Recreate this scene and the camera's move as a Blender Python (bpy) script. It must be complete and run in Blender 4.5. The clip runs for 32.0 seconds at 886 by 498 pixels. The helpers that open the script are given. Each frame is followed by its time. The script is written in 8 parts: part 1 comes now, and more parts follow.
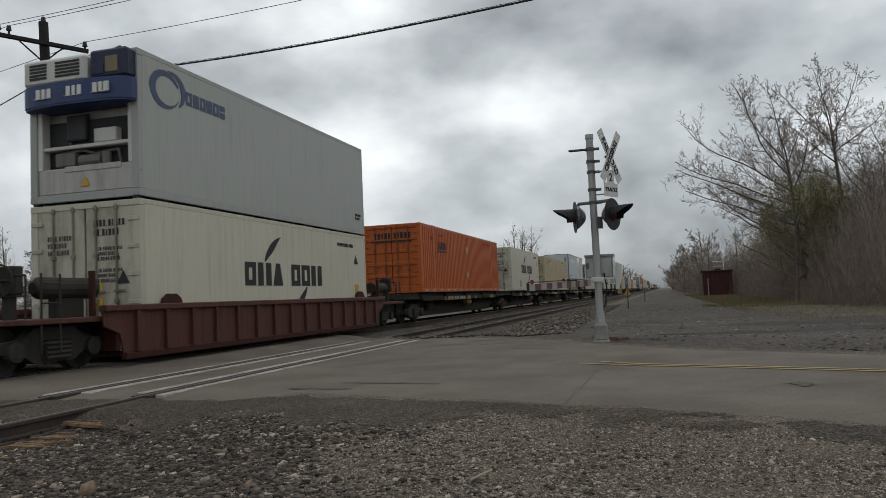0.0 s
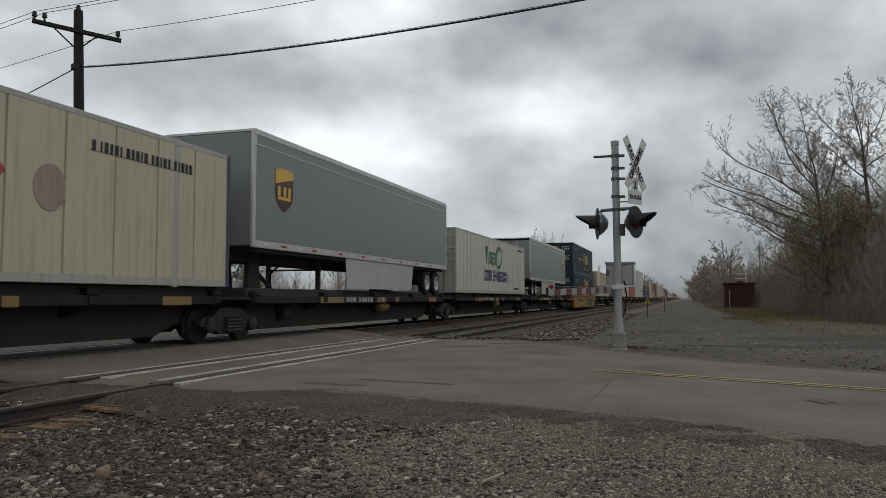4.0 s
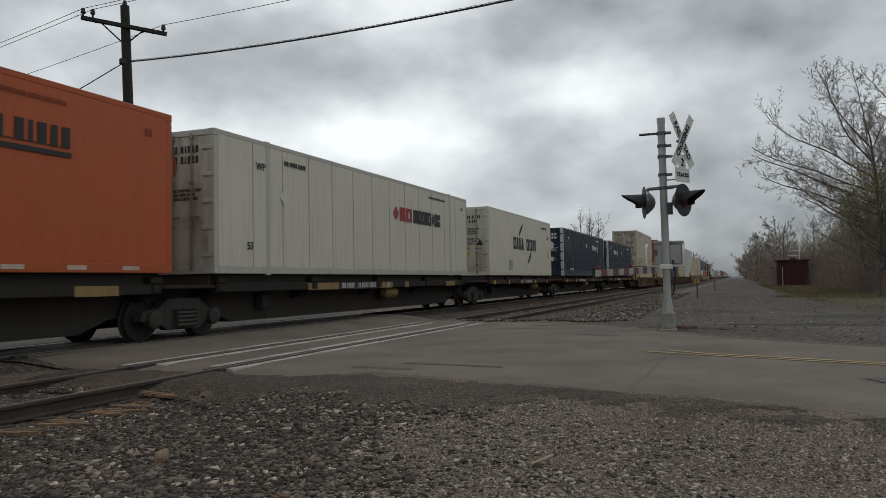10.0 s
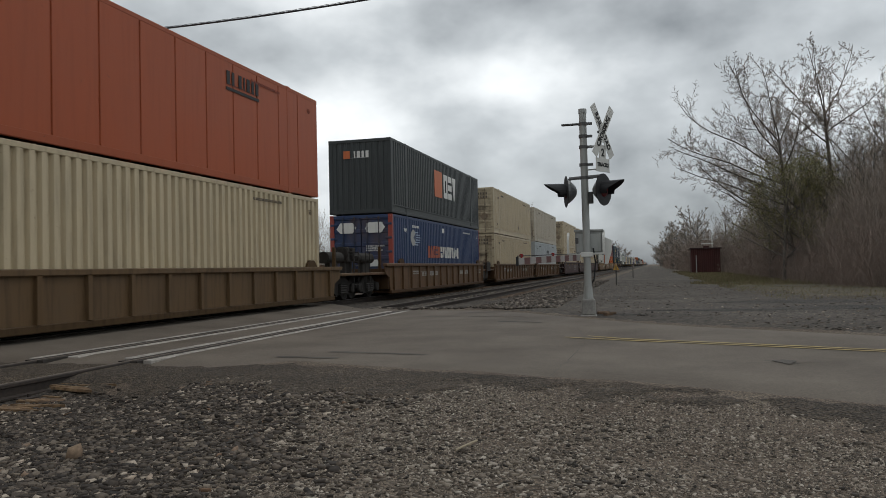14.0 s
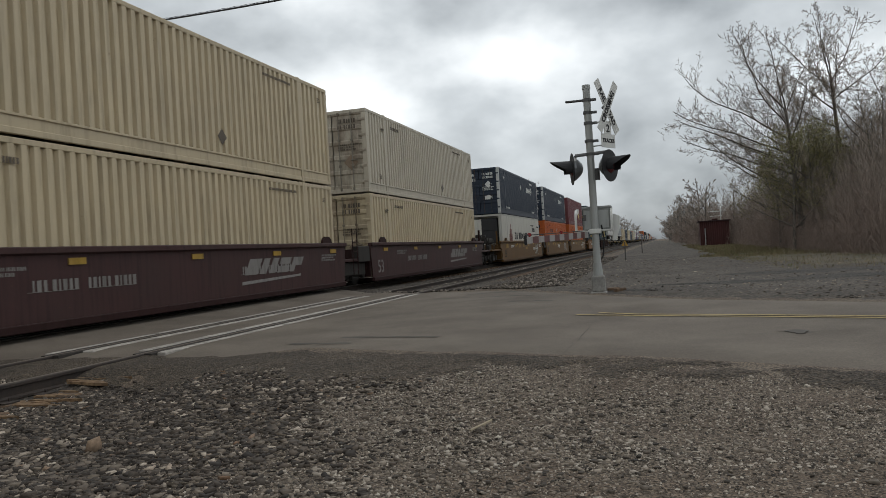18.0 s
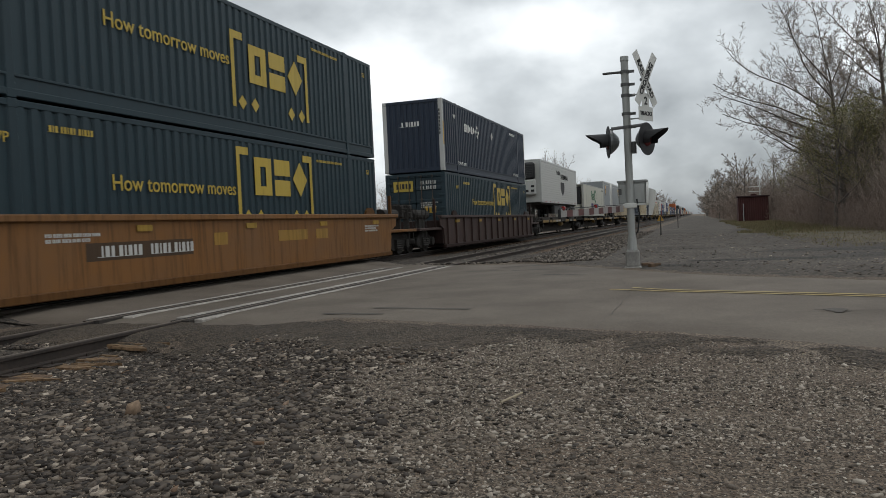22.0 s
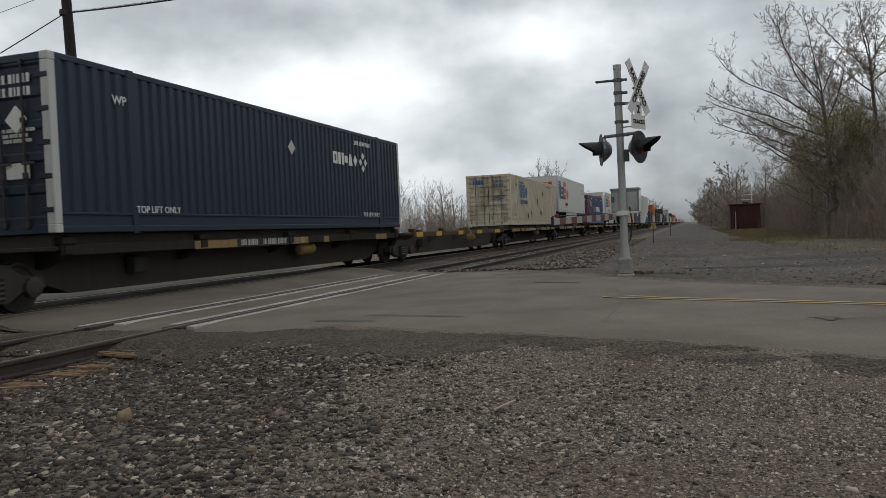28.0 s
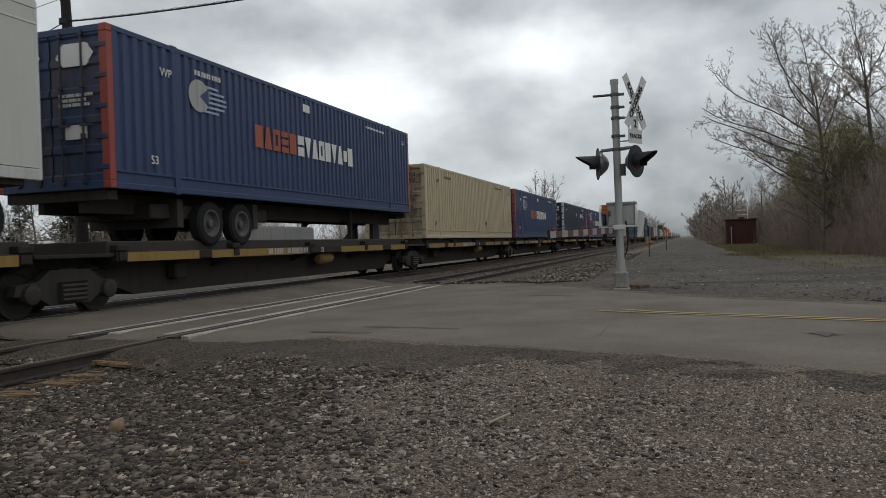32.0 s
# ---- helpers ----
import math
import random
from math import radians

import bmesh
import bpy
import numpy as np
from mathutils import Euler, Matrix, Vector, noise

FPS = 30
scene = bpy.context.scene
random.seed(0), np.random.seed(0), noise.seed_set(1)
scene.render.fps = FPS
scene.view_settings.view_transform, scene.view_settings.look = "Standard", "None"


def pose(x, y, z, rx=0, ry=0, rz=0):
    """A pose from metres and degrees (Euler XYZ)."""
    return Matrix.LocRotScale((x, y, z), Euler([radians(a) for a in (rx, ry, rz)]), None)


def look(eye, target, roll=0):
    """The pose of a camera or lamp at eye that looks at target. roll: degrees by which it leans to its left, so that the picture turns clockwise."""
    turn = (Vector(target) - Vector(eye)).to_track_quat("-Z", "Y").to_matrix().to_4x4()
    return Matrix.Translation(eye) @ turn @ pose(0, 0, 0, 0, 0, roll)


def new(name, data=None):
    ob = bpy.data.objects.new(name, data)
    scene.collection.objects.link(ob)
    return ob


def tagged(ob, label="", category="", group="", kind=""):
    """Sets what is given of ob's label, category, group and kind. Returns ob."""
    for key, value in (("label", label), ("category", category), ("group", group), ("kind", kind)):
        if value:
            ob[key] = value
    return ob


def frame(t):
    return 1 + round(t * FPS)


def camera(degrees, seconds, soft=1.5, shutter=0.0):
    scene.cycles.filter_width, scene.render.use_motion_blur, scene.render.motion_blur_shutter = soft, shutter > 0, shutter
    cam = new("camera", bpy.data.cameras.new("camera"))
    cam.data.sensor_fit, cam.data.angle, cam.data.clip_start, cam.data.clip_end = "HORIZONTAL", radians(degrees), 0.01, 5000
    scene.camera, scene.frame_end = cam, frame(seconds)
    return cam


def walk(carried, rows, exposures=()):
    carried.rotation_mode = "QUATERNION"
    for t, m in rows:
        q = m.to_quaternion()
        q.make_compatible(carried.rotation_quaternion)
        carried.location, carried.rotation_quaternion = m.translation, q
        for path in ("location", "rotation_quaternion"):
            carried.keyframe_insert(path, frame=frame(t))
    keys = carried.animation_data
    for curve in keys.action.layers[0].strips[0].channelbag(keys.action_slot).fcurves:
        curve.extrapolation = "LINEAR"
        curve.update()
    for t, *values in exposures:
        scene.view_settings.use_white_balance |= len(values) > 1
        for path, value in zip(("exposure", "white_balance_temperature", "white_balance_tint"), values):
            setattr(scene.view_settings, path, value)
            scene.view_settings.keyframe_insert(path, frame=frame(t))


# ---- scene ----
cam = camera(60.1, 32.0, 0.6, 0.04)
PATH = [
    (0, pose(0, 0, 1.15, 93.62, 2.48, 16.05)),
    (0.5, pose(0, 0, 1.15, 93.63, 2.09, 16.92)),
    (1, pose(0, 0, 1.15, 93.46, 1.46, 17.50)),
    (1.5, pose(0, 0, 1.15, 93.49, 0.96, 17.65)),
    (2, pose(0, 0, 1.15, 93.56, 0.44, 17.32)),
    (2.5, pose(0, 0, 1.15, 93.72, 0.35, 14.97)),
    (3, pose(0, 0, 1.15, 93.86, -0.40, 15.58)),
    (3.5, pose(0, 0, 1.15, 93.77, -0.27, 16.57)),
    (5.5, pose(0, 0, 1.15, 93.48, 0.09, 18.68)),
    (6, pose(0, 0, 1.15, 93.30, 0.14, 18.88)),
    (6.5, pose(0, 0, 1.15, 93.10, 0.54, 18.94)),
    (7, pose(0, 0, 1.15, 92.70, 0.76, 19.87)),
    (7.5, pose(0, 0, 1.15, 92.73, 0.68, 20.13)),
    (8, pose(0, 0, 1.15, 92.59, 0.70, 20.34)),
    (8.5, pose(0, 0, 1.15, 92.63, 0.85, 21.00)),
    (9, pose(0, 0, 1.15, 92.50, 1.10, 21.13)),
    (9.5, pose(0, 0, 1.15, 92.44, 1.06, 21.13)),
    (10, pose(0, 0, 1.15, 92.49, 1.10, 20.85)),
    (10.5, pose(0, 0, 1.15, 92.48, 1.09, 20.61)),
    (11, pose(0, 0, 1.15, 92.56, 1.61, 20.13)),
    (11.5, pose(0, 0, 1.15, 92.44, 1.14, 19.31)),
    (12, pose(0, 0, 1.15, 91.95, 1.13, 19.53)),
    (12.5, pose(0, 0, 1.15, 92.21, 1.21, 19.10)),
    (13, pose(0, 0, 1.15, 92.25, 1.43, 18.96)),
    (13.5, pose(0, 0, 1.15, 92.27, 1.56, 18.89)),
    (14, pose(0, 0, 1.15, 91.49, 1.30, 15.25)),
    (14.5, pose(0, 0, 1.15, 90.58, 1.92, 13.97)),
    (16.5, pose(0, 0, 1.15, 90.54, 2.56, 15.02)),
    (17, pose(0, 0, 1.15, 90.39, 2.65, 15.61)),
    (17.5, pose(0, 0, 1.15, 90.31, 2.75, 15.79)),
    (18, pose(0, 0, 1.15, 90.18, 3.36, 15.89)),
    (18.5, pose(0, 0, 1.15, 90.01, 3.57, 16.57)),
    (19, pose(0, 0, 1.15, 89.87, 3.62, 16.45)),
    (19.5, pose(0, 0, 1.15, 89.82, 4.05, 16.69)),
    (20, pose(0, 0, 1.15, 88.94, 3.57, 16.89)),
    (20.5, pose(0, 0, 1.15, 88.79, 3.54, 17.40)),
    (21, pose(0, 0, 1.15, 88.82, 3.37, 18.10)),
    (21.5, pose(0, 0, 1.15, 88.34, 2.62, 18.08)),
    (22, pose(0, 0, 1.15, 88.24, 2.63, 18.37)),
    (22.5, pose(0, 0, 1.15, 87.98, 2.71, 18.47)),
    (23, pose(0, 0, 1.15, 87.87, 2.69, 18.43)),
    (23.5, pose(0, 0, 1.15, 87.84, 3.26, 19.99)),
    (24, pose(0, 0, 1.15, 87.78, 3.15, 20.32)),
    (24.5, pose(0, 0, 1.15, 87.71, 3.10, 19.13)),
    (25, pose(0, 0, 1.15, 87.77, 3.09, 18.11)),
    (25.5, pose(0, 0, 1.15, 87.72, 3.15, 18.41)),
    (27.5, pose(0, 0, 1.15, 88.51, 2.49, 17.88)),
    (28, pose(0, 0, 1.15, 88.76, 2.49, 17.86)),
    (28.5, pose(0, 0, 1.15, 88.86, 2.27, 17.87)),
    (29, pose(0, 0, 1.15, 89.00, 2.36, 17.71)),
    (29.5, pose(0, 0, 1.15, 89.47, 2.45, 17.84)),
    (30, pose(0, 0, 1.15, 89.76, 2.52, 17.70)),
    (30.5, pose(0, 0, 1.15, 89.73, 2.26, 17.70)),
    (31, pose(0, 0, 1.15, 89.53, 1.95, 17.55)),
    (31.5, pose(0, 0, 1.15, 89.56, 1.93, 17.48)),
    (32, pose(0, 0, 1.15, 89.65, 1.91, 17.59)),
]
walk(cam, PATH, [(0, 0.0), (3, -0.03), (6, -0.12), (9, -0.10), (11, -0.02), (13, 0.02), (17, 0.18), (21, 0.26), (25, 0.21), (28, 0.09), (32, 0.08)])

# ---- light ----
world = bpy.data.worlds.new("overcast_sky")
scene.world = world
world.use_nodes = True
SUN_ELEV, SUN_ROT = radians(56), radians(49)


def node(nt, kind, at=None, **values):
    n = nt.nodes.new(kind)
    for k, v in values.items():
        n.inputs[k.replace("_", " ")].default_value = v
    return n


def build_sky():
    """Broken overcast: puffy noise, with the larger dark and bright clouds where they hang."""
    nt = world.node_tree
    nt.nodes.clear()
    L = nt.links.new

    def math_node(op, a, b=None, clamp=False):
        n = nt.nodes.new("ShaderNodeMath")
        n.operation, n.use_clamp = op, clamp
        for k, v in enumerate((a, b)):
            if v is None:
                continue
            if isinstance(v, (int, float)):
                n.inputs[k].default_value = v
            else:
                L(v, n.inputs[k])
        return n.outputs[0]

    def vec_node(op, a, b):
        n = nt.nodes.new("ShaderNodeVectorMath")
        n.operation = op
        for k, v in enumerate((a, b)):
            if isinstance(v, tuple):
                n.inputs[k].default_value = v
            elif v is not None:
                L(v, n.inputs[k])
        return n.outputs["Value"] if op == "LENGTH" else n.outputs[0]

    out = nt.nodes.new("ShaderNodeOutputWorld")
    bg = nt.nodes.new("ShaderNodeBackground")
    bg.inputs["Strength"].default_value = SKY
    sky = nt.nodes.new("ShaderNodeTexSky")
    sky.sky_type = "NISHITA"
    sky.sun_disc = False
    sky.sun_elevation, sky.sun_rotation = SUN_ELEV, SUN_ROT
    dim = nt.nodes.new("ShaderNodeVectorMath")
    dim.operation = "SCALE"
    dim.inputs["Scale"].default_value = 0.06
    L(sky.outputs[0], dim.inputs[0])
    tc = nt.nodes.new("ShaderNodeTexCoord")
    way = tc.outputs["Generated"]
    sep = nt.nodes.new("ShaderNodeSeparateXYZ")
    L(way, sep.inputs[0])
    deep = math_node("ADD", math_node("MAXIMUM", sep.outputs["Z"], 0.0), 0.34)
    com = nt.nodes.new("ShaderNodeCombineXYZ")
    L(math_node("DIVIDE", sep.outputs["X"], deep), com.inputs[0])
    L(math_node("DIVIDE", sep.outputs["Y"], deep), com.inputs[1])
    com.inputs[2].default_value = CLOUD_SEED
    big = node(nt, "ShaderNodeTexNoise", Scale=2.6, Detail=3.0, Roughness=0.45, Distortion=0.0)
    fine = node(nt, "ShaderNodeTexNoise", Scale=5.0, Detail=5.0, Roughness=0.5, Distortion=0.0)
    puff = vec_node("ADD", vec_node("MULTIPLY", way, (1.0, 1.0, 1.6)), (CLOUD_SEED, 0.0, 0.0))
    L(puff, big.inputs["Vector"])
    L(puff, fine.inputs["Vector"])
    warp = node(nt, "ShaderNodeTexNoise", Scale=2.6, Detail=4.0, Roughness=0.55)
    L(com.outputs[0], warp.inputs["Vector"])
    bent = vec_node("ADD", way, vec_node("MULTIPLY", vec_node("SUBTRACT", warp.outputs["Color"], (0.5, 0.5, 0.5)), (0.12, 0.12, 0.07)))
    total = math_node("ADD", math_node("MULTIPLY", big.outputs["Fac"], 0.78), math_node("MULTIPLY", fine.outputs["Fac"], 0.86))
    total = math_node("SUBTRACT", total, 0.30)
    for c, size, amount in CLOUDS:
        far = vec_node("LENGTH", vec_node("MULTIPLY", vec_node("SUBTRACT", bent, c), (1.0, 0.5, 2.6)), None)
        near = math_node("SUBTRACT", 1.0, math_node("DIVIDE", far, size), True)
        total = math_node("ADD", total, math_node("MULTIPLY", math_node("POWER", near, 0.8), amount))
    base = math_node("SUBTRACT", 1.0, math_node("DIVIDE", sep.outputs["Z"], 0.17), True)
    total = math_node("SUBTRACT", total, math_node("MULTIPLY", base, 0.17))
    ramp = nt.nodes.new("ShaderNodeValToRGB")
    e = ramp.color_ramp.elements
    e[0].position, e[0].color = 0.16, (0.146, 0.161, 0.173, 1)
    e[1].position, e[1].color = 0.74, (0.80, 0.83, 0.842, 1)
    m = e.new(0.48)
    m.color = (0.442, 0.471, 0.488, 1)
    L(total, ramp.inputs[0])
    both = nt.nodes.new("ShaderNodeMix")
    both.data_type = "RGBA"
    both.inputs[0].default_value = 0.94
    L(dim.outputs[0], both.inputs[6])
    L(ramp.outputs[0], both.inputs[7])
    L(both.outputs[2], bg.inputs["Color"])
    L(bg.outputs[0], out.inputs["Surface"])


SKY, CLOUD_SEED = 1.32, 3.0
CLOUDS = [((-0.06, 0.93, 0.36), 0.30, -0.165), ((-0.43, 0.86, 0.275), 0.20, -0.112), ((-0.14, 0.98, 0.13), 0.24, -0.075), ((-0.62, 0.75, 0.28), 0.3, -0.038),
          ((-0.06, 0.96, 0.255), 0.22, 0.120), ((-0.46, 0.86, 0.20), 0.16, 0.075), ((-0.30, 0.92, 0.25), 0.22, 0.075), ((0.2, 0.97, 0.15), 0.3, -0.05), ((0.0, 1.0, 0.04), 0.4, -0.04), ((-0.5, 0.86, 0.04), 0.4, -0.038)]
build_sky()
sun = new("sun", bpy.data.lights.new("sun", "SUN"))
sun.data.energy, sun.data.angle, sun.data.color = 0.45, radians(28), (1.0, 0.96, 0.90)
sun.matrix_world = look((25, 22, 50), (0, 0, 0))

# ---- materials ----
MATS = {}


def principled(name):
    m = bpy.data.materials.new(name)
    m.use_nodes = True
    return m, m.node_tree, m.node_tree.nodes["Principled BSDF"]


def ramp_of(nt, stops):
    r = nt.nodes.new("ShaderNodeValToRGB")
    e = r.color_ramp.elements
    while len(e) < len(stops):
        e.new(0.5)
    for el, (p, c) in zip(e, stops):
        el.position, el.color = p, (*c, 1)
    return r


def coords(nt, scale=(1, 1, 1), shift=True):
    """Object coordinates, moved by a different amount for each object."""
    tc = nt.nodes.new("ShaderNodeTexCoord")
    mp = nt.nodes.new("ShaderNodeMapping")
    mp.inputs["Scale"].default_value = scale
    nt.links.new(tc.outputs["Object"], mp.inputs["Vector"])
    if shift:
        info = nt.nodes.new("ShaderNodeObjectInfo")
        mul = nt.nodes.new("ShaderNodeMath")
        mul.operation = "MULTIPLY"
        mul.inputs[1].default_value = 37.0
        nt.links.new(info.outputs["Random"], mul.inputs[0])
        nt.links.new(mul.outputs[0], mp.inputs["Location"])
    return mp


def mix_rgb(nt, fac, a, b, kind="MIX"):
    n = nt.nodes.new("ShaderNodeMix")
    n.data_type, n.blend_type = "RGBA", kind
    for sock, v in ((0, fac), (6, a), (7, b)):
        if isinstance(v, (int, float)):
            n.inputs[sock].default_value = v
        elif isinstance(v, tuple):
            n.inputs[sock].default_value = (*v, 1)
        else:
            nt.links.new(v, n.inputs[sock])
    return n.outputs[2]


def paint(color, rough=0.5, dirt=0.35, metal=0.0, rust=0.25):
    """Weathered paint: broad fading, streaks that run down, specks of rust."""
    key = (color, rough, dirt, metal, rust)
    if key in MATS:
        return MATS[key]
    m, nt, b = principled("paint")
    mp = coords(nt)
    n1 = node(nt, "ShaderNodeTexNoise", Scale=0.9, Detail=6.0, Roughness=0.6)
    nt.links.new(mp.outputs[0], n1.inputs["Vector"])
    mp2 = coords(nt, (3.0, 5.0, 0.35))
    n2 = node(nt, "ShaderNodeTexNoise", Scale=1.6, Detail=5.0, Roughness=0.65)
    nt.links.new(mp2.outputs[0], n2.inputs["Vector"])
    n3 = node(nt, "ShaderNodeTexNoise", Scale=7.0, Detail=6.0, Roughness=0.7)
    nt.links.new(mp.outputs[0], n3.inputs["Vector"])
    grey = sum(color) / 3
    dull = tuple(0.66 * c + 0.14 * grey + 0.02 * k * min(1.0, 8 * grey) for c, k in zip(color, (1.0, 0.75, 0.5)))
    dark = tuple(c * 0.55 for c in color)
    r1 = ramp_of(nt, [(0.35, (0, 0, 0)), (0.7, (1, 1, 1))])
    nt.links.new(n1.outputs["Fac"], r1.inputs[0])
    r2 = ramp_of(nt, [(0.48, (0, 0, 0)), (0.75, (dirt * 1.6,) * 3)])
    nt.links.new(n2.outputs["Fac"], r2.inputs[0])
    r3 = ramp_of(nt, [(0.66, (0, 0, 0)), (0.74, (rust * 2.0,) * 3)])
    nt.links.new(n3.outputs["Fac"], r3.inputs[0])
    fade = nt.nodes.new("ShaderNodeMath")
    fade.operation = "MULTIPLY"
    fade.inputs[1].default_value = dirt
    nt.links.new(r1.outputs[0], fade.inputs[0])
    c = mix_rgb(nt, fade.outputs[0], color, dull)
    c = mix_rgb(nt, r2.outputs[0], c, dark)
    c = mix_rgb(nt, r3.outputs[0], c, (0.09, 0.04, 0.02))
    if rust > 0.52:
        n4 = node(nt, "ShaderNodeTexNoise", Scale=1.5, Detail=7.0, Roughness=0.68)
        mp4 = coords(nt, (1.0, 1.0, 0.55))
        nt.links.new(mp4.outputs[0], n4.inputs["Vector"])
        r4 = ramp_of(nt, [(0.44, (0, 0, 0)), (0.62, (0.85 * rust,) * 3)])
        nt.links.new(n4.outputs["Fac"], r4.inputs[0])
        c = mix_rgb(nt, r4.outputs[0], c, (0.105, 0.062, 0.036))
    nt.links.new(c, b.inputs["Base Color"])
    b.inputs["Roughness"].default_value = rough
    b.inputs["Metallic"].default_value = metal
    b.inputs["Specular IOR Level"].default_value = 0.15 if rough > 0.64 else 0.32
    bump = nt.nodes.new("ShaderNodeBump")
    bump.inputs["Strength"].default_value = 0.15
    bump.inputs["Distance"].default_value = 0.01
    nt.links.new(n1.outputs["Fac"], bump.inputs["Height"])
    nt.links.new(bump.outputs[0], b.inputs["Normal"])
    MATS[key] = m
    return m


def rough_mat(name, stops, scale, bump=0.5, dist=0.02, rough=0.9, scale2=None, cell=0.0, shift=False, low=(0.62, 0.62, 0.62)):
    """Stone, soil, asphalt, wood: colour over noise at two scales, with relief."""
    if name in MATS:
        return MATS[name]
    m, nt, b = principled(name)
    mp = coords(nt, (1, 1, 1), shift)
    n1 = node(nt, "ShaderNodeTexNoise", Scale=scale, Detail=8.0, Roughness=0.65)
    nt.links.new(mp.outputs[0], n1.inputs["Vector"])
    n2 = node(nt, "ShaderNodeTexNoise", Scale=scale2 or scale * 0.06, Detail=4.0, Roughness=0.6)
    nt.links.new(mp.outputs[0], n2.inputs["Vector"])
    r = ramp_of(nt, stops)
    h = n1.outputs["Fac"]
    if cell:
        v = node(nt, "ShaderNodeTexVoronoi", Scale=cell)
        nt.links.new(mp.outputs[0], v.inputs["Vector"])
        sep = nt.nodes.new("ShaderNodeSeparateColor")
        nt.links.new(v.outputs["Color"], sep.inputs[0])
        mm = nt.nodes.new("ShaderNodeMix")
        mm.data_type = "FLOAT"
        mm.inputs[0].default_value = 0.6
        nt.links.new(n1.outputs["Fac"], mm.inputs[2])
        nt.links.new(sep.outputs[0], mm.inputs[3])
        nt.links.new(mm.outputs[0], r.inputs[0])
        h = v.outputs["Distance"]
    else:
        nt.links.new(n1.outputs["Fac"], r.inputs[0])
    r2 = ramp_of(nt, [(0.3, low), (0.7, (1.2, 1.18, 1.15))])
    nt.links.new(n2.outputs["Fac"], r2.inputs[0])
    c = mix_rgb(nt, 1.0, r.outputs[0], r2.outputs[0], "MULTIPLY")
    nt.links.new(c, b.inputs["Base Color"])
    b.inputs["Roughness"].default_value = rough
    bp = nt.nodes.new("ShaderNodeBump")
    bp.inputs["Strength"].default_value = bump
    bp.inputs["Distance"].default_value = dist
    nt.links.new(h, bp.inputs["Height"])
    nt.links.new(bp.outputs[0], b.inputs["Normal"])
    MATS[name] = m
    return m


def island_mat(name, stops, rough=0.9):
    """Colour that differs from loose piece to loose piece of one mesh."""
    if name in MATS:
        return MATS[name]
    m, nt, b = principled(name)
    geo = nt.nodes.new("ShaderNodeNewGeometry")
    r = ramp_of(nt, stops)
    nt.links.new(geo.outputs["Random Per Island"], r.inputs[0])
    tc = nt.nodes.new("ShaderNodeTexCoord")
    n = node(nt, "ShaderNodeTexNoise", Scale=30.0, Detail=5.0, Roughness=0.7)
    nt.links.new(tc.outputs["Object"], n.inputs["Vector"])
    r2 = ramp_of(nt, [(0.3, (0.65, 0.65, 0.65)), (0.7, (1.25, 1.25, 1.25))])
    nt.links.new(n.outputs["Fac"], r2.inputs[0])
    nt.links.new(mix_rgb(nt, 1.0, r.outputs[0], r2.outputs[0], "MULTIPLY"), b.inputs["Base Color"])
    b.inputs["Roughness"].default_value = rough
    MATS[name] = m
    return m


GROUND = rough_mat("gravel_ground", [(0.2, (0.038, 0.030, 0.023)), (0.5, (0.097, 0.078, 0.059)), (0.8, (0.210, 0.172, 0.133))], 60, 0.7, 0.015, 0.95, 0.8, 75, False, (0.693, 0.580, 0.498))
ASPHALT = rough_mat("worn_asphalt", [(0.25, (0.079, 0.067, 0.054)), (0.55, (0.122, 0.103, 0.084)), (0.85, (0.180, 0.154, 0.126))], 45, 0.6, 0.008, 0.88, 0.7, 0.0, False, (0.70, 0.655, 0.605))
PATCH = rough_mat("dark_asphalt", [(0.25, (0.033, 0.024, 0.017)), (0.6, (0.077, 0.060, 0.043)), (0.85, (0.156, 0.123, 0.089))], 45, 1.0, 0.03, 0.95, 0.9, 48)
CONCRETE = rough_mat("grey_concrete", [(0.25, (0.17, 0.165, 0.155)), (0.6, (0.27, 0.262, 0.245)), (0.85, (0.36, 0.35, 0.33))], 25, 0.3, 0.006, 0.9, 1.2)
STRIP = rough_mat("pale_header", [(0.3, (0.16, 0.146, 0.128)), (0.5, (0.34, 0.318, 0.29)), (0.8, (0.50, 0.475, 0.44))], 6, 0.6, 0.012, 0.85, 1.2)
SCUFF = rough_mat("scuffed_asphalt", [(0.25, (0.056, 0.049, 0.041)), (0.6, (0.082, 0.072, 0.061)), (0.85, (0.115, 0.102, 0.087))], 50, 0.4, 0.006, 0.9, 0.8)
TIE = rough_mat("weathered_tie", [(0.25, (0.035, 0.025, 0.018)), (0.55, (0.12, 0.075, 0.045)), (0.85, (0.26, 0.17, 0.10))], 12, 0.6, 0.015, 0.9, 2.2, 0.0, True)
RUSTRAIL = rough_mat("rusty_rail", [(0.3, (0.016, 0.012, 0.010)), (0.6, (0.036, 0.025, 0.019)), (0.85, (0.068, 0.046, 0.034))], 18, 0.3, 0.004, 0.75)
BRIGHTRAIL = paint((0.13, 0.108, 0.09), 0.6, 0.4, 0.0, 0.4)
SHINE = paint((0.42, 0.42, 0.43), 0.32, 0.3, 0.9, 0.1)
TRUCK = paint((0.042, 0.039, 0.036), 0.75, 0.5, 0.2, 0.5)
DARK = paint((0.046, 0.041, 0.037), 0.8, 0.3, 0.0, 0.1)
STEELRIM = paint((0.42, 0.42, 0.41), 0.4, 0.4, 0.2, 0.2)
RUBBER = paint((0.018, 0.018, 0.019), 0.85, 0.4, 0.0, 0.0)
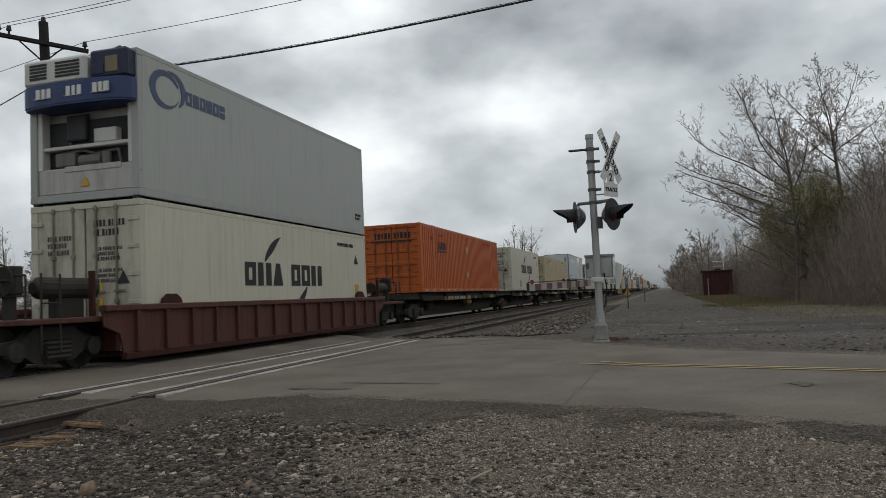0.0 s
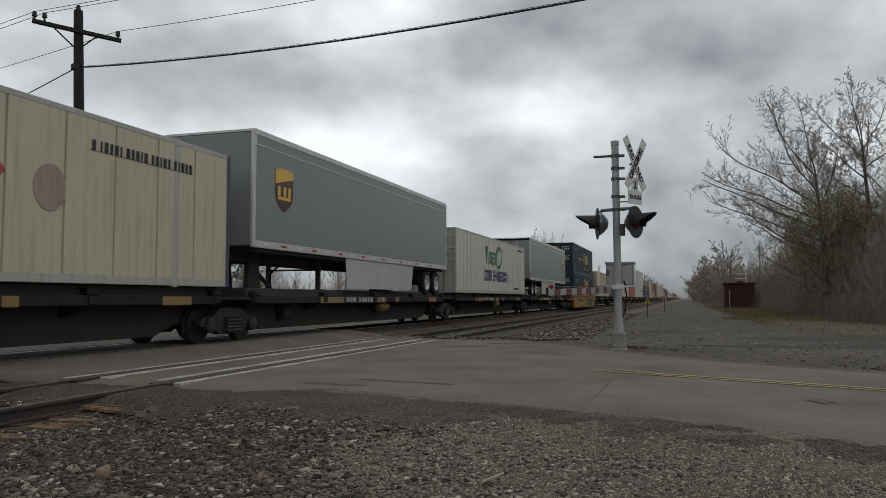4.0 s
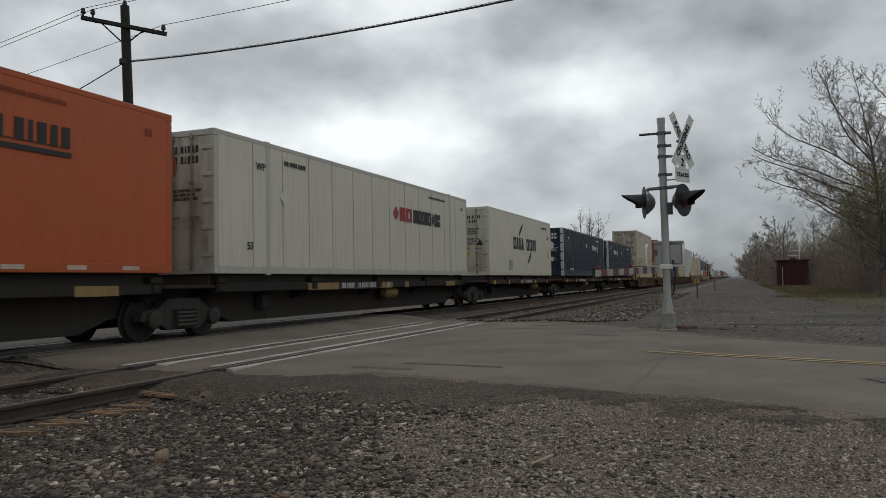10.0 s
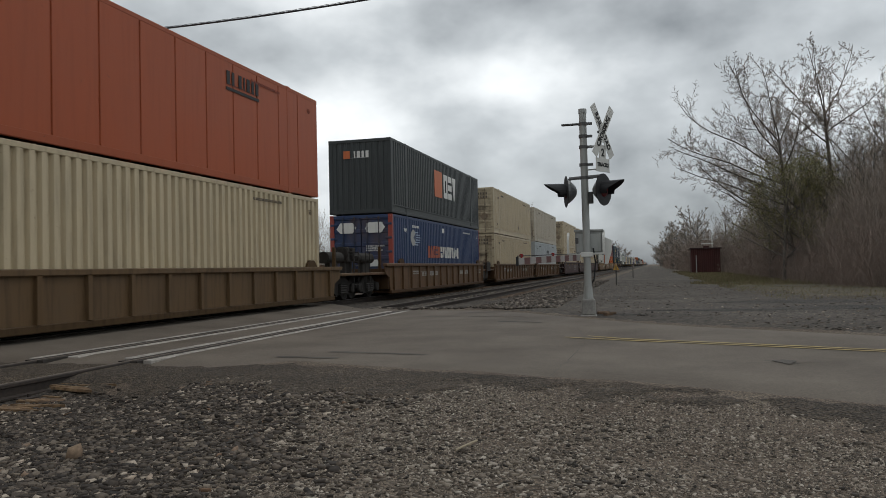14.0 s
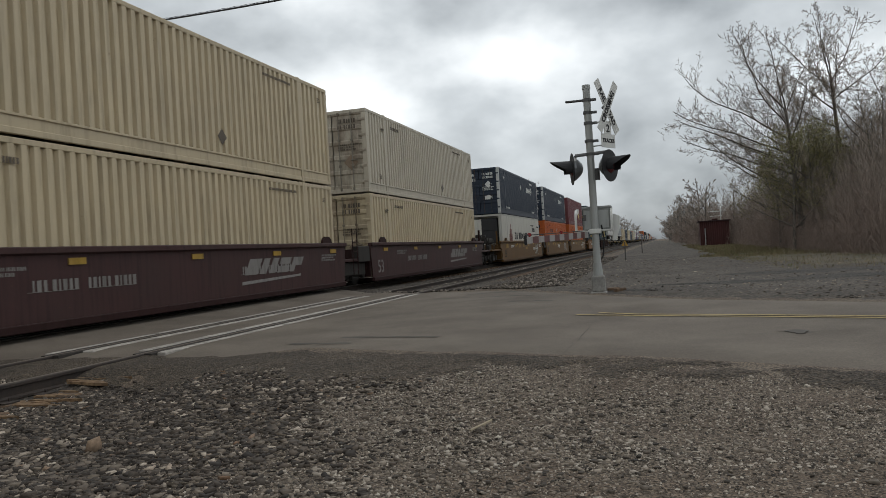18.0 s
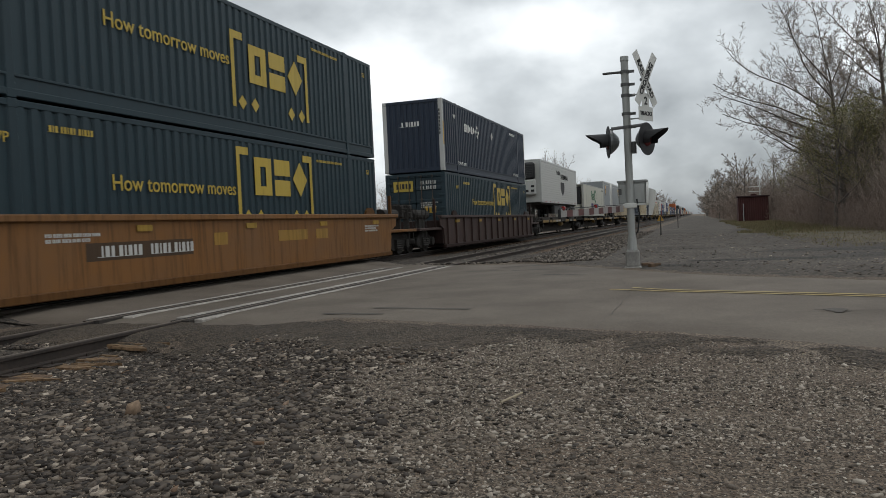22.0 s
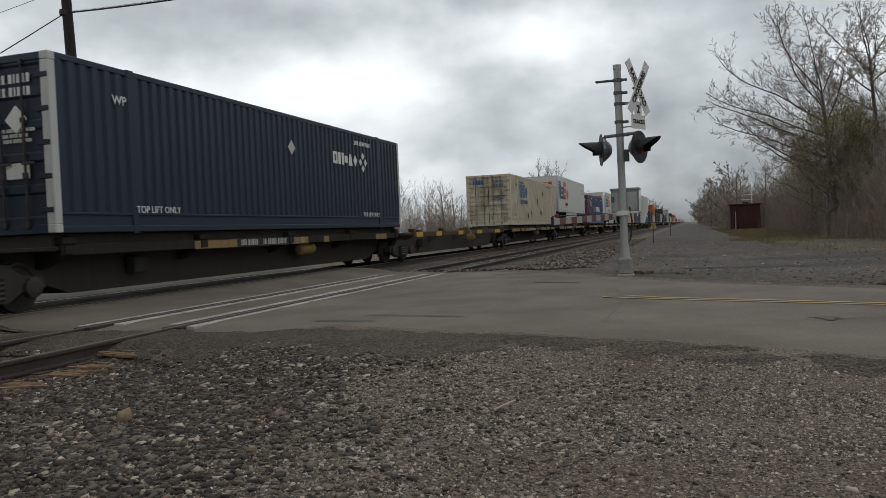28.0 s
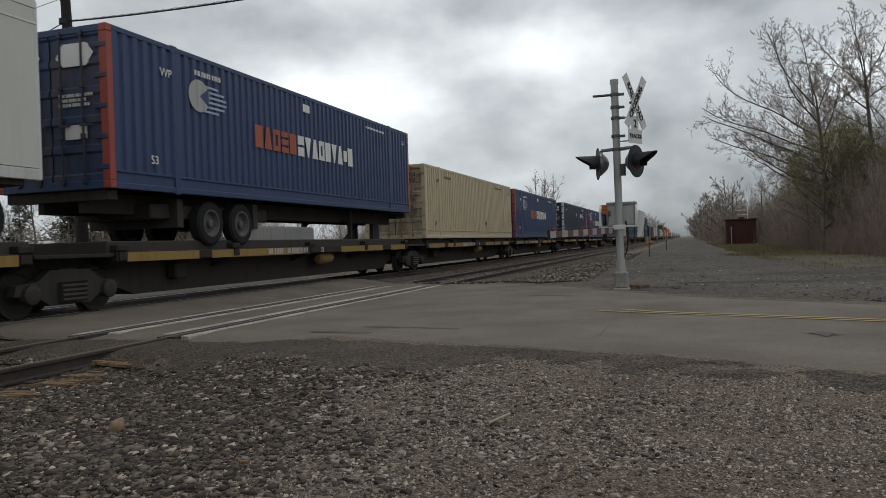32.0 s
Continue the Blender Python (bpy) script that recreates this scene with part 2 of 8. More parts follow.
STONES = island_mat("ballast_stone", [(0.0, (0.018, 0.013, 0.010)), (0.4, (0.050, 0.039, 0.030)), (0.7, (0.095, 0.074, 0.057)), (0.91, (0.165, 0.133, 0.102)), (0.98, (0.440, 0.372, 0.298)), (1.0, (0.154, 0.087, 0.048))])
PEBBLE = island_mat("crushed_stone", [(0.0, (0.021, 0.017, 0.013)), (0.35, (0.085, 0.068, 0.052)), (0.75, (0.212, 0.173, 0.134)), (1.0, (0.40, 0.355, 0.295))])
BARK = rough_mat("grey_bark", [(0.3, (0.072, 0.062, 0.054)), (0.6, (0.155, 0.136, 0.118)), (0.85, (0.24, 0.212, 0.185))], 9, 0.6, 0.02, 0.95, 1.1)
TWIG = island_mat("bare_twig", [(0.0, (0.135, 0.110, 0.092)), (0.6, (0.25, 0.205, 0.168)), (1.0, (0.38, 0.307, 0.247))])
LOT = rough_mat("gravel_lot", [(0.2, (0.019, 0.016, 0.013)), (0.5, (0.054, 0.045, 0.036)), (0.8, (0.135, 0.115, 0.093))], 22, 0.45, 0.015, 0.95, 0.35, 26, False, (0.426, 0.376, 0.328))
BRUSH = island_mat("brown_brush", [(0.0, (0.150, 0.112, 0.092)), (0.5, (0.215, 0.162, 0.132)), (1.0, (0.30, 0.232, 0.188))])
BUDS = island_mat("spring_bud", [(0.0, (0.13, 0.115, 0.05)), (0.6, (0.19, 0.175, 0.07)), (1.0, (0.25, 0.225, 0.10))])
NEEDLE = island_mat("pine_needle", [(0.0, (0.012, 0.022, 0.012)), (0.6, (0.026, 0.041, 0.020)), (1.0, (0.042, 0.056, 0.028))])
GRASS = island_mat("dry_grass", [(0.0, (0.13, 0.10, 0.055)), (0.5, (0.20, 0.16, 0.085)), (0.8, (0.11, 0.12, 0.04)), (1.0, (0.26, 0.21, 0.12))])

# ---- mesh tools ----


class MB:
    """Collects vertices and faces of one mesh."""

    def __init__(self):
        self.v, self.f = [], []

    def add(self, verts, faces):
        n = len(self.v)
        self.v += [tuple(p) for p in verts]
        self.f += [tuple(i + n for i in f) for f in faces]
        return self

    def box(self, x0, x1, y0, y1, z0, z1, c=0.0):
        if c:
            c = min(c, 0.3 * min(x1 - x0, y1 - y0, z1 - z0))
            ring = [(x0 + c, y0), (x1 - c, y0), (x1, y0 + c), (x1, y1 - c), (x1 - c, y1), (x0 + c, y1), (x0, y1 - c), (x0, y0 + c)]
            inner = [(min(max(x, x0 + c), x1 - c), min(max(y, y0 + c), y1 - c)) for x, y in ring]
            vs = [(x, y, z0) for x, y in inner] + [(x, y, z0 + c) for x, y in ring] + [(x, y, z1 - c) for x, y in ring] + [(x, y, z1) for x, y in inner]
            fs = [tuple(range(7, -1, -1)), tuple(range(24, 32))]
            for k in range(3):
                for i in range(8):
                    j = (i + 1) % 8
                    fs.append((k * 8 + i, k * 8 + j, k * 8 + 8 + j, k * 8 + 8 + i))
            return self.add(vs, fs)
        vs = [(x, y, z) for z in (z0, z1) for x, y in ((x0, y0), (x1, y0), (x1, y1), (x0, y1))]
        return self.add(vs, [(3, 2, 1, 0), (4, 5, 6, 7), (0, 1, 5, 4), (1, 2, 6, 5), (2, 3, 7, 6), (3, 0, 4, 7)])

    def tube(self, p, q, r, n=8, r2=None, cap=True):
        p, q = Vector(p), Vector(q)
        d = (q - p)
        if d.length < 1e-6:
            return self
        d.normalize()
        a = d.orthogonal().normalized()
        b = d.cross(a)
        r2 = r if r2 is None else r2
        vs = []
        for c, rr in ((p, r), (q, r2)):
            for i in range(n):
                t = 2 * math.pi * i / n
                vs.append(c + a * (rr * math.cos(t)) + b * (rr * math.sin(t)))
        fs = [(i, (i + 1) % n, n + (i + 1) % n, n + i) for i in range(n)]
        if cap:
            fs += [tuple(range(n - 1, -1, -1)), tuple(range(n, 2 * n))]
        return self.add(vs, fs)

    def path(self, pts, r, n=6):
        for p, q in zip(pts, pts[1:]):
            self.tube(p, q, r, n)
        return self

    def lathe(self, axis_x, profile, cy=0.0, cz=0.0, n=24):
        """A turned body about a line along x: profile of (x, radius)."""
        vs, fs = [], []
        for x, r in profile:
            for i in range(n):
                t = 2 * math.pi * i / n
                vs.append((axis_x + x, cy + r * math.cos(t), cz + r * math.sin(t)))
        k = len(profile)
        for j in range(k - 1):
            for i in range(n):
                i2 = (i + 1) % n
                fs.append((j * n + i, j * n + i2, (j + 1) * n + i2, (j + 1) * n + i))
        fs += [tuple(range(n - 1, -1, -1)), tuple(range((k - 1) * n, k * n))]
        return self.add(vs, fs)

    def slab_x(self, outline, x0, x1):
        """An outline in (y, z), pushed from x0 to x1."""
        n = len(outline)
        vs = [(x0, y, z) for y, z in outline] + [(x1, y, z) for y, z in outline]
        fs = [tuple(range(n - 1, -1, -1)), tuple(range(n, 2 * n))]
        fs += [(i, (i + 1) % n, n + (i + 1) % n, n + i) for i in range(n)]
        return self.add(vs, fs)

    def slab_y(self, outline, y0, y1):
        n = len(outline)
        vs = [(x, y0, z) for x, z in outline] + [(x, y1, z) for x, z in outline]
        fs = [tuple(range(n)), tuple(range(2 * n - 1, n - 1, -1))]
        fs += [((i + 1) % n, i, n + i, n + (i + 1) % n) for i in range(n)]
        return self.add(vs, fs)

    def slab_z(self, outline, z0, z1):
        n = len(outline)
        vs = [(x, y, z0) for x, y in outline] + [(x, y, z1) for x, y in outline]
        fs = [tuple(range(n - 1, -1, -1)), tuple(range(n, 2 * n))]
        fs += [(i, (i + 1) % n, n + (i + 1) % n, n + i) for i in range(n)]
        return self.add(vs, fs)

    def mesh(self, name, mat):
        me = bpy.data.meshes.new(name)
        me.from_pydata(self.v, [], self.f)
        me.materials.append(mat)
        return me


def part(name, mb, mat, parent=None, label="", at=None):
    me = mb if isinstance(mb, bpy.types.Mesh) else mb.mesh(name, mat)
    ob = new(name, me)
    if parent is not None:
        ob.parent = parent
    if at is not None:
        ob.matrix_parent_inverse = at
    if label:
        ob["label"] = label
    return ob


def thing(name, label, category, group="", kind=""):
    ob = new(name)
    ob.empty_display_size = 0.2
    return tagged(ob, label, category, group, kind)


FONT = {}
NUDGE = 0.15  # marks stand this much further along their side


def words(text, size, mat, bold=0.007, depth=0.004):
    """Lettering as a flat mesh in x (right) and y (up), centred."""
    key = (text, size, mat.name, bold)
    if key not in FONT:
        cu = bpy.data.curves.new("lettering", "FONT")
        cu.body, cu.size, cu.extrude, cu.offset = text, size, depth, bold * size
        cu.align_x, cu.align_y = "CENTER", "CENTER"
        cu.resolution_u = 3
        ob = bpy.data.objects.new("lettering", cu)
        scene.collection.objects.link(ob)
        me = bpy.data.meshes.new_from_object(ob.evaluated_get(bpy.context.evaluated_depsgraph_get()))
        bpy.data.objects.remove(ob)
        me.materials.clear()
        me.materials.append(mat)
        FONT[key] = me
    return FONT[key]


def side_text(text, size, mat, parent, x, y, z, name="lettering"):
    """Words on a side that faces +x, read from there."""
    y += NUDGE
    ob = new(name, words(text, size, mat))
    ob.parent = parent
    ob.matrix_basis = Matrix.Translation((x, y, z)) @ Euler((radians(90), 0, radians(90))).to_matrix().to_4x4()
    return ob


def end_text(text, size, mat, parent, x, y, z, name="lettering"):
    """Words on an end that faces -y."""
    ob = new(name, words(text, size, mat, 0.02))
    ob.parent = parent
    ob.matrix_basis = Matrix.Translation((x, y, z)) @ Euler((radians(90), 0, 0)).to_matrix().to_4x4()
    return ob

# ---- the train ----
TRX, SPEED, SECONDS = -11.45, 26.32, 32.0
RAIL = 0.12
RIDERS = []  # (thing, place along the train, height)
WHEELSETS = []
HALF = 1.36
CH = 3.07


def ride(ob, s, z):
    s -= 0.25
    RIDERS.append((ob, s, z))
    ob.matrix_basis = pose(TRX, s, z)
    return ob


def bracket_shapes(mb, code, x, y, z, h, lean=0.0):
    """A row of plain upright shapes that face +x, one for each sign of the code; returns the end."""
    k = 0.24 * h
    for c in code:
        w = {"|": 0.24, "-": 0.5, " ": 0.4, "m": 0.95}.get(c, 0.72) * h
        hh = 0.74 * h if c in "0" else h
        q = lambda a, b, d, e: mb.slab_x([(y + a + lean * b, z + b), (y + d + lean * b, z + b), (y + d + lean * e, z + e), (y + a + lean * e, z + e)], x, x + 0.006)
        if c in "o0(":
            q(0, 0, w, k), q(0, hh - k, w, hh), q(0, k, k, hh - k), q(w - k, k, w, hh - k)
        elif c == "z":
            q(0, 0, w, hh * 0.44), q(0, hh * 0.56, w, hh)
        elif c == "x":
            mb.slab_x([(y, z + hh / 2), (y + w / 2, z), (y + w, z + hh / 2), (y + w / 2, z + hh)], x, x + 0.006)
        elif c == "m":
            q(0, 0, w * 0.4, hh), q(w * 0.6, 0, w, hh)
        elif c == "a":
            mb.slab_x([(y, z), (y + w, z), (y + w * 0.7, z + hh), (y + w * 0.3, z + hh)], x, x + 0.006)
        elif c == "e":
            q(0, 0, w, hh * 0.26), q(0, hh * 0.37, w, hh * 0.63), q(0, hh * 0.74, w, hh)
        elif c == "f":
            q(0, 0, k * 1.2, hh), q(k * 1.2, hh * 0.42, w, hh)
        elif c == "t":
            mb.slab_x([(y + w * 0.4, z), (y + w * 0.6, z), (y + w, z + hh), (y, z + hh)], x, x + 0.006)
        elif c == "-":
            q(0, hh * 0.2, w, hh * 0.8)
        elif c != " ":
            q(0, 0, w, hh) if c == "#" else q(0, 0, k, hh)
        y += w + 0.14 * h
    return y - 0.14 * h


def marks(name, code, parent, x, y, z, h, mat, label="", lean=0.0, span=None):
    """Brand shapes in a row, each a part of its own."""
    y += NUDGE
    f = span / bracket_shapes(MB(), code, x, 0.0, z, h, lean) if span else 1.0
    at = 0.0
    for c in code:
        mb = MB()
        end = bracket_shapes(mb, c, x, at, z, h, lean)
        if mb.v:
            mb.v = [(u, y + v * f, q) for u, v, q in mb.v]
            part("brand_shape", mb, mat, parent, label)
        at = end + 0.14 * h


def comb(w, h, seed=0.0):
    """The outline of a line of small unreadable writing: uneven teeth on a thin base."""
    out, b = [(0.0, 0.0)], 0.04 * h
    x, i = w, 0
    up = [(w, 0.0)]
    while x > 0.3 * h:
        t = min(x, h * (0.46, 0.36, 0.48, 0.22)[i % 4])
        g = h * (0.26 if i % 5 != 4 else 0.6)
        up += [(x, h), (x - t, h), (x - t, b), (max(0.0, x - t - g), b)]
        x -= t + g
        i += 1
    return out + up + [(0.0, b)]


def bars(parent, x, y, z, w, h, mat, rows=1, name="number_bar"):
    """Small writing that cannot be read, as bars."""
    y += NUDGE
    for r in range(min(rows, 3)):
        part(name, MB().slab_x([(y + a, z - r * h * 1.5 + b) for a, b in comb(w * (1.0, 0.8, 0.9)[r], h)], x, x + 0.005), mat, parent)


def end_bars(parent, x, y, z, w, h, mat, rows=1, name="number_bar"):
    for r in range(min(rows, 3)):
        part(name, MB().slab_y([(x + a, z - r * h * 1.5 + b) for a, b in comb(w * (1.0, 0.8, 0.9)[r], h)], y - 0.005, y), mat, parent)


def diamond(parent, x, y, z, r, mat, name="placard"):
    y += NUDGE
    return part(name, MB().slab_x([(y - r, z), (y, z - r), (y + r, z), (y, z + r)], x, x + 0.006), mat, parent)


WHITE = paint((0.52, 0.515, 0.475), 0.45, 0.3, 0.0, 0.15)
PURE = paint((0.60, 0.60, 0.57), 0.45, 0.2, 0.0, 0.05)
BLACK = paint((0.020, 0.020, 0.021), 0.6, 0.2, 0.0, 0.0)
YELLOW = paint((0.42, 0.27, 0.04), 0.5, 0.35, 0.0, 0.15)
SAFETY = paint((0.48, 0.29, 0.025), 0.5, 0.3, 0.0, 0.05)
BEIGE = (0.49, 0.405, 0.268)
PALE = (0.47, 0.42, 0.33)
ORANGE = (0.43, 0.094, 0.013)
NAVY = (0.014, 0.024, 0.043)
TEAL = (0.015, 0.034, 0.044)
BLUE = (0.027, 0.050, 0.120)
MAROON = (0.135, 0.030, 0.036)
SLATE = (0.040, 0.046, 0.046)
MESHES = {}


def cached(key, make):
    if key not in MESHES:
        MESHES[key] = make()
    return MESHES[key]


def profile_sheet(mb, side, prof, z0, z1):
    """A folded sheet from (x, y) points, upright."""
    vs = [(side * a, b, z) for a, b in prof for z in (z0, z1)]
    fs = [(2 * i, 2 * i + 2, 2 * i + 3, 2 * i + 1)[::side] for i in range(len(prof) - 1)]
    mb.add(vs, fs)


def corrugated(mb, side, z0, z1, spans, pitch=0.27, depth=0.08, x=HALF):
    prof = []
    for y0, y1 in spans:
        n = max(1, round((y1 - y0) / pitch))
        p = (y1 - y0) / n
        for i in range(n):
            a = y0 + i * p
            prof += [(x, a), (x, a + 0.46 * p), (x - depth, a + 0.58 * p), (x - depth, a + 0.88 * p)]
        prof.append((x, y1))
    profile_sheet(mb, side, prof, z0, z1)


def sheet_side(mb, side, z0, z1, y0, y1, pitch, x=HALF):
    """Flat riveted panels with narrow seams, folded from one sheet."""
    n = max(1, round((y1 - y0) / pitch))
    p = (y1 - y0) / n
    prof = [(x, y0)]
    for i in range(1, n):
        y = y0 + i * p
        prof += [(x, y - 0.022), (x - 0.03, y - 0.014), (x - 0.03, y + 0.014), (x, y + 0.022)]
    prof.append((x, y1))
    profile_sheet(mb, side, prof, z0, z1)


def container(label, s, z, L, color, style="corr", end="doors", post=None, group="freight containers", h=CH, dirt=0.4, far=False, lift=True, low=None):
    t = thing("freight_container", label, "container", group)
    body = paint(color, 0.5, dirt, 0.0, 0.3)
    frame_m = paint((0.36, 0.352, 0.315) if style == "plate" and min(color) > 0.2 else tuple(c * 0.92 for c in color), 0.5, dirt, 0.0, 0.35)
    post_m = paint(post, 0.45, 0.3, 0.0, 0.2) if post else frame_m
    door_m = paint(tuple(c * 0.9 for c in color), 0.55, min(1.0, dirt * 1.6), 0.0, 0.3 + 0.8 * dirt if dirt >= 0.3 else 0.4)
    rod_m = paint(tuple(0.42 * c + 0.012 for c in color), 0.55, 0.6, 0.0, 0.6)
    k = (style, round(L, 2), round(h, 2))
    long_ = L > 14
    low = low or (0.36 if long_ and style == "corr" else 0.165)
    fold = 0.075 if max(color) > 0.2 else 0.042
    k = (*k, low, fold)
    o = (L - 12.19) / 2

    def side(sgn):
        mb = MB()
        if style == "corr":
            segs = [(0.16, o - 0.09), (o + 0.09, L - o - 0.09), (L - o + 0.09, L - 0.16)] if long_ else [(0.16, L - 0.16)]
            corrugated(mb, sgn, low - 0.005, h - 0.11, segs, 0.27, fold)
        else:
            sheet_side(mb, sgn, 0.16, h - 0.11, 0.16, L - 0.16, 1.22 if style == "plate" else 20)
        return mb

    for sgn in (1, -1):
        me = cached((k, "side", sgn, body.name), lambda: side(sgn).mesh("side_panel", body))
        part("side_panel", me, None, t)

    def rails():
        mb = MB()
        for sgn in (1, -1):
            a, b = sorted((sgn * (HALF - 0.07), sgn * (HALF + 0.004)))
            mb.box(a, b, 0.15, L - 0.15, 0, 0.12 if low > 0.2 else low, 0.012)
            if low > 0.2:
                p, q = sorted((sgn * (HALF - 0.08), sgn * (HALF - 0.022)))
                mb.box(p, q, 0.15, L - 0.15, 0.11, low - 0.04)
                mb.box(a, b, 0.15, L - 0.15, low - 0.05, low, 0.01)
            mb.box(a, b, 0.15, L - 0.15, h - 0.115, h - 0.005, 0.012)
        for y in (0.0, L - 0.12):
            mb.box(-HALF + 0.16, HALF - 0.16, y + 0.01, y + 0.11, 0.0, 0.16, 0.01)
            mb.box(-HALF + 0.16, HALF - 0.16, y + 0.01, y + 0.11, h - 0.14, h - 0.01, 0.01)
        n = int(L / 1.2)
        for i in range(1, n):
            mb.box(-HALF + 0.08, HALF - 0.08, i * L / n - 0.04, i * L / n + 0.04, 0.02, 0.12)
        return mb

    part("rail_frame", cached((k, "rails", frame_m.name), lambda: rails().mesh("rail_frame", frame_m)), None, t)
    part("roof_panel", cached((k, "roof", body.name), lambda: MB().box(-HALF + 0.02, HALF - 0.02, 0.1, L - 0.1, h - 0.05, h - 0.02).mesh("roof_panel", body)), None, t)
    if not far:
        part("floor_panel", cached((k, "floor"), lambda: MB().box(-HALF + 0.06, HALF - 0.06, 0.1, L - 0.1, 0.10, 0.15).mesh("floor_panel", DARK)), None, t)
    pm = cached((round(h, 2), "post", post_m.name), lambda: MB().box(-0.09, 0.09, -0.08, 0.08, 0.15, h - 0.15, 0.012).mesh("corner_post", post_m))
    cm = cached(("casting", frame_m.name), lambda: MB().box(-0.09, 0.09, -0.085, 0.085, -0.075, 0.075, 0.015).box(-0.03, 0.03, -0.088, 0.088, -0.04, 0.04).mesh("corner_casting", post_m))
    for x in (-1, 1):
        for y in () if far else (0.085, L - 0.085):
            part("corner_post", pm, None, t, at=Matrix.Translation((x * (HALF - 0.088), y, 0)))
            for zz in () if far else (0.078, h - 0.078):
                part("corner_casting", cm, None, t, at=Matrix.Translation((x * (HALF - 0.086), y, zz)))
    if long_ and lift and style != "reefer":
        lm = cached((round(h, 2), "lift", frame_m.name), lambda: MB().box(-0.05, 0.008, -0.085, 0.085, 0.02, h - 0.01, 0.01).box(-0.12, 0.012, -0.10, 0.10, h - 0.14, h + 0.012, 0.01).box(-0.1, 0.012, -0.09, 0.09, -0.03, 0.12, 0.01).mesh("lift_post", frame_m))
        for y in (o, L - o):
            part("lift_post", lm, None, t, at=Matrix.Translation((HALF, y, 0)))
            part("lift_post", lm, None, t, at=Matrix.Translation((-HALF, y, 0)) @ Matrix.Rotation(math.pi, 4, "Z"))
    # tail wall
    def tail():
        return MB().box(-HALF + 0.16, HALF - 0.16, L - 0.07, L - 0.03, 0.15, h - 0.13)
    part("tail_wall", cached((k, "tail", body.name), lambda: tail().mesh("tail_wall", body)), None, t)
    if end == "doors":
        def leaf(sx):
            a, b = (0.02, HALF - 0.17) if sx > 0 else (-HALF + 0.17, -0.02)
            n = 5
            p = (h - 0.34) / n
            out = [(0.085, 0.15), (0.03, 0.15)]
            for i in range(n):
                zz = 0.17 + i * p
                out += [(0.03, zz + 0.10), (0.062, zz + 0.14), (0.062, zz + p - 0.05), (0.03, zz + p - 0.01)]
            out += [(0.03, h - 0.13), (0.085, h - 0.13)]
            mb = MB().slab_x(out[::-1], a, b) if style == "corr" else MB().box(a, b, 0.03, 0.085, 0.15, h - 0.13, 0.012)
            for i in range(5):
                zz = 0.4 + i * (h - 0.8) / 4
                u, v = sorted((sx * (HALF - 0.30), sx * (HALF - 0.02)))
                mb.box(u, v, -0.012, 0.03, zz - 0.045, zz + 0.045, 0.01)
            return mb
        rm = cached((round(h, 2), "rod", rod_m.name), lambda: MB().tube((0, 0, 0.08), (0, 0, h - 0.08), 0.022, 8).box(-0.04, 0.04, -0.03, 0.03, 0.10, 0.2, 0.01).box(-0.04, 0.04, -0.03, 0.03, h - 0.2, h - 0.1, 0.01).box(-0.06, 0.22, -0.03, -0.01, 1.18, 1.23, 0.006).box(-0.05, 0.05, -0.03, 0.02, 0.95, 1.05, 0.008).box(-0.05, 0.05, -0.03, 0.02, 1.9, 1.98, 0.008).mesh("lock_rod", rod_m))
        for sx in (1, -1):
            d = part("door", cached((k, "leaf", sx, door_m.name), lambda: leaf(sx).mesh("door", door_m)), None, t)
            for xx in () if far else (0.28, 0.78):
                part("lock_rod", rm, None, d, at=Matrix.Translation((sx * xx, 0.0, 0)))
    elif end == "front":
        def fr():
            n = 9
            w = (2 * HALF - 0.4) / n
            out = [(HALF - 0.16, 0.09), (-HALF + 0.16, 0.09), (-HALF + 0.16, 0.03)]
            for i in range(n):
                u = -HALF + 0.2 + i * w
                out += [(u, 0.03), (u + 0.45 * w, 0.03), (u + 0.55 * w, 0.065), (u + 0.9 * w, 0.065)]
            out += [(HALF - 0.16, 0.03)]
            return MB().slab_z(out, 0.15, h - 0.13)
        part("front_wall", cached((k, "front", body.name), lambda: fr().mesh("front_wall", body)), None, t)
    elif end == "ribs":
        def fr():
            n = 11
            p = (h - 0.4) / n
            out = [(0.09, 0.15), (0.03, 0.15)]
            for i in range(n):
                zz = 0.2 + i * p
                out += [(0.02, zz), (0.02, zz + 0.55 * p), (0.065, zz + 0.65 * p), (0.065, zz + 0.9 * p)]
            out += [(0.03, h - 0.13), (0.09, h - 0.13)]
            return MB().slab_x(out[::-1], -HALF + 0.16, HALF - 0.16)
        part("front_wall", cached((k, "ribs", body.name), lambda: fr().mesh("front_wall", body)), None, t)
    elif end == "open_frame":
        mb = MB().box(-HALF + 0.16, HALF - 0.16, 0.45, 0.5, 0.15, h - 0.13)
        part("front_wall", mb, body, t)
        part("cooling_unit", MB().box(-1.05, 1.05, 0.12, 0.5, 1.15, h - 0.25, 0.05).box(-0.9, 0.9, 0.09, 0.13, 2.0, h - 0.4, 0.02), BLACK, t, "black refrigeration unit")
        part("unit_cover", MB().box(-0.95, 0.95, 0.1, 0.5, 0.5, 1.1, 0.04), body, t)
        br = MB()
        for x in (-1, 1):
            for a, b in ((0.2, 1.5), (1.5, 2.8)):
                br.tube((x * (HALF - 0.06), 0.08, a), (x * (HALF - 0.06), 0.42, b), 0.025, 6)
        part("brace", br, frame_m, t)
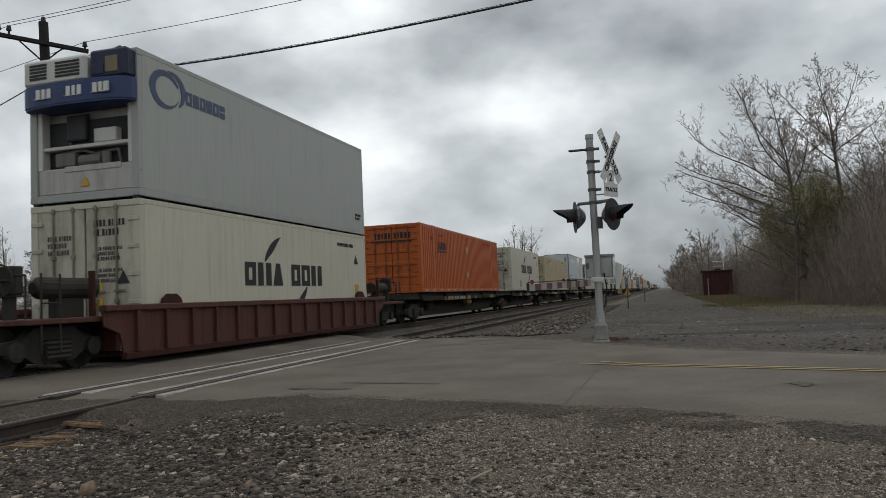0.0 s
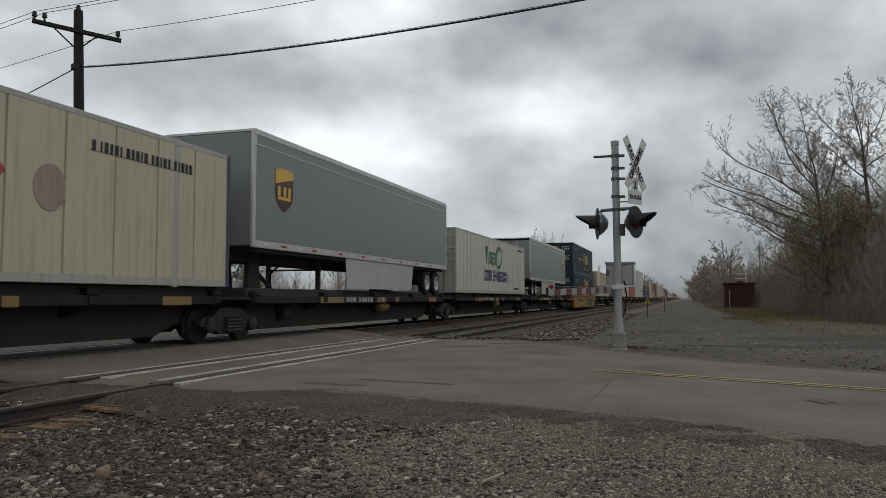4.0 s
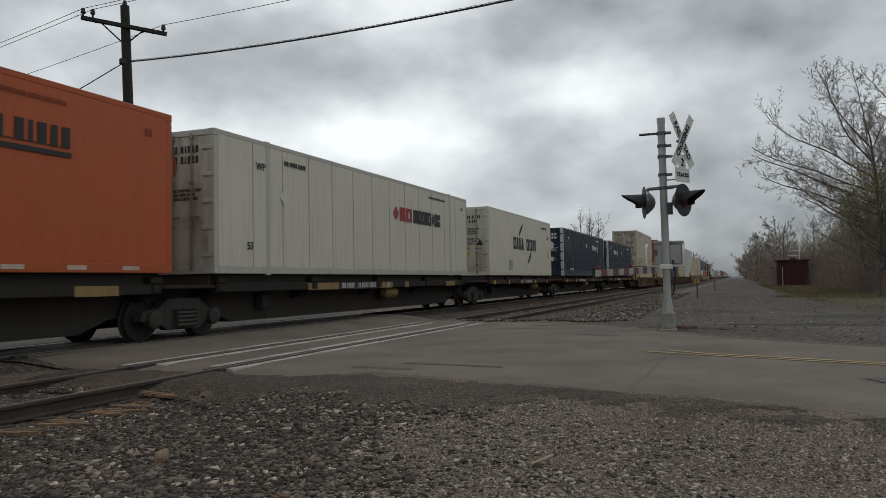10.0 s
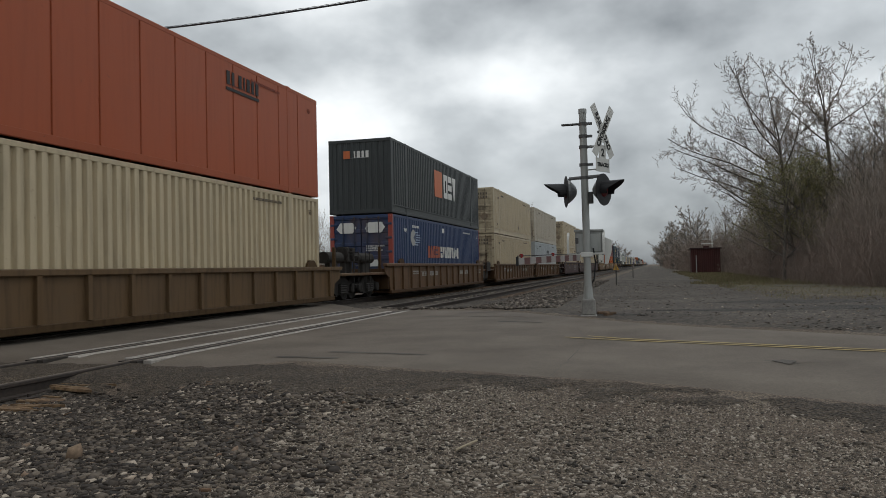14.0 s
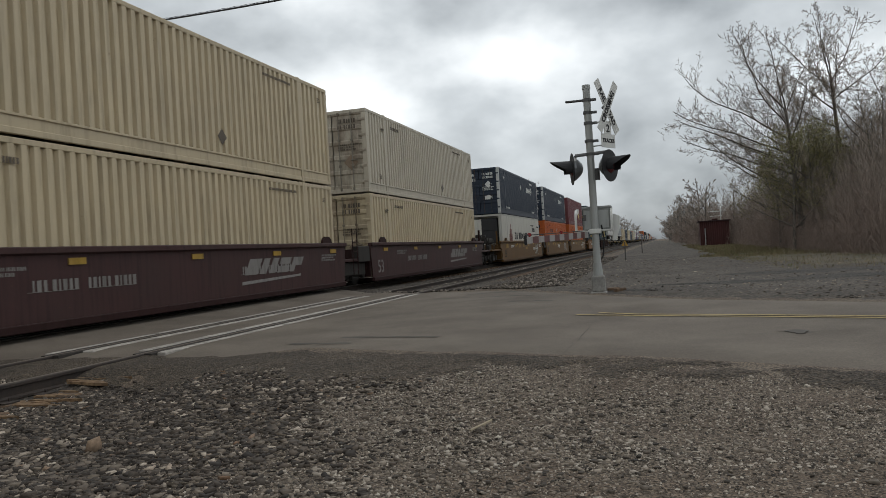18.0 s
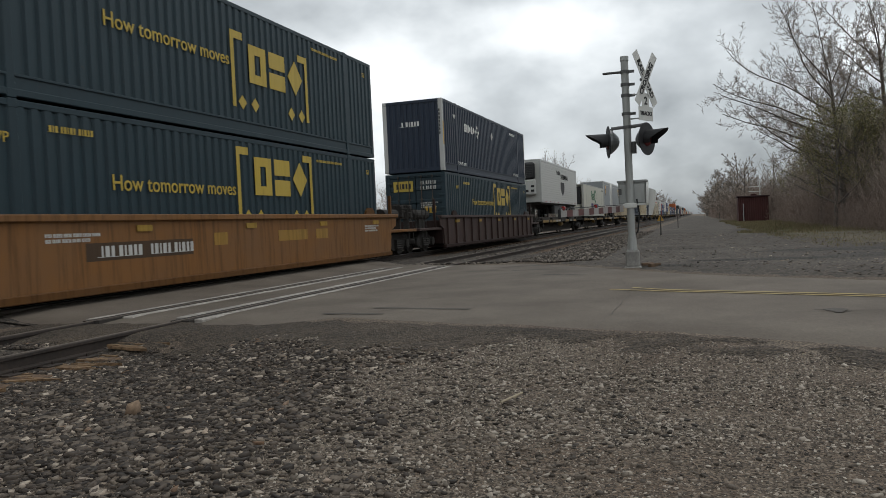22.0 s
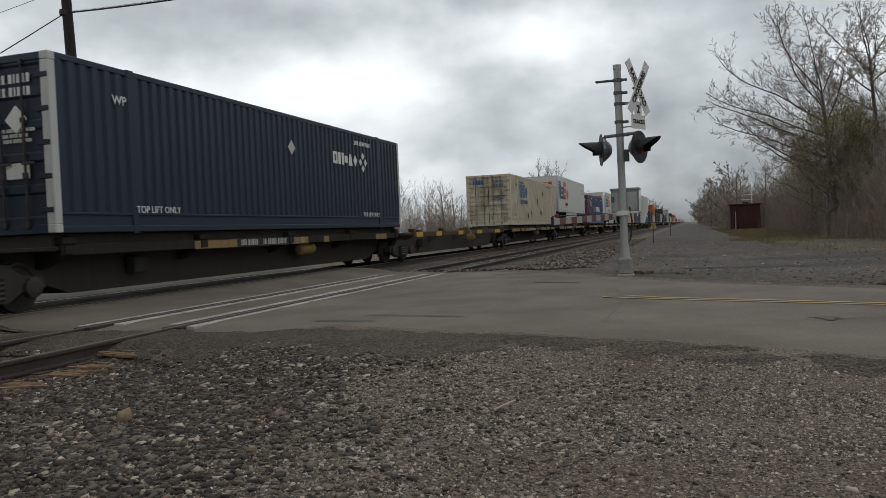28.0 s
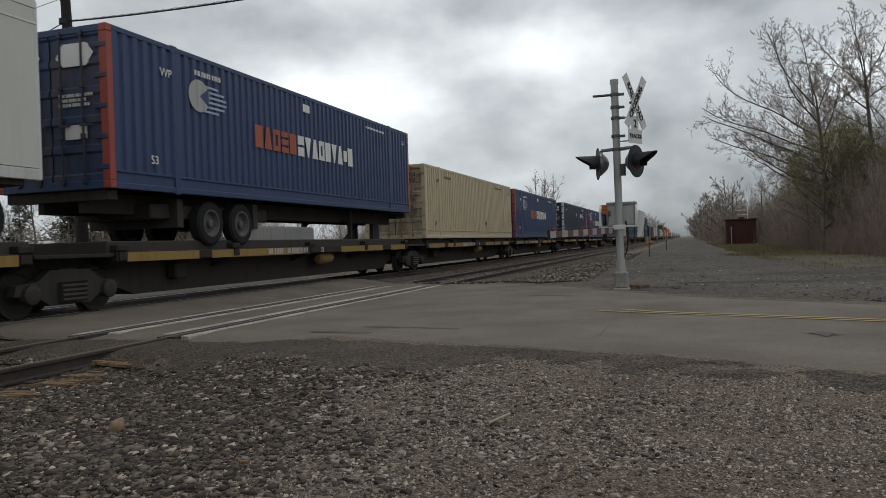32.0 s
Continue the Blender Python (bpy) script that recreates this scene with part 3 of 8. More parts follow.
    if z > 3:
        tl = cached("twist_lock", lambda: MB().box(-0.07, 0.07, -0.07, 0.07, -0.052, 0.004, 0.01).mesh("twist_lock", DARK))
        for x in (-1, 1):
            for y in ((0.09, L - 0.09) if L < 14 else (o, L - o)):
                part("twist_lock", tl, None, t, at=Matrix.Translation((x * (HALF - 0.12), y, 0)))
    ride(t, s, z)
    return t


def reefer_end(t, h):
    """The refrigeration machinery in a container's end."""
    part("front_wall", MB().box(-HALF + 0.16, HALF - 0.16, 0.35, 0.4, 0.15, h - 0.13), WHITE, t)
    part("lower_cover", MB().box(-HALF + 0.17, HALF - 0.17, 0.05, 0.36, 0.16, 0.72, 0.03).box(-0.5, 0.9, 0.03, 0.06, 0.62, 0.74, 0.01), paint((0.42, 0.41, 0.38), 0.5, 0.5, 0.0, 0.4), t)
    part("machine_bay", MB().box(-HALF + 0.18, HALF - 0.18, 0.26, 0.35, 0.72, 1.75), BLACK, t, "dark machinery recess")
    part("compressor", MB().tube((-0.2, 0.2, 0.86), (0.35, 0.2, 0.86), 0.13, 12).tube((0.45, 0.18, 0.76), (0.45, 0.18, 1.0), 0.1, 10).box(-0.8, -0.3, 0.1, 0.3, 0.76, 1.05, 0.02), paint((0.14, 0.13, 0.12), 0.6, 0.5), t)
    part("control_box", MB().box(0.2, 0.75, 0.08, 0.3, 1.2, 1.5, 0.02), WHITE, t)
    rim = [(HALF - 0.01, 0.3), (-HALF + 0.01, 0.3)] + [(-(HALF - 0.01) * math.cos(u), 0.02 - 0.42 * math.sin(u) ** 0.55) for u in [math.pi * k / 20 for k in range(21)]]
    part("fuel_tank", MB().slab_z(rim, 1.98, 2.42).slab_z([(x * 0.985, y + 0.015) for x, y in rim], 1.94, 1.98), paint((0.030, 0.052, 0.145), 0.5, 0.6, 0.0, 0.4), t, "blue fuel tank of a clip-on generator")
    part("bay_shelf", MB().box(-HALF + 0.17, HALF - 0.17, 0.08, 0.3, 1.12, 1.2, 0.015), WHITE, t)
    for x in (-HALF + 0.17, HALF - 0.29):
        part("bay_post", MB().box(x, x + 0.12, 0.04, 0.3, 0.7, 1.95, 0.015), WHITE, t)
    part("pipework", MB().path([(-0.7, 0.2, 0.76), (-0.7, 0.18, 1.06), (-0.1, 0.16, 1.08), (0.2, 0.16, 0.98), (0.75, 0.16, 1.04), (0.78, 0.2, 0.78)], 0.03, 6).path([(-0.5, 0.22, 1.25), (-0.45, 0.22, 1.8), (0.0, 0.22, 1.85)], 0.025, 6), paint((0.10, 0.095, 0.09), 0.5, 0.5), t)
    part("evaporator_box", MB().box(-0.55, -0.05, 0.14, 0.3, 1.3, 1.85, 0.03), paint((0.035, 0.035, 0.04), 0.6, 0.5), t)
    g2 = MB().box(-HALF + 0.12, 0.35, -0.3, 0.25, 2.42, 2.98, 0.06)
    part("generator_hood", g2, WHITE, t, "white louvred generator hood")
    lv = MB()
    for a, b in ((-1.05, -0.62), (-0.4, 0.2)):
        for i in range(5):
            zz = 2.55 + i * 0.07
            lv.box(a, b, -0.315, -0.295, zz, zz + 0.045)
    part("louvre", lv, BLACK, t)
    part("generator_engine", MB().box(0.42, HALF - 0.04, -0.28, 0.28, 2.42, 3.02, 0.05).tube((0.6, 0, 2.95), (1.0, 0, 3.05), 0.1, 10).box(0.5, 0.78, -0.3, -0.27, 2.5, 2.72, 0.01), paint((0.022, 0.028, 0.06), 0.6, 0.6, 0.0, 0.5), t, "dark blue engine housing")
    part("tan_panel", MB().box(0.82, 1.12, -0.3, -0.27, 2.52, 2.85, 0.01), paint((0.20, 0.16, 0.09), 0.6, 0.6), t)
    for x in (-0.85, -0.1, 0.55):
        part("tank_marking", MB().slab_y([(x + a, 2.1 + b) for a, b in comb(0.42, 0.2)], -0.415, -0.36), PURE, t)
    part("warning_sign", MB().slab_y([(-0.1, 0.3), (0.14, 0.3), (0.02, 0.5)], 0.03, 0.036), SAFETY, t)


def tyre_wheel(parent, x, y, z, r=0.5, rim=None):
    w = part("wheel", MB().lathe(0, [(-0.14, r * 0.62), (-0.14, r * 0.9), (-0.10, r), (0.10, r), (0.14, r * 0.9), (0.14, r * 0.62), (-0.05, r * 0.62)], 0, 0, 20), RUBBER, parent, "", Matrix.Translation((x, y, z)))
    # A given rim colour is darkened for wheels that stand in shade.
    part("rim", MB().lathe(0, [(-0.10, r * 0.6), (0.145, r * 0.63), (0.145, r * 0.55), (0.04, r * 0.42), (0.06, r * 0.2), (0.12, r * 0.18), (0.13, r * 0.05)], 0, 0, 18), paint(rim, 0.6, 0.5) if rim else STEELRIM, w, "wheel rim with shade in its colour" if rim else "steel wheel rim")
    return w


def trailer(label, s, L, color, wheels="tail", nose="front", rail=(0.5, 0.5, 0.48), top=5.42, bottom=2.42, skirt=None, deck=1.3, box=True, group="highway trailers", seam=1.22, name="semi_trailer", ridges=False, axles=None, rim=None):
    t = thing(name, label, "trailer", group)
    h = top - bottom
    body = paint(color, 0.4, 0.12, 0.0, 0.06)
    rm = paint(rail, 0.4, 0.4, 0.3, 0.2)
    if box:
        for sgn in (1, -1):
            mb = MB()
            if ridges:
                n = 16
                p = (h - 0.36) / n
                out = [(HALF - 0.04, 0.19), (HALF - 0.012, 0.19)]
                for i in range(n):
                    zz = 0.19 + i * p
                    out += [(HALF, zz + 0.012), (HALF, zz + p - 0.024), (HALF - 0.012, zz + p - 0.012)]
                out.append((HALF - 0.04, h - 0.15))
                mb.slab_y([(sgn * a, z) for a, z in out], 0.1, L - 0.1)
            else:
                sheet_side(mb, sgn, 0.2, h - 0.16, 0.1, L - 0.1, seam)
            part("side_panel", mb, body, t)
        rl = MB()
        for sgn in (1, -1):
            a, b = sorted((sgn * (HALF - 0.06), sgn * (HALF + 0.006)))
            rl.box(a, b, 0.04, L - 0.04, 0.0, 0.19, 0.012)
            rl.box(a, b, 0.04, L - 0.04, h - 0.16, h - 0.005, 0.015)
            rl.box(a, b + 0.004, 0.04, L - 0.04, h - 0.42, h - 0.385, 0.008)
        part("rail_frame", rl, rm, t)
        n = int(L / 0.9)
        rf = MB()
        wf = MB()
        for i in range(n):
            y = 0.5 + i * (L - 1.2) / n
            (rf if i % 2 else wf).box(HALF + 0.006, HALF + 0.011, y, y + 0.26, 0.07, 0.125)
        part("red_reflector", rf, paint((0.35, 0.02, 0.02), 0.4, 0.2), t)
        part("white_reflector", wf, PURE, t)
        part("roof_panel", MB().box(-HALF + 0.02, HALF - 0.02, 0.05, L - 0.05, h - 0.06, h), rm, t)
        part("floor_panel", MB().box(-HALF + 0.06, HALF - 0.06, 0.08, L - 0.08, 0.02, 0.1), DARK, t)
        uf = MB().slab_y([(-1.25, 0.02), (1.25, 0.02), (1.25, -0.09), (0.5, -0.11), (0.5, -0.30), (-0.5, -0.30), (-0.5, -0.11), (-1.25, -0.09)], 0.3, L - 0.3)
        part("underframe", uf, DARK, t, "dark underframe below the floor")
        part("tail_wall", MB().box(-HALF + 0.04, HALF - 0.04, L - 0.09, L - 0.03, 0.02, h - 0.05, 0.02), body, t)
        pb = MB().box(-0.06, 0.06, -0.06, 0.06, 0, h - 0.01, 0.03).mesh("corner_post", rm)
        for x in (-1, 1):
            for y in (0.06, L - 0.06):
                part("corner_post", pb, None, t, at=Matrix.Translation((x * (HALF - 0.06), y, 0)))
        if nose == "rear":
            for sx in (1, -1):
                a, b = (0.01, HALF - 0.13) if sx > 0 else (-HALF + 0.13, -0.01)
                d = part("door", MB().box(a, b, 0.02, 0.07, 0.15, h - 0.2, 0.01), body, t)
                part("lock_rod", MB().tube((sx * 0.35, 0.0, 0.12), (sx * 0.35, 0.0, h - 0.15), 0.02, 8), rm, d)
            part("bumper", MB().box(-1.15, 1.15, 0.05, 0.15, -0.62, -0.5, 0.01).box(-0.8, -0.7, 0.06, 0.14, -0.5, 0.02).box(0.7, 0.8, 0.06, 0.14, -0.5, 0.02), rm, t)
        else:
            part("front_wall", MB().box(-HALF + 0.08, HALF - 0.08, 0.03, 0.09, 0.05, h - 0.08, 0.02), body, t)
    wz = deck + 0.5 - bottom
    ax = (L - 1.15, L - 2.4) if wheels == "tail" else (1.15, 2.4)
    if wheels == "tail_one":
        ax = (L - 1.0,)
    if wheels == "lead_one":
        ax = (1.0,)
    ax = axles or ax
    lead = wheels.startswith("lead")
    for y in ax:
        for x in (-1.1, 1.1):
            tyre_wheel(t, x, y, wz, 0.5, rim)
    sub = MB()
    for y in ax:
        sub.tube((-1.0, y, wz), (1.0, y, wz), 0.07, 8)
    y0, y1 = min(ax) - 0.7, max(ax) + 0.7
    sub.box(-0.55, -0.4, y0, y1, wz + 0.05, 0.02, 0).box(0.4, 0.55, y0, y1, wz + 0.05, 0.02)
    sub.box(-0.5, 0.5, y0, y0 + 0.1, wz, wz + 0.2).box(-0.5, 0.5, y1 - 0.1, y1, wz, wz + 0.2)
    part("axle_frame", sub, TRUCK, t)
    lg = L * 0.28 if not lead else L * 0.72
    leg = MB()
    for x in (-0.85, 0.85):
        leg.box(x - 0.06, x + 0.06, lg - 0.06, lg + 0.06, deck + 0.12 - bottom, 0.02, 0)
        leg.box(x - 0.13, x + 0.13, lg - 0.13, lg + 0.13, deck + 0.08 - bottom, deck + 0.14 - bottom)
        leg.tube((x, lg, -0.55), (x * 0.6, lg + 0.6, 0.02), 0.035, 6)
    leg.tube((-0.85, lg, -0.4), (0.85, lg, -0.4), 0.03, 6)
    part("landing_gear", leg, TRUCK, t)
    hy = L * 0.09 if not lead else L * 0.91
    ht = MB()
    ht.slab_x([(hy - 0.3, deck - bottom), (hy + 0.35, deck - bottom), (hy + 0.2, -0.02), (hy - 0.2, -0.02)], -0.5, -0.36)
    ht.slab_x([(hy - 0.3, deck - bottom), (hy + 0.35, deck - bottom), (hy + 0.2, -0.02), (hy - 0.2, -0.02)], 0.36, 0.5)
    ht.box(-0.6, 0.6, hy - 0.4, hy + 0.4, -0.12, -0.01, 0.02)
    ht.tube((0, hy + 0.2, -0.1), (0, hy + (2.0 if not lead else -2.0), deck - bottom), 0.06, 8)
    part("hitch_stand", ht, paint((0.05, 0.05, 0.045), 0.7, 0.5, 0.0, 0.5), t)
    if skirt:
        a, b = skirt
        part("side_skirt", MB().slab_x([(a, 0.0), (b, 0.0), (b - 0.25, -0.95), (a + 0.1, -0.95)], HALF - 0.05, HALF - 0.03), paint((0.40, 0.41, 0.39), 0.45, 0.4), t, "pale side skirt panel")
    ride(t, s, bottom)
    return t


# ---- rail cars ----


def truck(parent, y):
    """A two-axle railway truck centred at y under its car."""
    t = part("truck", cached("bolster", lambda: MB().box(-1.05, 1.05, -0.2, 0.2, 0.62, 0.95, 0.03).mesh("truck", TRUCK)), None, parent, "black cast railway truck", Matrix.Translation((0, y, 0)))

    def frame_mesh(x):
        sf = MB()
        out = [(-1.2, 0.52), (-1.15, 0.70), (-0.72, 0.74), (-0.45, 0.93), (0.45, 0.93), (0.72, 0.74), (1.15, 0.70), (1.2, 0.52), (0.75, 0.50), (0.45, 0.32), (-0.45, 0.32), (-0.75, 0.50)]
        sf.slab_x(out, x - 0.09, x + 0.09)
        for yy in (-0.89, 0.89):
            sf.lathe(x + (0.09 if x > 0 else -0.09), [(-0.06, 0.17), (0.08, 0.17), (0.1, 0.1)], yy, 0.54, 12)
        return sf.mesh("side_frame", TRUCK)

    for x in (-1.0, 1.0):
        part("side_frame", cached(("side_frame", x), lambda: frame_mesh(x)), None, t)
    for x in (-1.12, 1.12):
        part("spring_nest", cached(("spring", x), lambda: MB().slab_y([(x - 0.08, 0.36)] + [(x + (0.09 if i % 2 else 0.06), 0.36 + 0.04 * i) for i in range(10)] + [(x - 0.08, 0.72)], -0.28, 0.28).mesh("spring_nest", TRUCK)), None, t)
    part("centre_bearing", MB().tube((0, 0, 0.9), (0, 0, 1.05), 0.22, 12), TRUCK, t)
    for yy in (-0.89, 0.89):
        ws = cached("wheelset", wheelset_mesh)
        o = part("wheelset", ws, None, t, "", Matrix.Translation((0, yy, 0.54)))
        WHEELSETS.append(o)
    return t


def wheelset_mesh():
    mb = MB()
    for x in (-0.755, 0.755):
        s = 1 if x > 0 else -1
        mb.lathe(x, [(-0.075 * s, 0.455), (-0.05 * s, 0.455), (-0.04 * s, 0.42), (0.06 * s, 0.415), (0.065 * s, 0.37), (0.03 * s, 0.33), (0.02 * s, 0.16), (0.07 * s, 0.13), (0.07 * s, 0.07)], 0, 0, 28)
    mb.tube((-1.05, 0, 0), (1.05, 0, 0), 0.085, 10)
    me = mb.mesh("wheelset", TRUCK)
    me.materials.append(SHINE)
    return me


def brake_wheel(parent, x, y, z, r=0.28):
    mb = MB()
    n = 18
    for i in range(n):
        a, b = 2 * math.pi * i / n, 2 * math.pi * (i + 1) / n
        mb.tube((x + r * math.cos(a), y, z + r * math.sin(a)), (x + r * math.cos(b), y, z + r * math.sin(b)), 0.018, 6)
    for i in range(5):
        a = 2 * math.pi * i / 5
        mb.tube((x, y, z), (x + r * math.cos(a), y, z + r * math.sin(a)), 0.012, 5)
    mb.tube((x, y - 0.05, z), (x, y + 0.15, z), 0.03, 8)
    return part("brake_wheel", mb, TRUCK, parent)


def ladder(parent, x, y, z0, z1, w=0.42, mat=None):
    mb = MB()
    for d in (0, w):
        mb.tube((x, y + d, z0), (x, y + d, z1), 0.018, 6)
    n = max(2, int((z1 - z0) / 0.3))
    for i in range(n):
        z = z0 + (i + 0.5) * (z1 - z0) / n
        mb.tube((x, y, z), (x, y + w, z), 0.014, 6)
    return part("ladder", mb, mat or TRUCK, parent)


def end_rail(parent, y, z, mat=None):
    mb = MB()
    for x in (-1.15, 1.15):
        mb.tube((x, y, z), (x, y, z + 0.75), 0.02, 6)
    mb.tube((-1.15, y, z + 0.75), (1.15, y, z + 0.75), 0.02, 6)
    mb.tube((-1.15, y, z + 0.4), (1.15, y, z + 0.4), 0.016, 6)
    return part("hand_rail", mb, mat or TRUCK, parent)


def spine_car(label, s, L, color=(0.035, 0.030, 0.026), stripe=(0.50, 0.30, 0.05), trucks=(), ends=(0.9, 0.9), number=True, arms=True, bar="53", deck=1.22, load=True, panels=((0.03, 0.17), (0.20, 0.46), (0.62, 0.83), (0.88, 0.97))):
    """A low spine car: a deep centre sill with arms and a slim yellow edge beam."""
    t = thing("spine_car", label, "rail car", "spine cars")
    m = paint(color, 0.7, 0.5, 0.0, 0.5)
    st = paint(stripe, 0.55, 0.5, 0.0, 0.5)
    a, b = -ends[0], L + ends[1]
    sill = MB().slab_x([(a, 0.62), (a, 1.14), (b, 1.14), (b, 0.62), (b - 1.5, 0.58), (b - 2.2, 0.34), (a + 2.2, 0.34), (a + 1.5, 0.58)], -0.62, 0.62)
    sill.box(-0.5, 0.5, a, b, 1.10, 1.16, 0.01)
    part("centre_sill", sill, DARK, t, "dirty dark deep centre sill")
    if load:
        # Dark box added to fill the gap, so no sky shows below the load.
        part("deck_plate", MB().box(-1.12, 1.12, 0.1, L - 0.1, deck - 0.12, deck + 0.20, 0.02), DARK, t, "dark filler box added in the gap below the load")
    for sgn in (1, -1):
        eb = MB()
        p, q = sorted((sgn * 1.16, sgn * 1.27))
        eb.box(p, q, 0.2, L - 0.2, deck - 0.19, deck, 0.01)
        part("edge_beam", eb, m, t)
        for y0, y1 in [(L * u, L * v) for u, v in panels]:
            p, q = sorted((sgn * 1.27, sgn * 1.276))
            part("yellow_panel", MB().box(p, q, y0, y1, deck - 0.20, deck - 0.02), st, t, "faded yellow panel")
    if arms:
        for y in (0.35, L * 0.26, L * 0.5, L * 0.74, L - 0.35):
            part("cross_arm", MB().slab_y([(-1.3, deck - 0.02), (1.3, deck - 0.02), (1.3, deck - 0.16), (0.4, 0.72), (-0.4, 0.72), (-1.3, deck - 0.16)], y - 0.11, y + 0.11), m, t)
            pd = cached(("pedestal", m.name, deck), lambda: MB().box(-0.11, 0.11, -0.16, 0.16, deck, deck + 0.13, 0.02).mesh("pedestal", m))
            for x in (-1.19, 1.19):
                part("pedestal", pd, None, t, "", Matrix.Translation((x, y, 0)))
    part("end_platform", MB().box(-1.25, 1.25, a, 0.15, deck - 0.1, deck - 0.03, 0.01), m, t)
    part("end_platform", MB().box(-1.25, 1.25, L - 0.15, b, deck - 0.1, deck - 0.03, 0.01), m, t)
    part("air_reservoir", MB().tube((0.98, 8.95, 0.86), (0.98, 9.02, 0.86), 0.10, 14, 0.17).tube((0.98, 9.02, 0.86), (0.98, 9.72, 0.86), 0.17, 14).tube((0.98, 9.72, 0.86), (0.98, 9.79, 0.86), 0.17, 14, 0.10), paint((0.20, 0.125, 0.035), 0.6, 0.6, 0.0, 0.4), t, "faded yellow air tank")
    part("brake_valve", MB().box(0.66, 0.9, L * 0.15, L * 0.15 + 0.4, 0.6, 0.95, 0.03), TRUCK, t)
    pipe = MB()
    pipe.path([(0.48, 0.3, 0.66), (0.48, L * 0.3, 0.58), (0.48, L * 0.7, 0.58), (0.48, L - 0.3, 0.66)], 0.025, 6)
    part("brake_pipe", pipe, TRUCK, t)
    if number:
        white = paint((0.40, 0.39, 0.36), 0.6, 0.4)
        part("number_panel", MB().box(1.27, 1.274, 5.5, 8.0, deck - 0.21, deck - 0.005), BLACK, t, "black number panel")
        bars(t, 1.278, 5.5, deck - 0.17, 0.75, 0.14, white)
        bars(t, 1.278, 6.45, deck - 0.17, 1.2, 0.14, white)
    if bar:
        side_text(bar, 0.2, paint((0.45, 0.44, 0.40), 0.6, 0.3), t, 1.283, L * 0.53, deck - 0.11)
    for y in trucks:
        truck(t, y)
    ride(t, s, RAIL - 0.12)
    return t


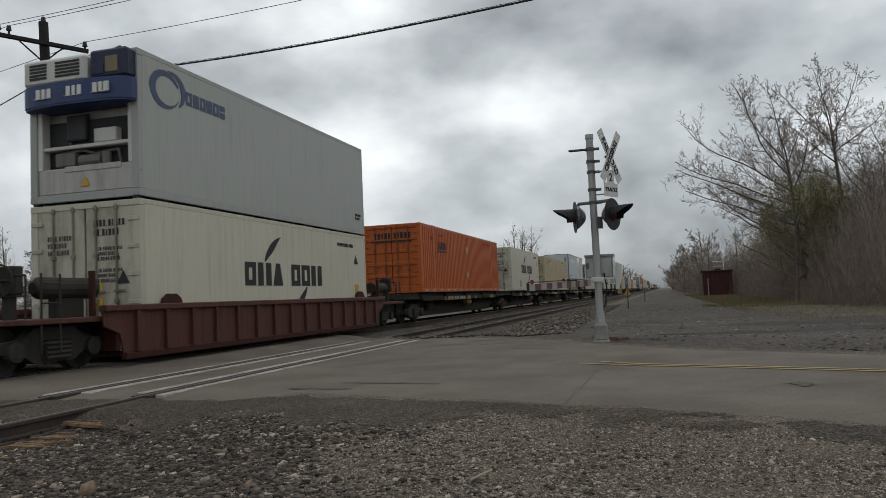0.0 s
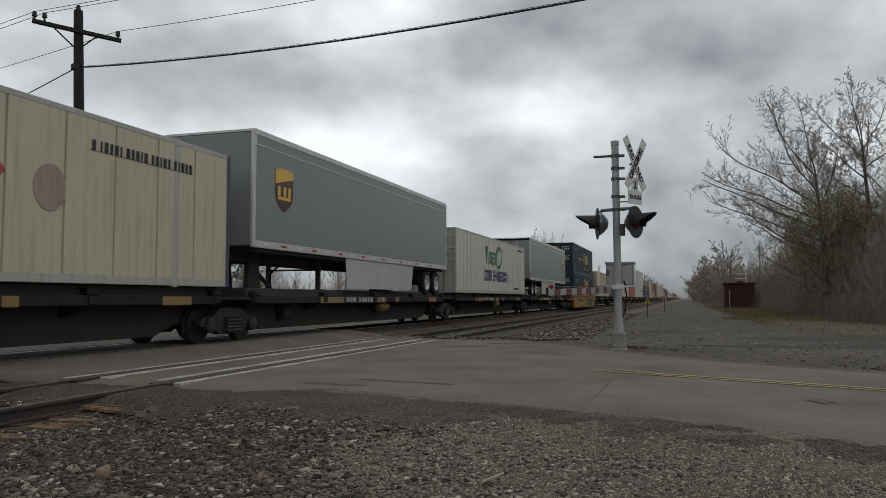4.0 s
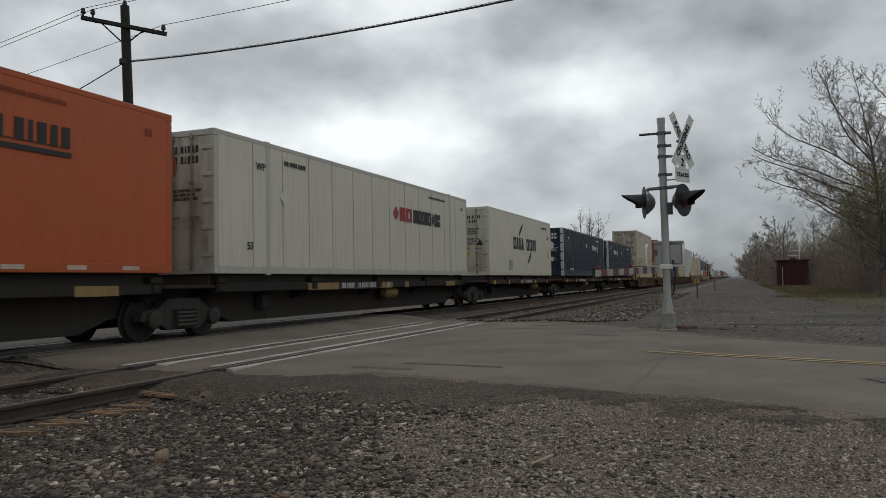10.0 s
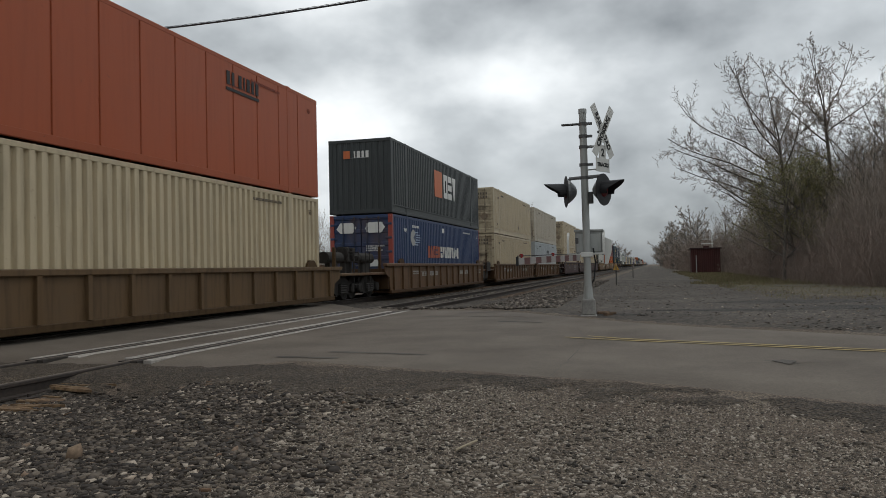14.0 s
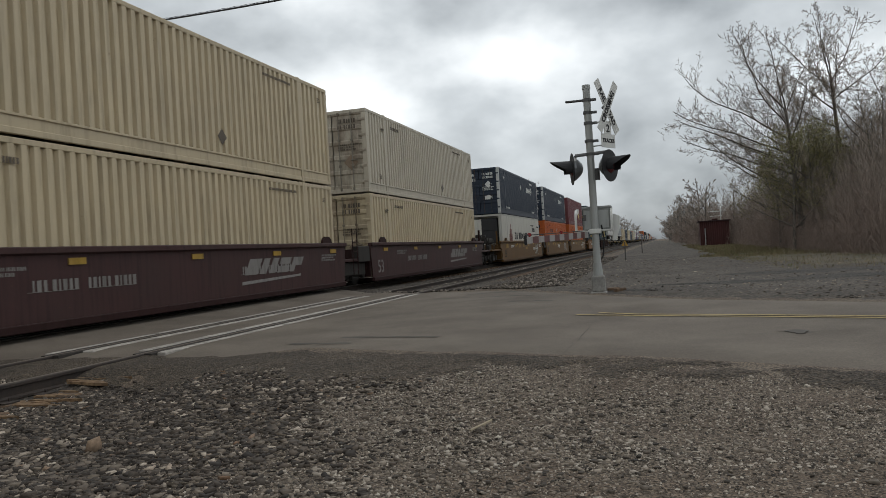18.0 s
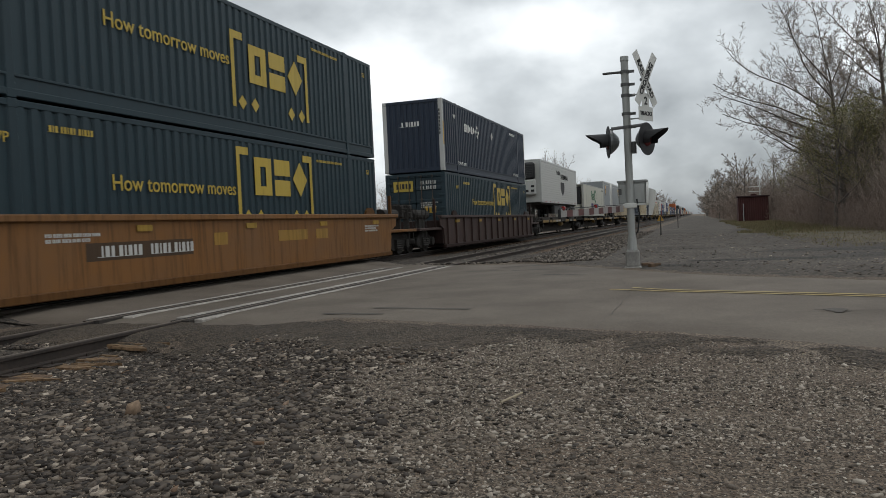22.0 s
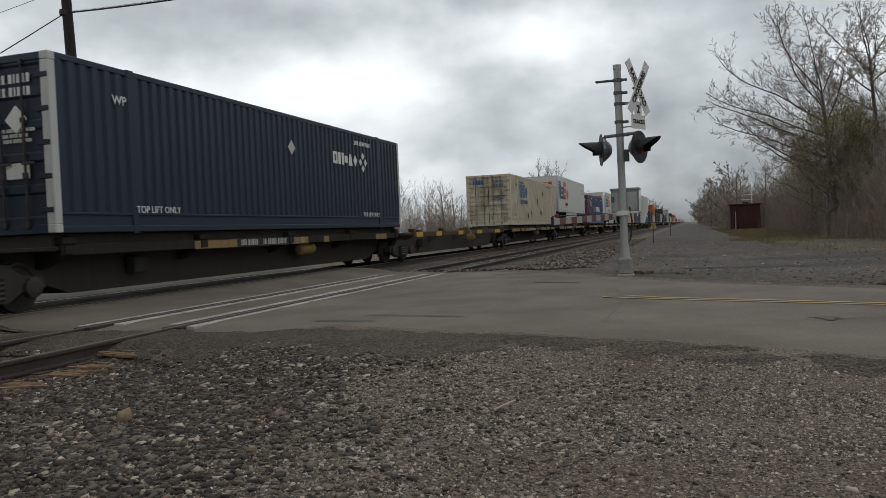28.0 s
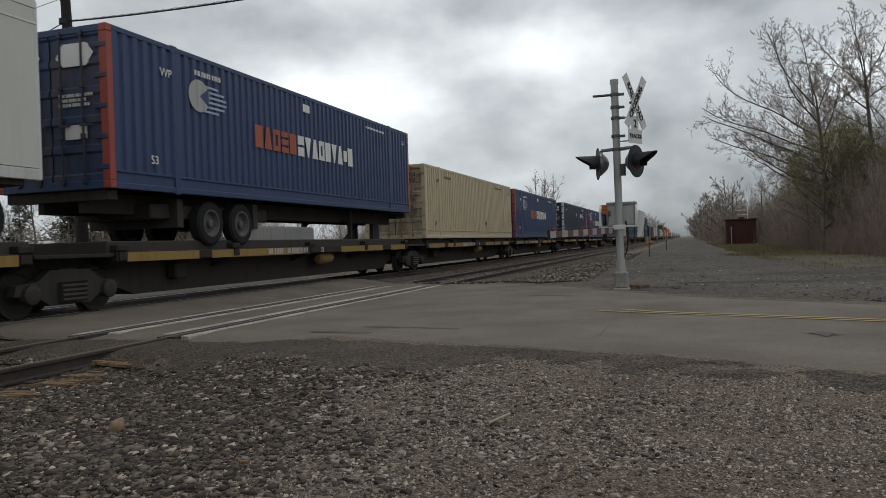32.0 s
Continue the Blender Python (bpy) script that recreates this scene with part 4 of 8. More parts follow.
def well_car(label, s, L, color, ribbed=True, trucks=(), ends=(2.6, 2.6), top=1.42, marks_m=None, big=None, graffiti=False, stripe=True, plates=(3.4, 10.0), big_m=None, plate_m=None, big_y=0.3):
    """A well car: two deep sides with the load down between them, end decks over the trucks."""
    t = thing("well_car", label, "rail car", "well cars")
    m = paint(color, 0.6, 0.85, 0.0, 0.5)
    m2 = paint(tuple(c * 0.6 for c in color), 0.65, 0.8, 0.0, 0.5)
    a, b = -0.75 if ends[0] > 2 else -0.45, L + (0.75 if ends[1] > 2 else 0.35)
    ea, eb = (0.5 if e > 2 else 0.06 for e in ends)
    for sgn in (1, -1):
        p, q = sorted((sgn * 1.43, sgn * 1.47))
        out = [(a - ea, top), (b + eb, top), (b + 0.9 * eb, top - 0.3), (b + 0.02, top - 0.45), (b - 0.1, 0.28), (a + 0.1, 0.28), (a - 0.02, top - 0.45), (a - 0.9 * ea, top - 0.3)]
        sd = part("well_side", MB().slab_x(out, p, q), m, t)
        p, q = sorted((sgn * 1.38, sgn * 1.55))
        part("top_chord", MB().box(p, q, a - ea, b + eb, top - 0.02, top + 0.10, 0.015), m, t)
        p, q = sorted((sgn * 1.38, sgn * 1.52))
        part("bottom_chord", MB().box(p, q, a + 0.1, b - 0.1, 0.22, 0.36, 0.015), m2, t)
        if ribbed:
            n = 14
            p, q = sorted((sgn * 1.47, sgn * 1.545))
            rib = cached(("rib", sgn, round(top, 2), m.name), lambda: MB().slab_x([(-0.055, 0.36), (0.055, 0.36), (0.055, top - 0.02), (-0.055, top - 0.02)], p, q).mesh("rib", m))
            for i in range(n + 1):
                part("rib", rib, None, t, "", Matrix.Translation((0, a + 0.45 + i * (b - a - 0.9) / n, 0)))
        for y in (0.9, L - 0.9):
            g = MB().slab_x([(y - 0.35, top + 0.08), (y + 0.35, top + 0.08), (y + 0.3, top + 0.2), (y + 0.14, top + 0.3), (y - 0.14, top + 0.3), (y - 0.3, top + 0.2)], sgn * 1.41 - 0.02, sgn * 1.41 + 0.05)
            part("container_guide", g, m2, t)
    fb = cached(("floor_beam", m2.name), lambda: MB().box(-1.43, 1.43, -0.15, 0.15, 0.24, 0.34).mesh("floor_beam", m2))
    for i in range(5):
        part("floor_beam", fb, None, t, "", Matrix.Translation((0, 0.2 + i * (L - 0.4) / 4, 0)))
    for e, sg in ((a, -1), (b, 1)):
        o = ends[0] if sg < 0 else ends[1]
        y0, y1 = sorted((e, e + sg * o))
        part("end_deck", MB().box(-1.4, 1.4, y0 - 0.02, y1 + 0.02, 0.98, 1.08, 0.015).box(-0.4, 0.4, y0, y1, 0.62, 0.98, 0.02), m, t)
        part("end_bulkhead", MB().box(-1.42, 1.42, e - 0.05, e + 0.05, 0.4, top - 0.1, 0.015), m2, t)
        if o < 2 and sg > 0:
            ladder(t, 1.46, e + 0.75, 0.55, 2.1, 0.4, m2)
            part("joint_box", MB().box(1.2, 1.46, e + 1.25, e + 2.3, 0.95, 1.5, 0.02).box(0.9, 1.3, e + 0.2, e + 2.2, 0.5, 0.95, 0.03), TRUCK, t, "dark box over the shared truck")
        if o > 2:
            yy = e + sg * (o - 0.25)
            end_rail(t, yy, 1.08)
            brake_wheel(t, 0.72, yy - 0.1, 1.75, 0.27)
            part("brake_housing", MB().box(0.5, 0.94, yy - 0.02, yy + 0.2, 1.5, 2.0, 0.03).box(0.62, 0.82, yy + 0.02, yy + 0.16, 1.06, 1.52, 0.01), TRUCK, t)
            part("end_stanchion", MB().box(1.2, 1.3, e + sg * 0.5 - 0.05, e + sg * 0.5 + 0.05, 1.06, top + 0.75, 0.01), m2, t)
            ladder(t, 1.38, yy - (0.5 if sg > 0 else -0.1), 0.5, 1.85, 0.42)
            part("coupler", MB().box(-0.12, 0.12, min(yy, yy + sg * 0.9), max(yy, yy + sg * 0.9), 0.72, 0.92, 0.03).box(-0.2, 0.2, min(yy + sg * 0.55, yy + sg * 0.9), max(yy + sg * 0.55, yy + sg * 0.9), 0.68, 0.96, 0.04), TRUCK, t)
            part("air_hose", MB().path([(0.3, yy, 0.75), (0.34, yy + sg * 0.3, 0.5), (0.3, yy + sg * 0.7, 0.55)], 0.025, 6), BLACK, t)
            part("air_tank", MB().tube((0.85, yy - sg * 0.45, 1.62), (0.85, yy - sg * 0.6, 1.62), 0.1, 14, 0.2).tube((0.85, yy - sg * 0.6, 1.62), (0.85, yy - sg * 1.9, 1.62), 0.2, 14).box(0.75, 0.95, min(yy - sg * 0.9, yy - sg * 1.6), max(yy - sg * 0.9, yy - sg * 1.6), 1.07, 1.45, 0.02), TRUCK, t, "black air tank on the end deck")
    if stripe:
        for i in range(5):
            y = 0.8 + i * (L - 1.6) / 4
            part("yellow_reflector", MB().box(1.48, 1.555 if ribbed else 1.50, y, y + 0.42, top - 0.22, top - 0.10), paint((0.34, 0.21, 0.03), 0.6, 0.6), t)
    mm = marks_m or paint((0.36, 0.36, 0.34), 0.6, 0.5)
    if big == "53":
        side_text("53", 0.66, big_m or mm, t, 1.478, big_y, 0.72)
    for u in plates:
        if plate_m:
            part("number_plate", MB().box(1.4705, 1.473, u - 0.1, u + 2.85, 0.8, 1.12), plate_m, t, "dark number panel")
        bars(t, 1.474, u, 0.86, 1.15, 0.2, mm)
        bars(t, 1.474, u + 1.4, 0.86, 1.3, 0.2, mm)
    if plates:
        bars(t, 1.471, 2.2, top - 0.28, 1.2, 0.06, mm, 2)
        bars(t, 1.471, L - 1.6, top - 0.3, 1.1, 0.05, mm, 3)
    if graffiti:
        rnd = random.Random(int(s))
        for j in range(5):
            y0 = L * 0.78 + j * 0.35
            gm = MB().path([(1.474, y0 + rnd.uniform(-0.2, 0.3), 0.5 + 0.16 * i + rnd.uniform(-0.05, 0.05)) for i in range(6)], 0.02, 4)
            part("spray_line", gm, paint((0.45, 0.45, 0.42), 0.6, 0.4), t, "pale sprayed scribble")
    for y in trucks:
        truck(t, y)
    ride(t, s, RAIL - 0.12)
    return t

# ---- ground ----


def smooth(a):
    a = min(1.0, max(0.0, a))
    return a * a * (3 - 2 * a)


def lie(x, y):
    """The height of the ground."""
    rise = 0.11 * smooth((y - 9) / 7.2) * smooth((x + 6) / 3.5) * (1 - smooth((y - 30) / 20))
    near = -0.10 * smooth((8.3 - y + 0.12 * x) / 3.0) * smooth((x + 7.5) / 2.0)
    low = -0.25 * smooth((x + 30) / -10.0)
    return rise + near + low


def sheet(name, xs, ys, height, mat, label, category, kind="structure", keep=None):
    vs = [(x, y, height(x, y)) for y in ys for x in xs]
    nx = len(xs)
    fs = []
    for j in range(len(ys) - 1):
        for i in range(nx - 1):
            if keep is None or keep(0.5 * (xs[i] + xs[i + 1]), 0.5 * (ys[j] + ys[j + 1])):
                fs.append((j * nx + i, j * nx + i + 1, (j + 1) * nx + i + 1, (j + 1) * nx + i))
    ob = part(name, MB().add(vs, fs), mat)
    return tagged(ob, label, category, kind=kind)


def steps(*spans):
    out = []
    for a, b, d in spans:
        n = max(1, round((b - a) / d))
        out += [a + i * (b - a) / n for i in range(n)]
    return out + [spans[-1][1]]


def bed(x, y):
    """The ballast shoulders of the two tracks, below the sheet at the road."""
    d = min(abs(x + 7.6), abs(x + 11.45))
    dip = 0.26 * (1 - smooth((y - 6.6) / 1.5) * smooth((24.5 - y) / 2.0)) + 0.05
    up = lie(x, y) - dip * (1 - smooth((d - 1.9) / 1.3)) * (1 if x < -4 else 0)
    return up + 0.012 * noise.noise(Vector((x * 1.3, y * 1.3, 0)))


sheet("ground", steps((-2500, -120, 400), (-120, -30, 15), (-30, -14, 2), (-14, 3, 0.35), (3, 16, 1.3), (16, 120, 15), (120, 2500, 400)),
      steps((-600, -20, 120), (-20, 1, 3), (1, 24, 0.35), (24, 60, 1.5), (60, 300, 20), (300, 4200, 500)), bed, GROUND, "dark grey gravel ground with dirt and stones", "ground")

# road: near edge and far edge, from the tracks to the open side
NEAR = [(-16.5, 10.6), (-13.2, 9.6), (-9.2, 8.75), (-6.65, 8.78), (-5.59, 8.62), (-4.78, 8.62), (-3.92, 8.48), (-2.75, 8.23), (-1.74, 8.0), (-1.12, 7.80), (-0.33, 7.62), (0.38, 7.36), (1.03, 7.07), (4.0, 5.9), (9.0, 3.8), (40.0, -9.0)]
FAR = [(-16.5, 27.0), (-13.2, 25.4), (-9.2, 23.2), (-7.15, 21.9), (-6.03, 21.4), (-4.3, 19.95), (-2.47, 17.33), (-1.38, 15.88), (-0.11, 14.52), (0.76, 13.87), (1.97, 13.21), (3.2, 12.5), (4.6, 11.8), (7.5, 10.6), (13.0, 8.4), (46.0, -5.0)]


def edge_at(line, k):
    k = min(max(k, 0.0), len(line) - 1.0)
    i = min(int(k), len(line) - 2)
    (a, b), (c, d) = line[i], line[i + 1]
    f = k - i
    return a + (c - a) * f, b + (d - b) * f


def road_z(x, y):
    return lie(x, y) + 0.015 if x > -6.4 else (0.0 if x > -9.0 else 0.12 * smooth((-9.0 - x) / 1.6))


def build_road():
    rows, cols = 121, 17
    vs, fs = [], []
    for i in range(rows):
        k = i * (len(NEAR) - 1) / (rows - 1)
        p, q = edge_at(NEAR, k), edge_at(FAR, k)
        for j in range(cols):
            f = j / (cols - 1)
            x, y = p[0] + (q[0] - p[0]) * f, p[1] + (q[1] - p[1]) * f
            if j == 0 or j == cols - 1:
                y += 0.10 * noise.noise(Vector((x * 2.3, y, 4)))
            z = road_z(x, y)
            if j == 0 or j == cols - 1:
                z -= 0.05
            vs.append((x, y, z))
    for i in range(rows - 1):
        for j in range(cols - 1):
            a = i * cols + j
            fs.append((a, a + cols, a + cols + 1, a + 1))
    ob = part("road", MB().add(vs, fs), ASPHALT)
    ob.data.polygons.foreach_set("use_smooth", [True] * len(ob.data.polygons))
    tagged(ob, "worn grey asphalt road over the crossing with cracks", "road", kind="structure")


def strip_on_road(name, pts, w, mat, label, category, lift=0.008, wob=0.0, seed=1.0):
    vs, fs = [], []
    for i, (x, y) in enumerate(pts):
        a = pts[max(0, i - 1)]
        b = pts[min(len(pts) - 1, i + 1)]
        d = Vector((b[0] - a[0], b[1] - a[1])).normalized()
        n = Vector((-d.y, d.x))
        ww = w * (1 + wob * noise.noise(Vector((x * 3, y * 3, seed))))
        for s in (-0.5, 0.5):
            px, py = x + n.x * ww * s, y + n.y * ww * s
            vs.append((px, py, road_z(px, py) + lift))
    for i in range(len(pts) - 1):
        fs.append((2 * i, 2 * i + 2, 2 * i + 3, 2 * i + 1))
    return tagged(part(name, MB().add(vs, fs), mat), label, category, kind="structure")


def line(p, q, n):
    return [(p[0] + (q[0] - p[0]) * i / n, p[1] + (q[1] - p[1]) * i / n) for i in range(n + 1)]


build_road()
ROADPAINT = paint((0.42, 0.315, 0.13), 0.8, 0.9, 0.0, 0.5)
for k, (dx, dy) in enumerate(((0.0, 0.0), (0.05, 0.17))):
    pts = [(-1.31 + dx + 0.28 * k, 11.86 + dy), (-0.47 + dx, 11.50 + dy), (0.6 + dx, 11.13 + dy), (1.6 + dx, 10.77 + dy), (4.2 + dx, 9.75 + dy), (12 + dx, 6.5 + dy), (34 + dx, -2.6 + dy)]
    fine = []
    for p, q in zip(pts, pts[1:]):
        fine += line(p, q, 8)[:-1]
    strip_on_road("centre_line", fine + [pts[-1]], 0.065, ROADPAINT, "faded yellow centre line on the road", "road marking", 0.010, 0.35, k + 1.0)
# dark edge of crumbled asphalt, cracks and tyre marks
for n, (p, q, w) in enumerate((((-1.05, 7.95), (-0.95, 11.2), 0.008), ((-0.95, 11.2), (-1.3, 13.6), 0.006), ((1.2, 9.45), (1.55, 9.2), 0.025), ((1.0, 9.25), (1.9, 9.35), 0.014), ((-4.6, 18.3), (-3.2, 17.7), 0.16), ((-3.9, 16.4), (-2.6, 15.9), 0.14), ((-2.9, 14.6), (-2.0, 14.3), 0.10), ((-4.4, 10.0), (-2.9, 9.75), 0.12), ((-4.9, 9.4), (-4.0, 9.3), 0.14), ((-5.2, 17.3), (-4.2, 16.9), 0.12))):
    pts = [(x + 0.05 * noise.noise(Vector((x * 5, y * 5, n))), y + 0.05 * noise.noise(Vector((x * 5, y * 5, n + 9)))) for x, y in line(p, q, 14)]
    strip_on_road("road_crack" if w < 0.09 else "tyre_mark", pts, w, SCUFF, "dark crack in the asphalt" if w < 0.09 else "dark scuff on the asphalt", "road mark", 0.005, 0.9, n + 2.0)
spot = [(1.42 + 0.10 * math.cos(a) * (1 + 0.5 * math.sin(3 * a)), 9.32 + 0.2 * math.sin(a)) for a in [i * math.pi / 6 for i in range(12)]]
tagged(part("road_stain", MB().slab_z([(x, y) for x, y in spot], 0.02, 0.024), SCUFF), "small dark stain on the road", "road mark", kind="structure")

# ---- tracks ----
Y0, Y1 = -45.0, 1500.0


def rail_profile(x, top):
    h = 0.17
    return [(x - 0.07, top - h), (x + 0.07, top - h), (x + 0.07, top - h + 0.02), (x + 0.012, top - h + 0.035), (x + 0.012, top - 0.05), (x + 0.036, top - 0.038), (x + 0.036, top - 0.008), (x + 0.028, top - 0.0), (x - 0.028, top - 0.0), (x - 0.036, top - 0.008), (x - 0.036, top - 0.038), (x - 0.012, top - 0.05), (x - 0.012, top - h + 0.035), (x - 0.07, top - h + 0.02)]


def build_track(xc, top, label):
    t = tagged(new("railway_track"), label, "railway track", "railway tracks", "structure")
    for sgn in (-1, 1):
        x = xc + sgn * 0.755
        part("rail", MB().slab_y(rail_profile(x, top), Y0, Y1), RUSTRAIL, t)
        part("running_surface", MB().box(x - 0.024, x + 0.024, Y0, Y1, top, top + 0.007), SHINE if xc < -9 else BRIGHTRAIL, t, "worn rail top")
    rnd = random.Random(int(xc * 10))
    tm = [MB().box(-1.3, 1.3, -0.115, 0.115, -0.17, 0.0, 0.02).mesh("tie", TIE)]
    pm = MB().box(-0.19, 0.19, -0.1, 0.1, 0.0, 0.018, 0.004).box(-0.12, -0.10, -0.06, -0.03, 0.018, 0.05).box(0.10, 0.12, 0.03, 0.06, 0.018, 0.05).mesh("tie_plate", RUSTRAIL)
    y, k = 1.5, 0
    rest = MB()
    while y < 170:
        if not 8.9 < y < 20.4:
            off = rnd.uniform(-0.06, 0.06)
            if k < 110:
                tie = part("tie", tm[0], None, t, "", Matrix.Translation((xc + off, y, top - 0.185)) @ Matrix.Rotation(rnd.uniform(-0.02, 0.02), 4, "Z"))
                if k < 26:
                    for sgn in (-1, 1):
                        part("tie_plate", pm, None, t, "", Matrix.Translation((xc + sgn * 0.755, y, top - 0.186)))
            else:
                rest.box(xc - 1.3 + off, xc + 1.3 + off, y - 0.11, y + 0.11, top - 0.35, top - 0.185)
            k += 1
        y += 0.5
    o = part("far_ties", rest, TIE, t)
    o["kind"] = "stuff"
    return t


build_track(-7.6, 0.0, "empty near railway track with rusty rails on worn wooden ties")
build_track(-11.45, RAIL, "far railway track that carries the freight train")


def bank(name, x0, x1, y0, y1, z_at, mat, label):
    xs = steps((x0, x1, 0.3))
    ys = steps((y0, y0 + 20, 0.5), (y0 + 20, y0 + 80, 2.0), (y0 + 80, y1, 40))
    return sheet(name, xs, ys, z_at, mat, label, "ballast")


BALLAST = rough_mat("ballast_bed", [(0.2, (0.022, 0.018, 0.014)), (0.5, (0.056, 0.046, 0.037)), (0.8, (0.13, 0.108, 0.087))], 30, 1.0, 0.05, 0.95, 0.5, 19)


def bed_top(x, y):
    d = abs(x + 9.5)
    z = -0.215 + 0.12 * smooth((-x - 9.0) / 1.6)
    z = z - 0.25 * smooth((d - 4.2) / 1.6)
    full = -0.05 + 0.12 * smooth((-x - 9.0) / 1.6)
    inner = 0.07 if abs(x + 7.6) < 0.7 else 0.0
    r = smooth((y - (6.6 if inner else 6.9)) / 1.5) * smooth((24.3 - y) / 2.0)
    return z + (full - z) * r + inner * (1 - r) + 0.02 * noise.noise(Vector((x * 3, y * 3, 2)))


bank("ballast_bed", -15.6, -3.4, -45, 8.7, bed_top, BALLAST, "grey crushed stone ballast under the tracks")
bank("ballast_bed", -15.6, -3.4, 22.3, 1500, lambda x, y: bed_top(x, y) + 0.16 * smooth((x + 6.0) / 2.0), BALLAST, "grey crushed stone ballast under the tracks")

# crossing surface: pale headers on both sides of each rail, dark asphalt between
for xc, top in ((-7.6, 0.0), (-11.45, RAIL)):
    for sgn in (-1, 1):
        x = xc + sgn * 0.755
        for a, b, nm in ((-0.33, -0.14, 0), (0.16, 0.30, 1)) if sgn > 0 else ((-0.30, -0.16, 0), (0.14, 0.33, 1)):
            y0 = 8.95 + (0.25 if (sgn > 0) == (nm == 0) else 0.0) + (0.1 if sgn < 0 else 0)
            mb = MB()
            y = y0
            rnd = random.Random(int(x * 100 + nm))
            while y < 20.3:
                e = min(y + 2.45, 20.4)
                mb.box(x + a, x + b, y + 0.008, e - 0.008, top - 0.12, top + 0.004 + rnd.uniform(0, 0.006), 0.012)
                y = e
            tagged(part("crossing_header", mb, STRIP if xc > -9 else SCUFF), "concrete header strip beside the rail", "crossing panel", "crossing header strips", "structure")
        for a, b in ((-0.14, -0.037), (0.037, 0.16)) if sgn > 0 else ((-0.16, -0.037), (0.037, 0.14)):
            tagged(part("flangeway", MB().box(x + a, x + b, 8.85, 20.4, top - 0.16, top + 0.004), DARK), "dark flangeway groove beside the rail", "flangeway", "flangeways", "structure")

# ---- loose stone ----

def ico():
    p = (1 + 5 ** 0.5) / 2
    v = np.array([(-1, p, 0), (1, p, 0), (-1, -p, 0), (1, -p, 0), (0, -1, p), (0, 1, p), (0, -1, -p), (0, 1, -p), (p, 0, -1), (p, 0, 1), (-p, 0, -1), (-p, 0, 1)], float)
    v /= np.linalg.norm(v[0])
    f = np.array([(0, 11, 5), (0, 5, 1), (0, 1, 7), (0, 7, 10), (0, 10, 11), (1, 5, 9), (5, 11, 4), (11, 10, 2), (10, 7, 6), (7, 1, 8), (3, 9, 4), (3, 4, 2), (3, 2, 6), (3, 6, 8), (3, 8, 9), (4, 9, 5), (2, 4, 11), (6, 2, 10), (8, 6, 7), (9, 8, 1)])
    return v, f


CORNERS = np.array([(x, y, z) for z in (-1, 1) for x, y in ((-1, -1), (1, -1), (1, 1), (-1, 1))], float) * 0.72
QUADS = np.array([(3, 2, 1), (3, 1, 0), (4, 5, 6), (4, 6, 7), (0, 1, 5), (0, 5, 4), (1, 2, 6), (1, 6, 5), (2, 3, 7), (2, 7, 6), (3, 0, 4), (3, 4, 7)])


WEDGE = np.array([(-1, -0.8, -0.4), (1, -0.7, -0.4), (0.9, 0.8, -0.4), (-0.9, 0.7, -0.4), (-0.45, 0.1, 0.8), (0.5, -0.1, 0.7)]) * 0.8
WEDGES = np.array([(0, 1, 5), (0, 5, 4), (1, 2, 5), (2, 3, 4), (2, 4, 5), (3, 0, 4)])


def scatter(name, label, pts, sizes, mat, seed, flat=0.6, fine=False, wedge=False):
    """Many broken, sharp-edged stones in one mesh."""
    rng = np.random.RandomState(seed)
    v0, f0 = ico() if fine else ((WEDGE, WEDGES) if wedge else (CORNERS, QUADS))
    n, m = len(pts), len(v0)
    pts, sizes = np.asarray(pts), np.asarray(sizes)
    sc = sizes[:, None] * rng.uniform(0.55, 1.35, (n, 3)) * np.array([1, 1, flat])
    v = (v0[None] * (1 + rng.uniform(-0.3, 0.3, (n, m, 1))) + rng.uniform(-0.28, 0.28, (n, m, 3))) * sc[:, None, :]
    a = rng.uniform(0, 2 * np.pi, n)
    b = rng.uniform(-0.5, 0.5, n)
    ca, sa, cb, sb = np.cos(a), np.sin(a), np.cos(b), np.sin(b)
    y1 = v[:, :, 1] * cb[:, None] - v[:, :, 2] * sb[:, None]
    z1 = v[:, :, 1] * sb[:, None] + v[:, :, 2] * cb[:, None]
    x2 = v[:, :, 0] * ca[:, None] - y1 * sa[:, None]
    y2 = v[:, :, 0] * sa[:, None] + y1 * ca[:, None]
    w = np.stack([x2, y2, z1], -1) + pts[:, None, :]
    f = (f0[None] + m * np.arange(n)[:, None, None]).reshape(-1, 3)
    me = bpy.data.meshes.new(name)
    me.vertices.add(n * m)
    me.vertices.foreach_set("co", w.reshape(-1).astype(np.float32))
    me.loops.add(len(f) * 3)
    me.loops.foreach_set("vertex_index", f.reshape(-1).astype(np.int32))
    me.polygons.add(len(f))
    me.polygons.foreach_set("loop_start", np.arange(0, len(f) * 3, 3, dtype=np.int32))
    me.polygons.foreach_set("loop_total", np.full(len(f), 3, dtype=np.int32))
    me.update(calc_edges=True)
    me.materials.append(mat)
    return tagged(new(name, me), label, "gravel", kind="stuff")


def stone_field(n, x0, x1, y0, y1, size, seed, keep, z_at, ypow=1.0):
    rng = np.random.RandomState(seed)
    pts, sz = [], []
    while len(pts) < n:
        x = rng.uniform(x0, x1)
        y = y0 + (y1 - y0) * rng.uniform() ** ypow
        if not keep(x, y):
            continue
        s = size * (0.55 + 1.0 * rng.uniform() ** 2.2)
        pts.append((x, y, z_at(x, y) + s * 0.18))
        sz.append(s)
    return pts, sz


